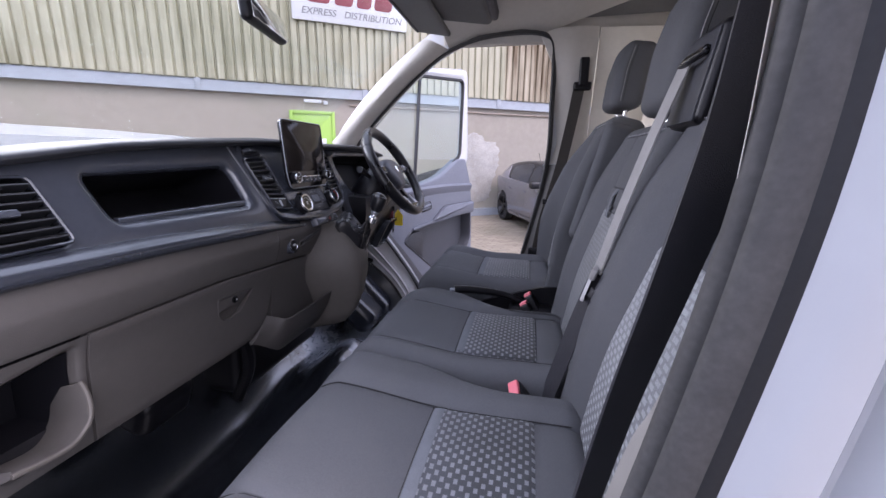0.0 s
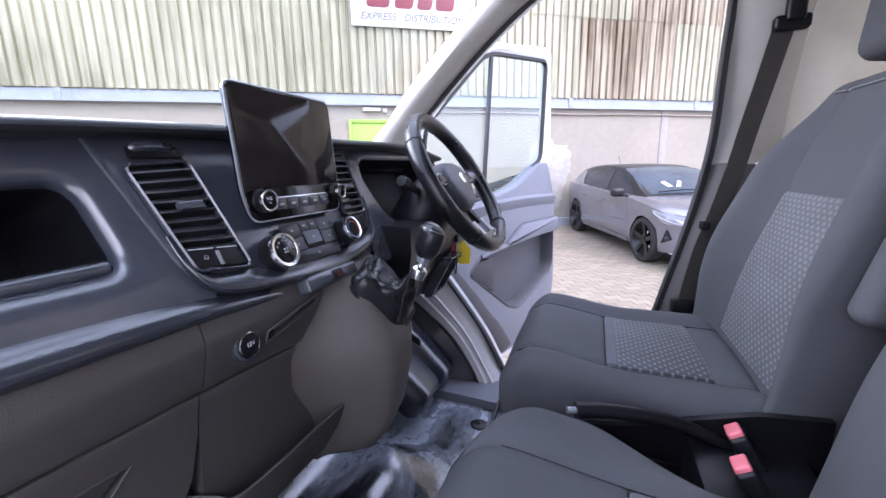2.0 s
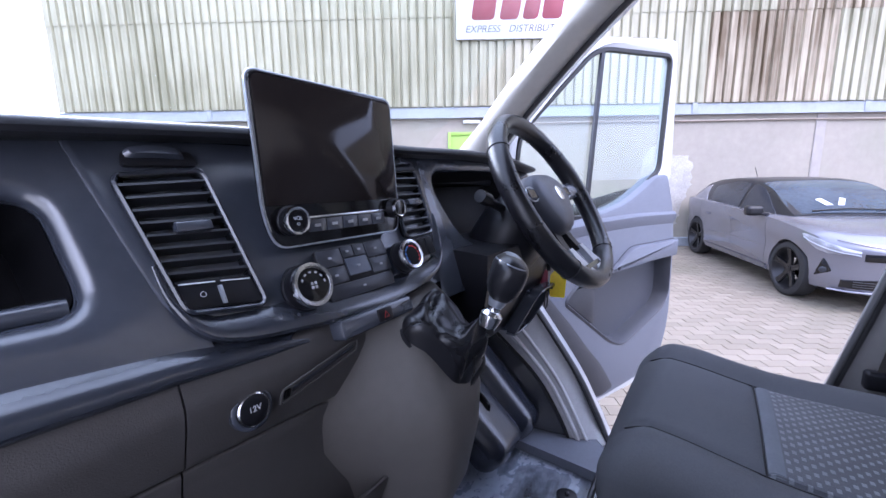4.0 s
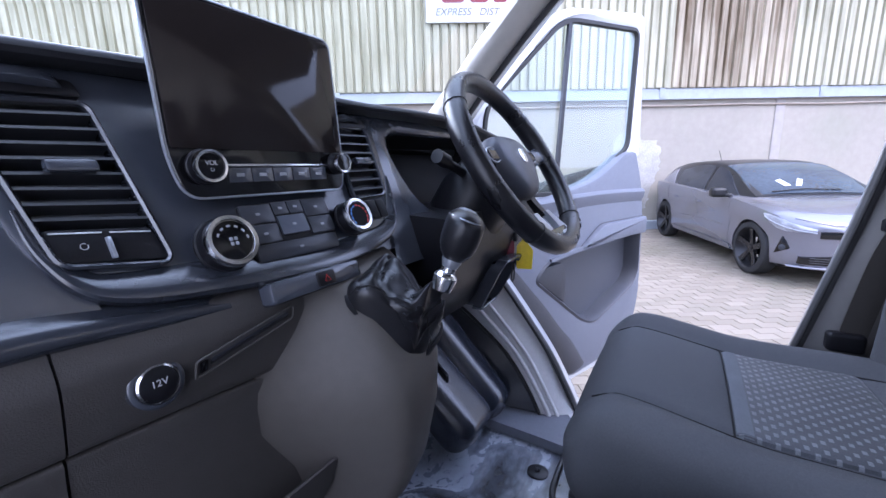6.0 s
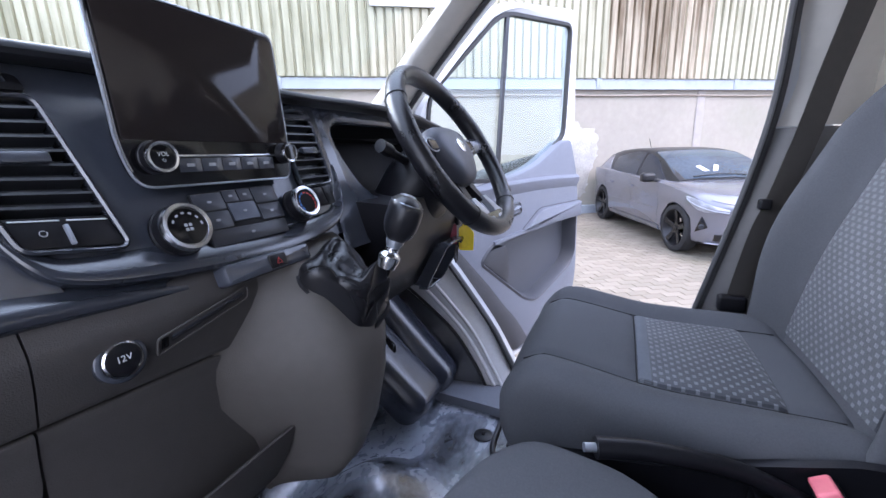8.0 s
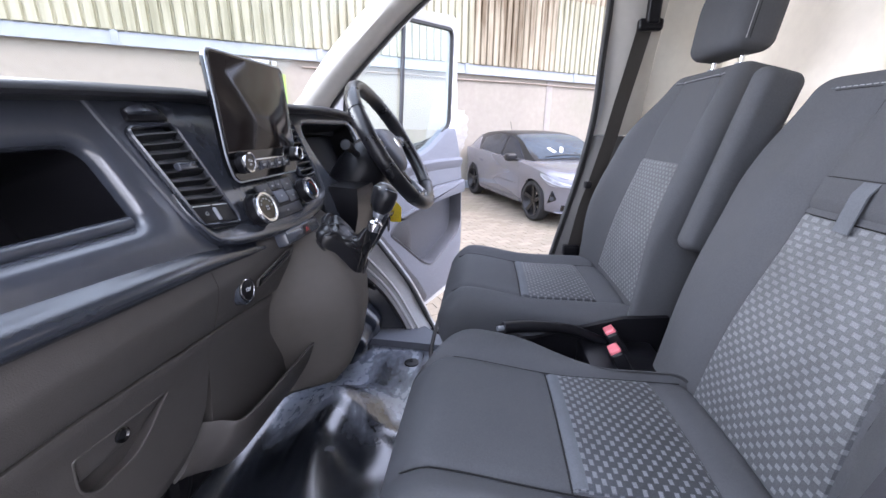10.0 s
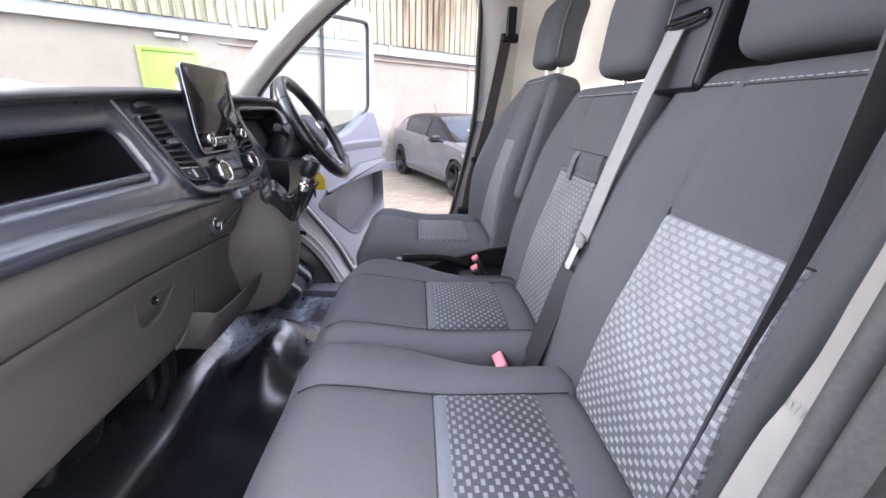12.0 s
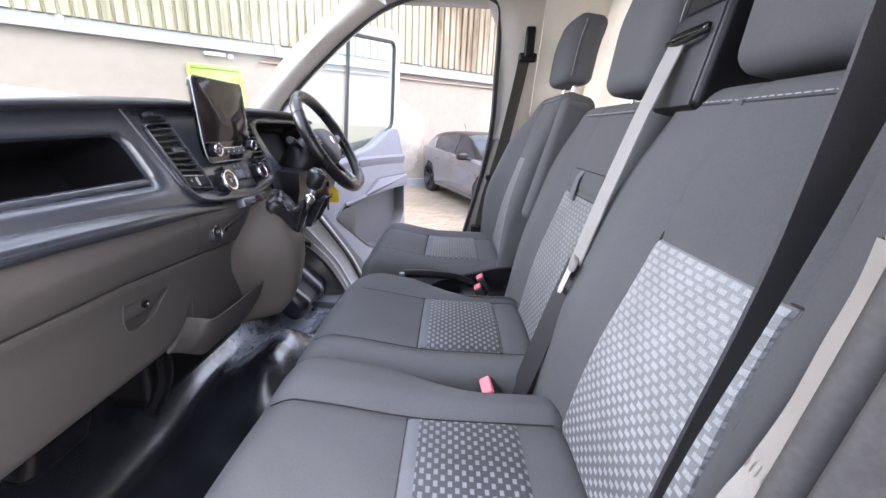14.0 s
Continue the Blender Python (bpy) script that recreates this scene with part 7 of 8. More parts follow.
    part("waist_ledge", loft([[FDo(p[0], p[1] + 0.012, 0.010), FDo(p[0], p[1] + 0.006, 0.026), FDo(p[0], p[1] - 0.006, 0.034), FDo(p[0], p[1] - 0.030, 0.030), FDo(p[0], p[1] - 0.060, 0.015)] for p in dense_edge(((0.30, 1.012), (0.5, 1.024), (0.65, 1.030), (0.836, 1.034), (1.05, 1.032), (1.205, 1.028)))]), M_DOORTRIM, trim)
    ka, kc = dense_edge(((0.15, 0.70), (0.24, 0.61), (0.34, 0.50), (0.44, 0.40), (0.53, 0.30), (0.62, 0.20))), dense_edge(((0.22, 0.79), (0.32, 0.69), (0.43, 0.58), (0.54, 0.46), (0.64, 0.36), (0.75, 0.22)))
    part("kick_band", loft([[FDo(p[0], p[1], 0.0), FDo(p[0], p[1], 0.018), FDo(p[0] * 0.8 + q[0] * 0.2, p[1] * 0.8 + q[1] * 0.2, 0.028), FDo(p[0] * 0.2 + q[0] * 0.8, p[1] * 0.2 + q[1] * 0.8, 0.028), FDo(q[0], q[1], 0.018), FDo(q[0], q[1], 0.0)] for p, q in zip(ka, kc)]), M_DOORTRIM2, trim)
    sp = rquad([(0.402, 0.690), (0.462, 0.738), (0.575, 0.742), (0.600, 0.69), (0.600, 0.552)], 0.02, 4, 4)
    part("speaker_grille", plate(sp, lambda a, b, h: FDo(a, b, h - 0.006), 0.006, 0.003, -0.04), M_DOORTRIM2, trim, "dark speaker grille")


# ---- the parked hatchback ----
CARM = Matrix.Translation((0.730, 8.160, -0.1035)) @ Matrix.Rotation(radians(-66.0), 4, "Z") @ Matrix.Rotation(radians(1.43), 4, "Y") @ Matrix.Diagonal((0.95, 0.95, 0.95, 1))
car = thing("hatchback_car", CARM.translation, "silver five-door hatchback with black roof and black wheels", "car")
M_CAR = mat("silver_paint", (0.205, 0.207, 0.240), 0.24, 0.55, var=0.03, scale=2, coat=0.5)
M_CARROOF = mat("black_roof_paint", (0.016, 0.016, 0.018), 0.30, var=0.05, coat=0.1, spec=0.3)
M_CARGLASS = mat("car_glass", (0.035, 0.038, 0.045), 0.05, var=0.3, scale=3, spec=0.3, rvar=0.02)
M_CARSCREEN = mat("car_windscreen", (0.05, 0.07, 0.095), 0.06, var=0.3, scale=2, spec=0.8, rvar=0.02)
M_TYRE = mat("tyre_rubber", (0.02, 0.02, 0.021), 0.8, var=0.2, scale=12)
M_RIM = mat("black_alloy", (0.014, 0.014, 0.016), 0.25, 0.3)
M_LAMP = mat("headlamp_glass", (0.30, 0.31, 0.34), 0.10, 0.2, var=0.6, scale=14, coat=0.8)
M_BARREL = mat("wheel_barrel", (0.014, 0.014, 0.016), 0.35, 0.3)
M_TAIL = mat("tail_lamp", (0.35, 0.02, 0.02), 0.15)


def cpart(name, bm, material, parent=None, label="", **k):
    return part(name, moved(bm, CARM), material, parent or car, label, **k)


# stations along the car: x, half width, underside, shoulder and centre-line heights
BODY = [(-2.02, 0.40, 0.42, 0.74, 0.76), (-2.0, 0.58, 0.34, 0.86, 0.90), (-1.95, 0.70, 0.29, 0.94, 0.97), (-1.84, 0.80, 0.24, 0.975, 1.00), (-1.6, 0.855, 0.20, 0.985, 1.01), (-1.27, 0.878, 0.19, 0.985, 1.01), (-0.9, 0.882, 0.18, 0.972, 1.0),
        (-0.4, 0.882, 0.18, 0.948, 0.98), (0.1, 0.880, 0.18, 0.925, 0.965), (0.6, 0.880, 0.18, 0.902, 0.965), (0.95, 0.880, 0.18, 0.888, 0.955), (1.27, 0.880, 0.18, 0.852, 0.925), (1.45, 0.872, 0.18, 0.825, 0.900), (1.60, 0.845, 0.19, 0.792, 0.872),
        (1.70, 0.812, 0.195, 0.768, 0.845), (1.80, 0.757, 0.20, 0.738, 0.812), (1.88, 0.682, 0.20, 0.712, 0.775), (1.94, 0.585, 0.205, 0.69, 0.738), (1.99, 0.42, 0.22, 0.655, 0.685), (2.02, 0.22, 0.26, 0.60, 0.615)]
PLAN = [(b[0], b[1]) for b in BODY]


def plan_w(x):
    """Half width of the car's body at a station."""
    return float(np.interp(x, [p[0] for p in PLAN], [p[1] for p in PLAN]))


def plan_x(y):
    """How far forward the nose reaches at a distance from the centre line."""
    tip = [p for p in PLAN if p[0] >= 1.27][::-1]
    return float(np.interp(abs(y), [0.0] + [p[1] for p in tip], [2.03] + [p[0] for p in tip]))


def spread(rows, n=4):
    """More stations between the given ones, on smooth curves."""
    out = []
    for i in range(len(rows) - 1):
        p0, p1, p2, p3 = rows[max(i - 1, 0)], rows[i], rows[i + 1], rows[min(i + 2, len(rows) - 1)]
        for j in range(n):
            t = j / n
            out.append(tuple(0.5 * (2 * b + (c - a) * t + (2 * a - 5 * b + 4 * c - d) * t * t + (3 * b - a - 3 * c + d) * t ** 3) for a, b, c, d in zip(p0, p1, p2, p3)))
    return out + [tuple(rows[-1])]


BODY = spread(BODY)


def body_ring(x, w, zb, zs, zt):
    half = [(0.0, zb), (w * 0.80, zb), (w * 0.93, zb + 0.03), (w * 0.97, zb + 0.12), (w * 0.975, zb + (zs - zb) * 0.40), (w * 0.962, zb + (zs - zb) * 0.55), (w * 0.992, zb + (zs - zb) * 0.72), (w, zb + (zs - zb) * 0.86),
            (w * 0.985, zs), (w * 0.93, zs + (zt - zs) * 0.45), (w * 0.80, zs + (zt - zs) * 0.78), (w * 0.45, zt - 0.004), (0.0, zt)]
    full = half + [(-a, b) for a, b in half[-2:0:-1]]
    return [Vector((x, a, b)) for a, b in full]


body = cpart("body", loft([body_ring(*b) for b in BODY]), M_CAR, angle=70)
for x in (-1.269, 1.269):
    for s in (-1, 1):
        cy = lathe([(0.342, -0.2), (0.342, 0.2)], 36)
        cut(body, moved(cy, CARM @ Matrix.Translation((x, s * 0.80, 0.335)) @ Matrix.Rotation(radians(90), 4, "X")))
# glasshouse
GH = [(1.06, 0.74, 0.715, 0.90, 0.945), (0.95, 0.775, 0.712, 0.90, 0.995), (0.80, 0.790, 0.695, 0.895, 1.065), (0.62, 0.80, 0.670, 0.90, 1.150), (0.44, 0.80, 0.64, 0.905, 1.228), (0.26, 0.805, 0.625, 0.912, 1.292), (0.06, 0.81, 0.612, 0.92, 1.335),
      (-0.20, 0.815, 0.605, 0.93, 1.358), (-0.50, 0.815, 0.60, 0.945, 1.366), (-0.85, 0.815, 0.60, 0.962, 1.355), (-1.15, 0.81, 0.60, 0.975, 1.328), (-1.42, 0.79, 0.61, 0.985, 1.272), (-1.62, 0.76, 0.64, 0.99, 1.17), (-1.80, 0.72, 0.68, 0.98, 1.02)]


def gh_at(x):
    for a, b in zip(GH, GH[1:]):
        if b[0] <= x <= a[0]:
            t = (a[0] - x) / (a[0] - b[0])
            return [p + (q - p) * t for p, q in zip(a, b)]
    return list(GH[0] if x > GH[0][0] else GH[-1])


def gh_ring(x):
    _, wb, wt, z0, z1 = gh_at(x)
    half = [(wb, z0 - 0.06), (wb, z0)] + [(wb + (wt - wb) * (v ** 1.25), z0 + (z1 - z0) * v * 0.93) for v in (0.3, 0.6, 0.85, 1.0)] + [(wt * 0.93, z1 - (z1 - z0) * 0.02), (wt * 0.6, z1 + 0.006), (0.0, z1 + 0.012)]
    return [Vector((x, a, b)) for a, b in half + [(-a, b) for a, b in half[-2::-1]]]


xs = [1.06, 0.98, 0.9, 0.8, 0.7, 0.6, 0.5, 0.4, 0.3, 0.18, 0.05, -0.05, -0.2, -0.4, -0.6, -0.8, -1.0, -1.15, -1.3, -1.42, -1.5, -1.6, -1.7, -1.80]
cabin = cpart("roof", loft([gh_ring(x) for x in xs]), M_CARROOF, label="gloss black roof")


def GS(side):
    def F(x, v, h):
        _, wb, wt, z0, z1 = gh_at(x)
        return Vector((x, side * (wb + (wt - wb) * max(v, 0) ** 1.25 + h), z0 + (z1 - z0) * v * 0.93))
    return F


def grid_panel(F, edge_a, edge_b, n=8, m=8, h=0.006, t=0.012):
    """A curved panel between two edge polylines in (x, v)."""
    A, B = smooth_path([Vector((*p, 0)) for p in edge_a], 5), smooth_path([Vector((*p, 0)) for p in edge_b], 5)
    rings = []
    for i in range(n + 1):
        a, b = A[round(i * (len(A) - 1) / n)], B[round(i * (len(B) - 1) / n)]
        row = [a.lerp(b, j / m) for j in range(m + 1)]
        rings.append([F(p.x, p.y, h) for p in row] + [F(p.x, p.y, h - t) for p in row[::-1]])
    return loft(rings)


for s in (-1, 1):
    F = GS(s)
    # silver frame sheet from the belt up the C pillar
    cpart("pillar_panel", grid_panel(F, [(-1.05, 0.02), (-1.2, 0.5), (-1.28, 0.86)], [(-1.74, 0.02), (-1.60, 0.45), (-1.46, 0.80)], 6, 6, 0.004), M_CAR, cabin)
    cpart("front_door_glass", grid_panel(F, [(0.86, 0.05), (0.44, 0.05), (0.05, 0.05)], [(0.74, 0.44), (0.36, 0.88), (-0.02, 0.93)]), M_CARGLASS, cabin)
    cpart("rear_door_glass", grid_panel(F, [(-0.03, 0.05), (-0.45, 0.05), (-0.95, 0.09)], [(-0.09, 0.93), (-0.50, 0.92), (-1.02, 0.70)]), M_CARGLASS, cabin)
    # shut lines, sill, handles
    def BS(x, z, h, s=s):
        for a, b in zip(BODY, BODY[1:]):
            if a[0] <= x <= b[0]:
                t = (x - a[0]) / (b[0] - a[0])
                p = [u + (v - u) * t for u, v in zip(a, b)]
                r = [q for q in body_ring(*p)[2:10]]
                for c, d in zip(r, r[1:]):
                    if c.z <= z <= d.z:
                        k = (z - c.z) / max(1e-6, d.z - c.z)
                        return Vector((x, s * (c.y + (d.y - c.y) * k + h), z))
                return Vector((x, s * (r[-1].y + h), z))
    for x0, x1 in ((0.82, 0.80), (-0.06, -0.07)):
        cpart("shut_line", tube([BS(x0 + (x1 - x0) * i / 10, 0.27 + 0.66 * i / 10, 0.0) for i in range(11)], 0.0020, 6), M_BLACK, body)
    cpart("shut_line", tube([BS(-1.10 + 0.12 * math.sin(math.pi * i / 10) * 0 + 0.20 * smoothstep(0.5, 0, i / 10), 0.27 + 0.68 * i / 10, 0.0) for i in range(11)], 0.0020, 6), M_BLACK, body)
    cpart("sill_trim", loft([[BS(x, 0.23, 0.0), BS(x, 0.29, 0.012), BS(x, 0.22, 0.02), BS(x, 0.20, -0.02)] for x in (-0.86, -0.4, 0.1, 0.5, 0.86)]), M_CAR, body)
    for x in (-0.06, -0.84):
        cpart("door_handle", moved(soft_box((0.09, 0.016, 0.016), 0.012, (6, 2, 2)), Matrix.Translation(BS(x, 0.775, 0.012))), M_CAR, body)
    cpart("swage_line", tube([BS(-1.0 + 1.7 * i / 16, 0.50 + 0.03 * math.sin(i / 16 * 2), 0.002) for i in range(17)], 0.006, 6), M_CAR, body)
    mirr = cpart("door_mirror", moved(soft_box((0.07, 0.10, 0.065), 0.045, (4, 5, 4)), Matrix.Translation((0.70, s * 0.985, 0.965))), M_CARROOF, body, "black door mirror")
    cpart("mirror_arm", moved(soft_box((0.03, 0.07, 0.02), 0.012, (2, 4, 2)), Matrix.Translation((0.72, s * 0.88, 0.925))), M_CARROOF, mirr)
    # headlamp, fog recess, tail lamp
    def hl(a, b, h, s=s):
        # a: 0 at the grille, 1 at the wing; wraps round the corner
        x = 1.935 - 0.425 * a
        y = plan_w(x) - 0.004
        k = smoothstep(1.5, 1.95, x)
        return Vector((x + h * k, s * (y + h * (1 - 0.5 * k)), 0.655 + 0.125 * a + b))
    lamp = cpart("headlamp", loft([[hl(a, b0, 0.012), hl(a, (b0 + b1) / 2, 0.025), hl(a, b1, 0.010), hl(a, b1, -0.03), hl(a, b0, -0.03)] for a, b0, b1 in ((0.0, -0.022, 0.010), (0.2, -0.060, 0.016), (0.4, -0.088, 0.022), (0.6, -0.092, 0.026), (0.8, -0.062, 0.024), (1.0, -0.004, 0.012))]), M_LAMP, body, "slim clear headlamp")
    cpart("lamp_strip", tube([hl(a, -0.030 - 0.09 * a * (1 - a) + 0.02 * a, 0.026) for a in (0, 0.2, 0.4, 0.6, 0.8, 0.95)], 0.005, 6), M_SILVER, lamp)
    def fg(a, b, h, s=s):
        return Vector((a + h * 0.5, s * (plan_w(a) * 0.97 + h * 0.8), b))
    fog = cpart("fog_recess", plate(rquad([(1.655, 0.345), (1.805, 0.425), (1.725, 0.565)], 0.02), fg, 0.012, 0.006, -0.03), M_GLOSS, body, "black fog lamp recess")
    cpart("fog_lamp", moved(lathe([(0.034, 0), (0.034, 0.012), (0.024, 0.018), (0.001, 0.018)], 20), Matrix.Translation(fg(1.735, 0.43, 0.012)) @ Matrix.Rotation(radians(38 * s), 4, "Z") @ Matrix.Rotation(radians(90), 4, "Y")), M_CARGLASS, fog)
    cpart("tail_lamp", moved(soft_box((0.10, 0.06, 0.07), 0.04, (4, 3, 3)), Matrix.Translation((-1.86, s * 0.70, 0.90))), M_TAIL, body)

# windscreen, grille, number plate bar, badge, aerial, papers behind the screen
def FWs(x, y, h):
    _, wb, wt, z0, z1 = gh_at(x)
    r = gh_ring(x)
    top = z1 + 0.012 - 0.03 * (abs(y) / max(wt, 0.01)) ** 3
    return Vector((x + h * 0.7, y, top + h * 0.7))


cols = [-1 + 2 * j / 12 for j in range(13)]
rows = [1.03, 0.95, 0.85, 0.75, 0.65, 0.55, 0.45, 0.35, 0.25, 0.14]
cpart("windscreen", loft([[FWs(x, c * gh_at(x)[2] * 0.985, 0.008) for c in cols] + [FWs(x, c * gh_at(x)[2] * 0.985, -0.006) for c in cols[::-1]] for x in rows]), M_CARSCREEN, cabin)
for y0, a, w, l in ((-0.26, 25, 0.08, 0.17), (-0.07, -30, 0.06, 0.20)):
    pp = new("paper_sheet", finish("paper_sheet", moved(box((-l / 2, -w / 2, 0), (l / 2, w / 2, 0.002), 0), CARM @ Matrix.Translation(FWs(0.80, y0, 0.012)) @ Matrix.Rotation(radians(30), 4, "Y") @ Matrix.Rotation(radians(a), 4, "Z")), M_MARK, False))
    pp.parent = car
    pp.matrix_parent_inverse = car.matrix_world.inverted()
cpart("wiper", tube([FWs(0.99, -0.5, 0.02), FWs(0.95, -0.1, 0.022), FWs(0.97, 0.3, 0.02)], 0.008, 6), M_BLACK, cabin)
gy = [-0.56 + 0.07 * i for i in range(17)]
cpart("grille", loft([[Vector((plan_x(y) + a, y, z)) for a, z in ((-0.03, 0.660 - 0.02 * abs(y)), (0.012, 0.650 - 0.02 * abs(y)), (0.020, 0.60), (0.012, 0.565), (-0.05, 0.565))] for y in gy]), M_GLOSS, body, "black upper grille")
low_g = cpart("lower_grille", loft([[Vector((plan_x(y) + a, y, z)) for a, z in ((-0.05, 0.405 - 0.10 * abs(y) ** 2), (0.010, 0.395 - 0.10 * abs(y) ** 2), (0.014, 0.33), (0.004, 0.27), (-0.06, 0.27))] for y in [1.22 * v for v in gy]]), M_GLOSS, body)
for z in (0.295, 0.32, 0.345):
    cpart("grille_bar", tube([Vector((plan_x(y) + 0.016, y, z)) for y in [1.1 * v for v in gy]], 0.004, 6), M_STEEL, low_g)
cpart("bumper_crease", tube([Vector((plan_x(y) + 0.004, y, 0.235)) for y in [1.35 * v for v in gy]], 0.012, 6), M_CAR, body)
cpart("bonnet_edge", tube([Vector((plan_x(y) - 0.010, y, 0.685 + 0.10 * abs(y / 0.8) ** 2.5)) for y in [1.32 * v for v in gy]], 0.004, 6), M_BLACK, body)
for s in (-1, 1):
    cpart("bonnet_shut_line", tube([Vector((x, s * (plan_w(x) * 0.965), float(np.interp(x, [b[0] for b in BODY], [b[3] for b in BODY])) + 0.008)) for x in (0.98, 1.1, 1.2, 1.3, 1.4, 1.5)], 0.004, 6), M_BLACK, body)
cpart("number_plate", box((2.035, -0.26, 0.45), (2.045, 0.26, 0.54), 0.003), M_MARK, body)
cpart("badge", moved(lathe([(0.045, 0), (0.045, 0.01), (0.035, 0.014), (0.001, 0.014)], 24), Matrix.Translation((2.048, 0, 0.61)) @ Matrix.Rotation(radians(90), 4, "Y")), M_SILVER, body)
cpart("aerial", tube([(-1.20, 0.0, 1.33), (-1.24, 0.0, 1.41), (-1.31, 0.0, 1.52)], 0.006, 6), M_BLACK, cabin)
cpart("underbody", box((-1.7, -0.72, 0.17), (1.62, 0.72, 0.40), 0.03), M_BLACK, body)
for x in (-1.269, 1.269):
    for s in (-1, 1):
        wm = Matrix.Translation((x, s * 0.762, 0.325)) @ Matrix.Rotation(radians(-90 * s), 4, "X")
        wh = cpart("wheel", moved(lathe([(0.235, -0.09), (0.29, -0.10), (0.318, -0.085), (0.325, -0.06), (0.325, 0.06), (0.318, 0.085), (0.29, 0.10), (0.255, 0.096), (0.245, 0.085)], 40, (True, False)), wm), M_TYRE, body, "black tyre and alloy wheel")
        cpart("rim", moved(lathe([(0.247, 0.09), (0.252, 0.097), (0.240, 0.085), (0.228, 0.02), (0.18, -0.02), (0.001, -0.02)], 40, (False, True)), wm), M_BARREL, wh)
        for i in range(5):
            a = 2 * math.pi * i / 5 + 0.3
            cpart("spoke", moved(loft([[Vector((r, w, h)), Vector((r, -w, h)), Vector((r, -w, h - 0.03)), Vector((r, w, h - 0.03))] for r, w, h in ((0.03, 0.034, 0.055), (0.12, 0.028, 0.06), (0.238, 0.036, 0.086))]), wm @ Matrix.Rotation(a, 4, "Z")), M_RIM, wh)
            cpart("spoke_accent", moved(loft([[Vector((r, w + 0.004, h + 0.002)), Vector((r, w - 0.010, h + 0.002)), Vector((r, w - 0.010, h - 0.01)), Vector((r, w + 0.004, h - 0.01))] for r, w, h in ((0.08, 0.028, 0.058), (0.14, 0.027, 0.064), (0.225, 0.032, 0.084))]), wm @ Matrix.Rotation(a, 4, "Z")), M_BARREL, wh)
        cpart("brake_disc", moved(lathe([(0.13, -0.01), (0.13, 0.0), (0.06, 0.002), (0.001, 0.002)], 28), wm), M_CHROME, wh)
        cpart("hub_cap", moved(lathe([(0.035, 0.04), (0.035, 0.062), (0.001, 0.066)], 18), wm), M_RIM, wh)

# ---- paving blocks of the yard: those by the van's door singly, the rest joined ----
M_BLOCK = bpy.data.materials.new("paving_block")
M_BLOCK.use_nodes = True
nt = M_BLOCK.node_tree
b = nt.nodes["Principled BSDF"]
b.inputs["Roughness"].default_value = 0.9
oi, geo = nt.nodes.new("ShaderNodeObjectInfo"), nt.nodes.new("ShaderNodeNewGeometry")
ad = nt.nodes.new("ShaderNodeMath")
ad.operation = "ADD"
nt.links.new(oi.outputs["Random"], ad.inputs[0])
nt.links.new(geo.outputs["Random Per Island"], ad.inputs[1])
fr = nt.nodes.new("ShaderNodeMath")
fr.operation = "FRACT"
nt.links.new(ad.outputs[0], fr.inputs[0])
cr = nt.nodes.new("ShaderNodeValToRGB")
cr.color_ramp.elements[0].color, cr.color_ramp.elements[1].color = (0.200, 0.170, 0.128, 1), (0.256, 0.220, 0.170, 1)
nt.links.new(fr.outputs[0], cr.inputs[0])
no = nt.nodes.new("ShaderNodeTexNoise")
no.inputs["Scale"].default_value, no.inputs["Detail"].default_value = 0.9, 8
ge = nt.nodes.new("ShaderNodeTexCoord")
nt.links.new(geo.outputs["Position"], no.inputs["Vector"])
mr = nt.nodes.new("ShaderNodeMapRange")
mr.inputs["From Min"].default_value, mr.inputs["From Max"].default_value, mr.inputs["To Max"].default_value = 0.5, 0.75, 0.6
nt.links.new(no.outputs["Fac"], mr.inputs["Value"])
mx = nt.nodes.new("ShaderNodeMixRGB")
mx.inputs[2].default_value = (0.120, 0.116, 0.080, 1)
nt.links.new(mr.outputs[0], mx.inputs[0])
nt.links.new(cr.outputs[0], mx.inputs[1])
nt.links.new(mx.outputs[0], b.inputs["Base Color"])
n2 = nt.nodes.new("ShaderNodeTexNoise")
n2.inputs["Scale"].default_value = 120
nt.links.new(geo.outputs["Position"], n2.inputs["Vector"])
bp = nt.nodes.new("ShaderNodeBump")
bp.inputs["Strength"].default_value, bp.inputs["Distance"].default_value = 0.5, 0.004
nt.links.new(n2.outputs["Fac"], bp.inputs["Height"])
nt.links.new(bp.outputs[0], b.inputs["Normal"])

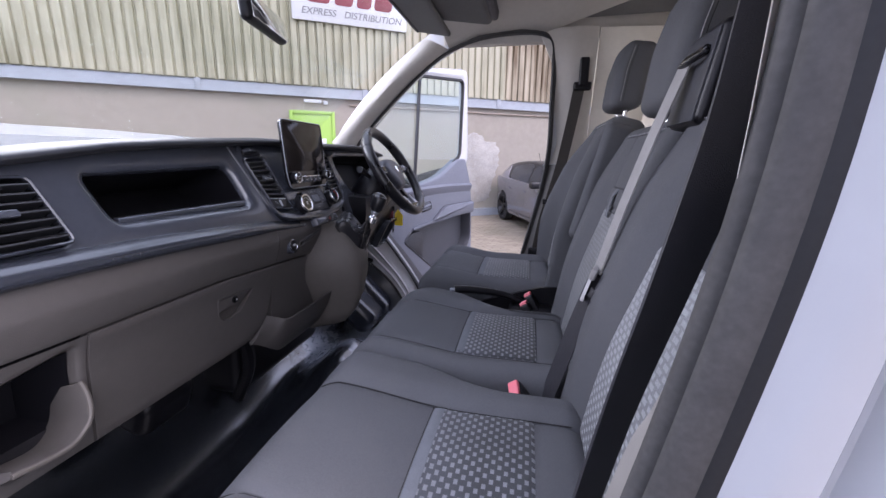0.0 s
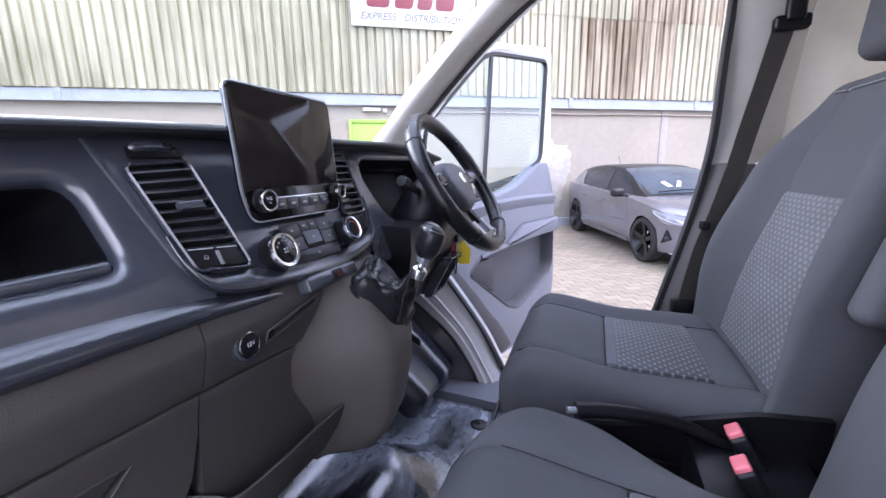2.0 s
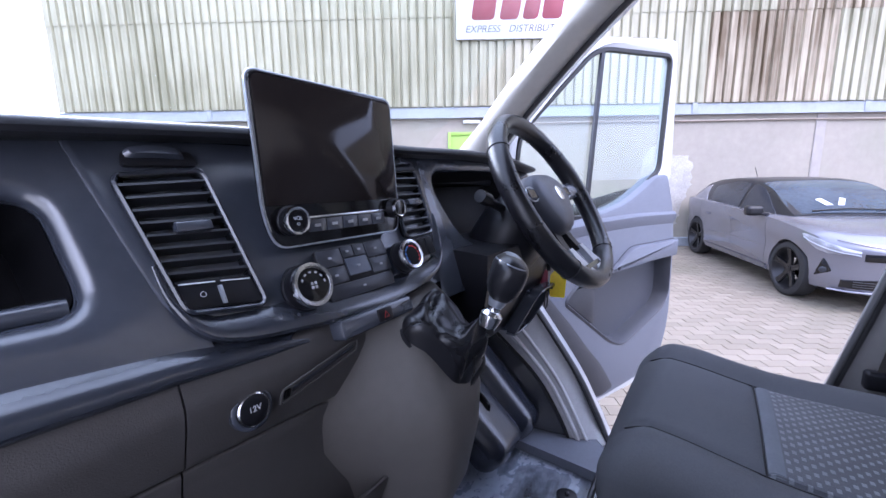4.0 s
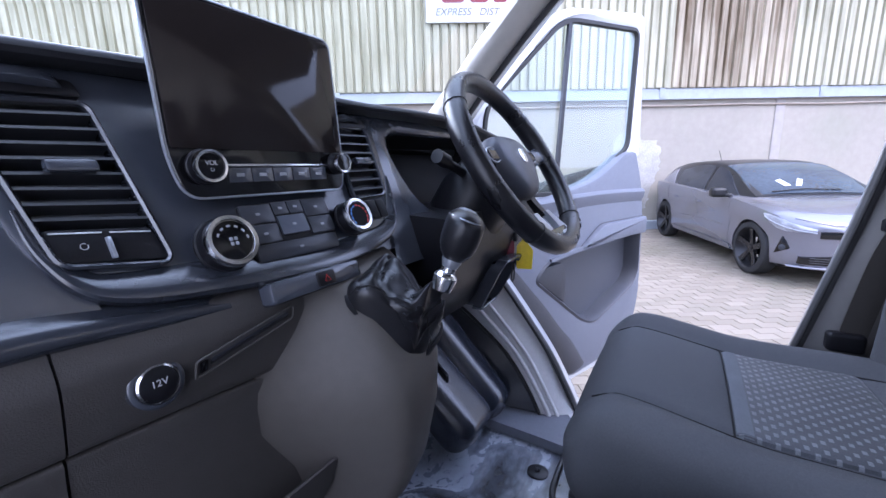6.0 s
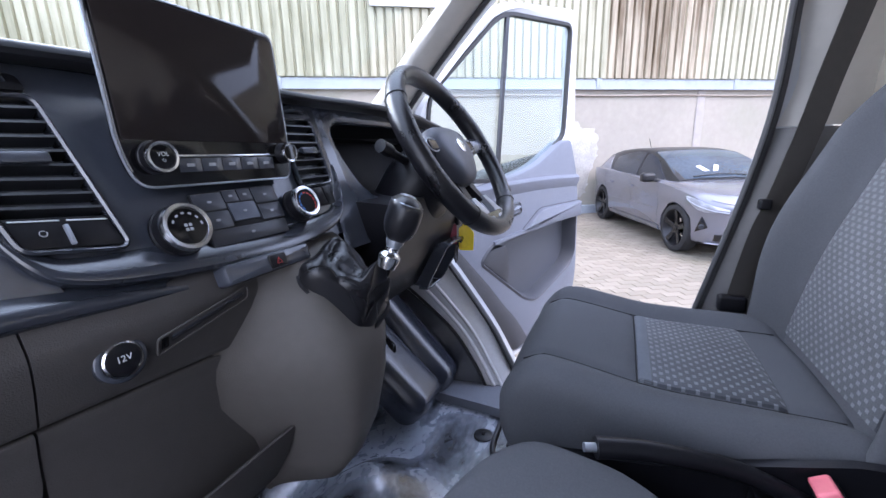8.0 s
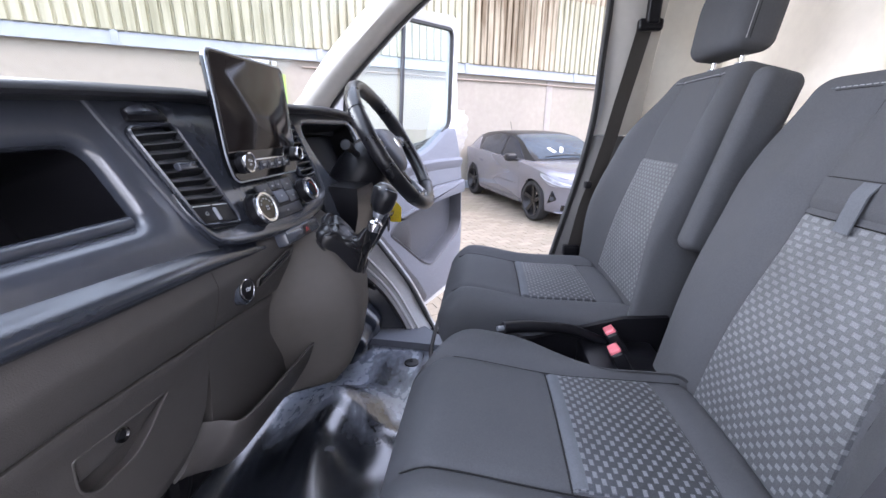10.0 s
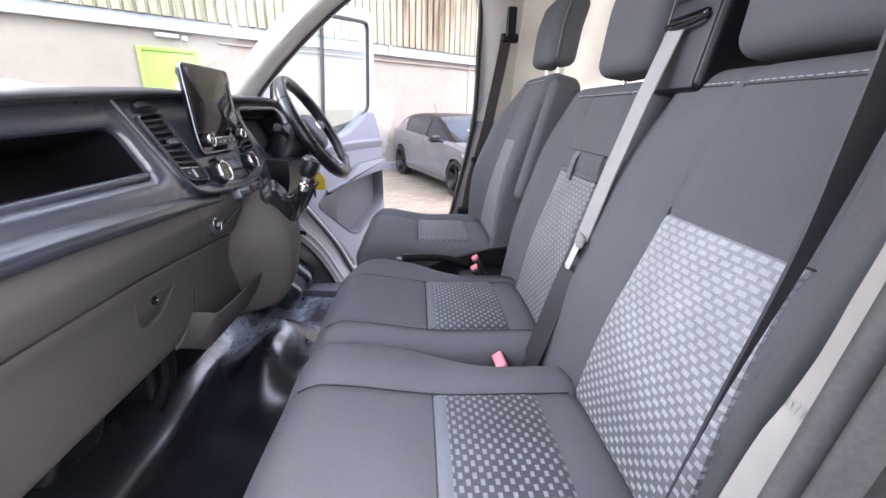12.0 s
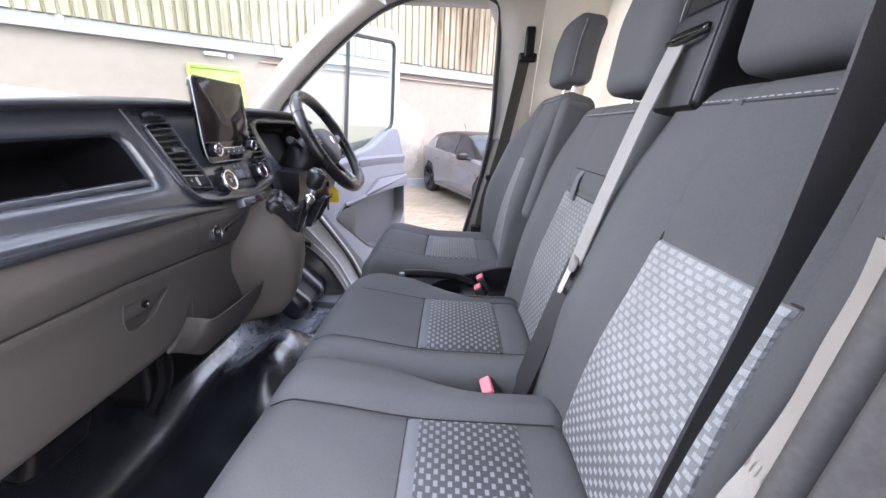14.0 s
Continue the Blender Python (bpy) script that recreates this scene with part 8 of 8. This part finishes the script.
BL, BW, JT = 0.2, 0.1, 0.0016
hx, hy, ch = BL / 2 - JT, BW / 2 - JT, 0.0025
base_v = [(-hx, -hy, -0.05), (hx, -hy, -0.05), (hx, hy, -0.05), (-hx, hy, -0.05), (-hx, -hy, -ch), (hx, -hy, -ch), (hx, hy, -ch), (-hx, hy, -ch),
          (-hx + ch, -hy + ch, 0), (hx - ch, -hy + ch, 0), (hx - ch, hy - ch, 0), (-hx + ch, hy - ch, 0)]
base_f = [(0, 1, 5, 4), (1, 2, 6, 5), (2, 3, 7, 6), (3, 0, 4, 7), (4, 5, 9, 8), (5, 6, 10, 9), (6, 7, 11, 10), (7, 4, 8, 11), (8, 9, 10, 11)]
block_me = bpy.data.meshes.new("paving_block")
block_me.from_pydata(base_v, [], base_f)
block_me.materials.append(M_BLOCK)
places = []
rng = random.Random(7)
ca, sa = math.cos(GA), math.sin(GA)
for r in range(-20, 190):
    for c in range(-75, 60):
        s_, d_ = (c + 0.5 * (r % 2)) * BL, -r * BW
        x, y = s_ * ca - d_ * sa * 1.0, 10.0 + s_ * sa + d_ * ca
        if x < -7 or x > 8 or y < -5 or (y - 10.1) > 0.64 * x - 0.06:
            continue
        places.append((y, x, rng.uniform(-0.0008, 0.0008), rng.uniform(-0.2, 0.2), rng.uniform(-0.2, 0.2)))
single = sorted(p for p in places if p[0] > 2.16 and -1.5 < p[1] < 0.9 + (p[0] - 2.0) * 0.50)[:300]
taken = set(single)
near, far = single, [p for p in places if p not in taken]


def block_m(p):
    y, x, dz, ra, rb = p
    slope = math.degrees(math.atan2(ground_z(x, y + 0.05) - ground_z(x, y - 0.05), 0.1))
    return pose(x, y, ground_z(x, y) + dz, slope + ra, rb, math.degrees(GA))


for p in near:
    ob = new("paving_block", block_me)
    ob.matrix_basis = block_m(p)
    ob.parent = ground
verts, faces = [], []
for p in far:
    m = block_m(p)
    o = len(verts)
    verts += [m @ Vector(v) for v in base_v]
    faces += [tuple(o + i for i in f) for f in base_f]
me = bpy.data.meshes.new("paving")
me.from_pydata(verts, [], faces)
me.materials.append(M_BLOCK)
pv = new("paving_blocks", me)
pv.parent = ground
tagged(pv, "weathered beige concrete paving blocks", kind="stuff")
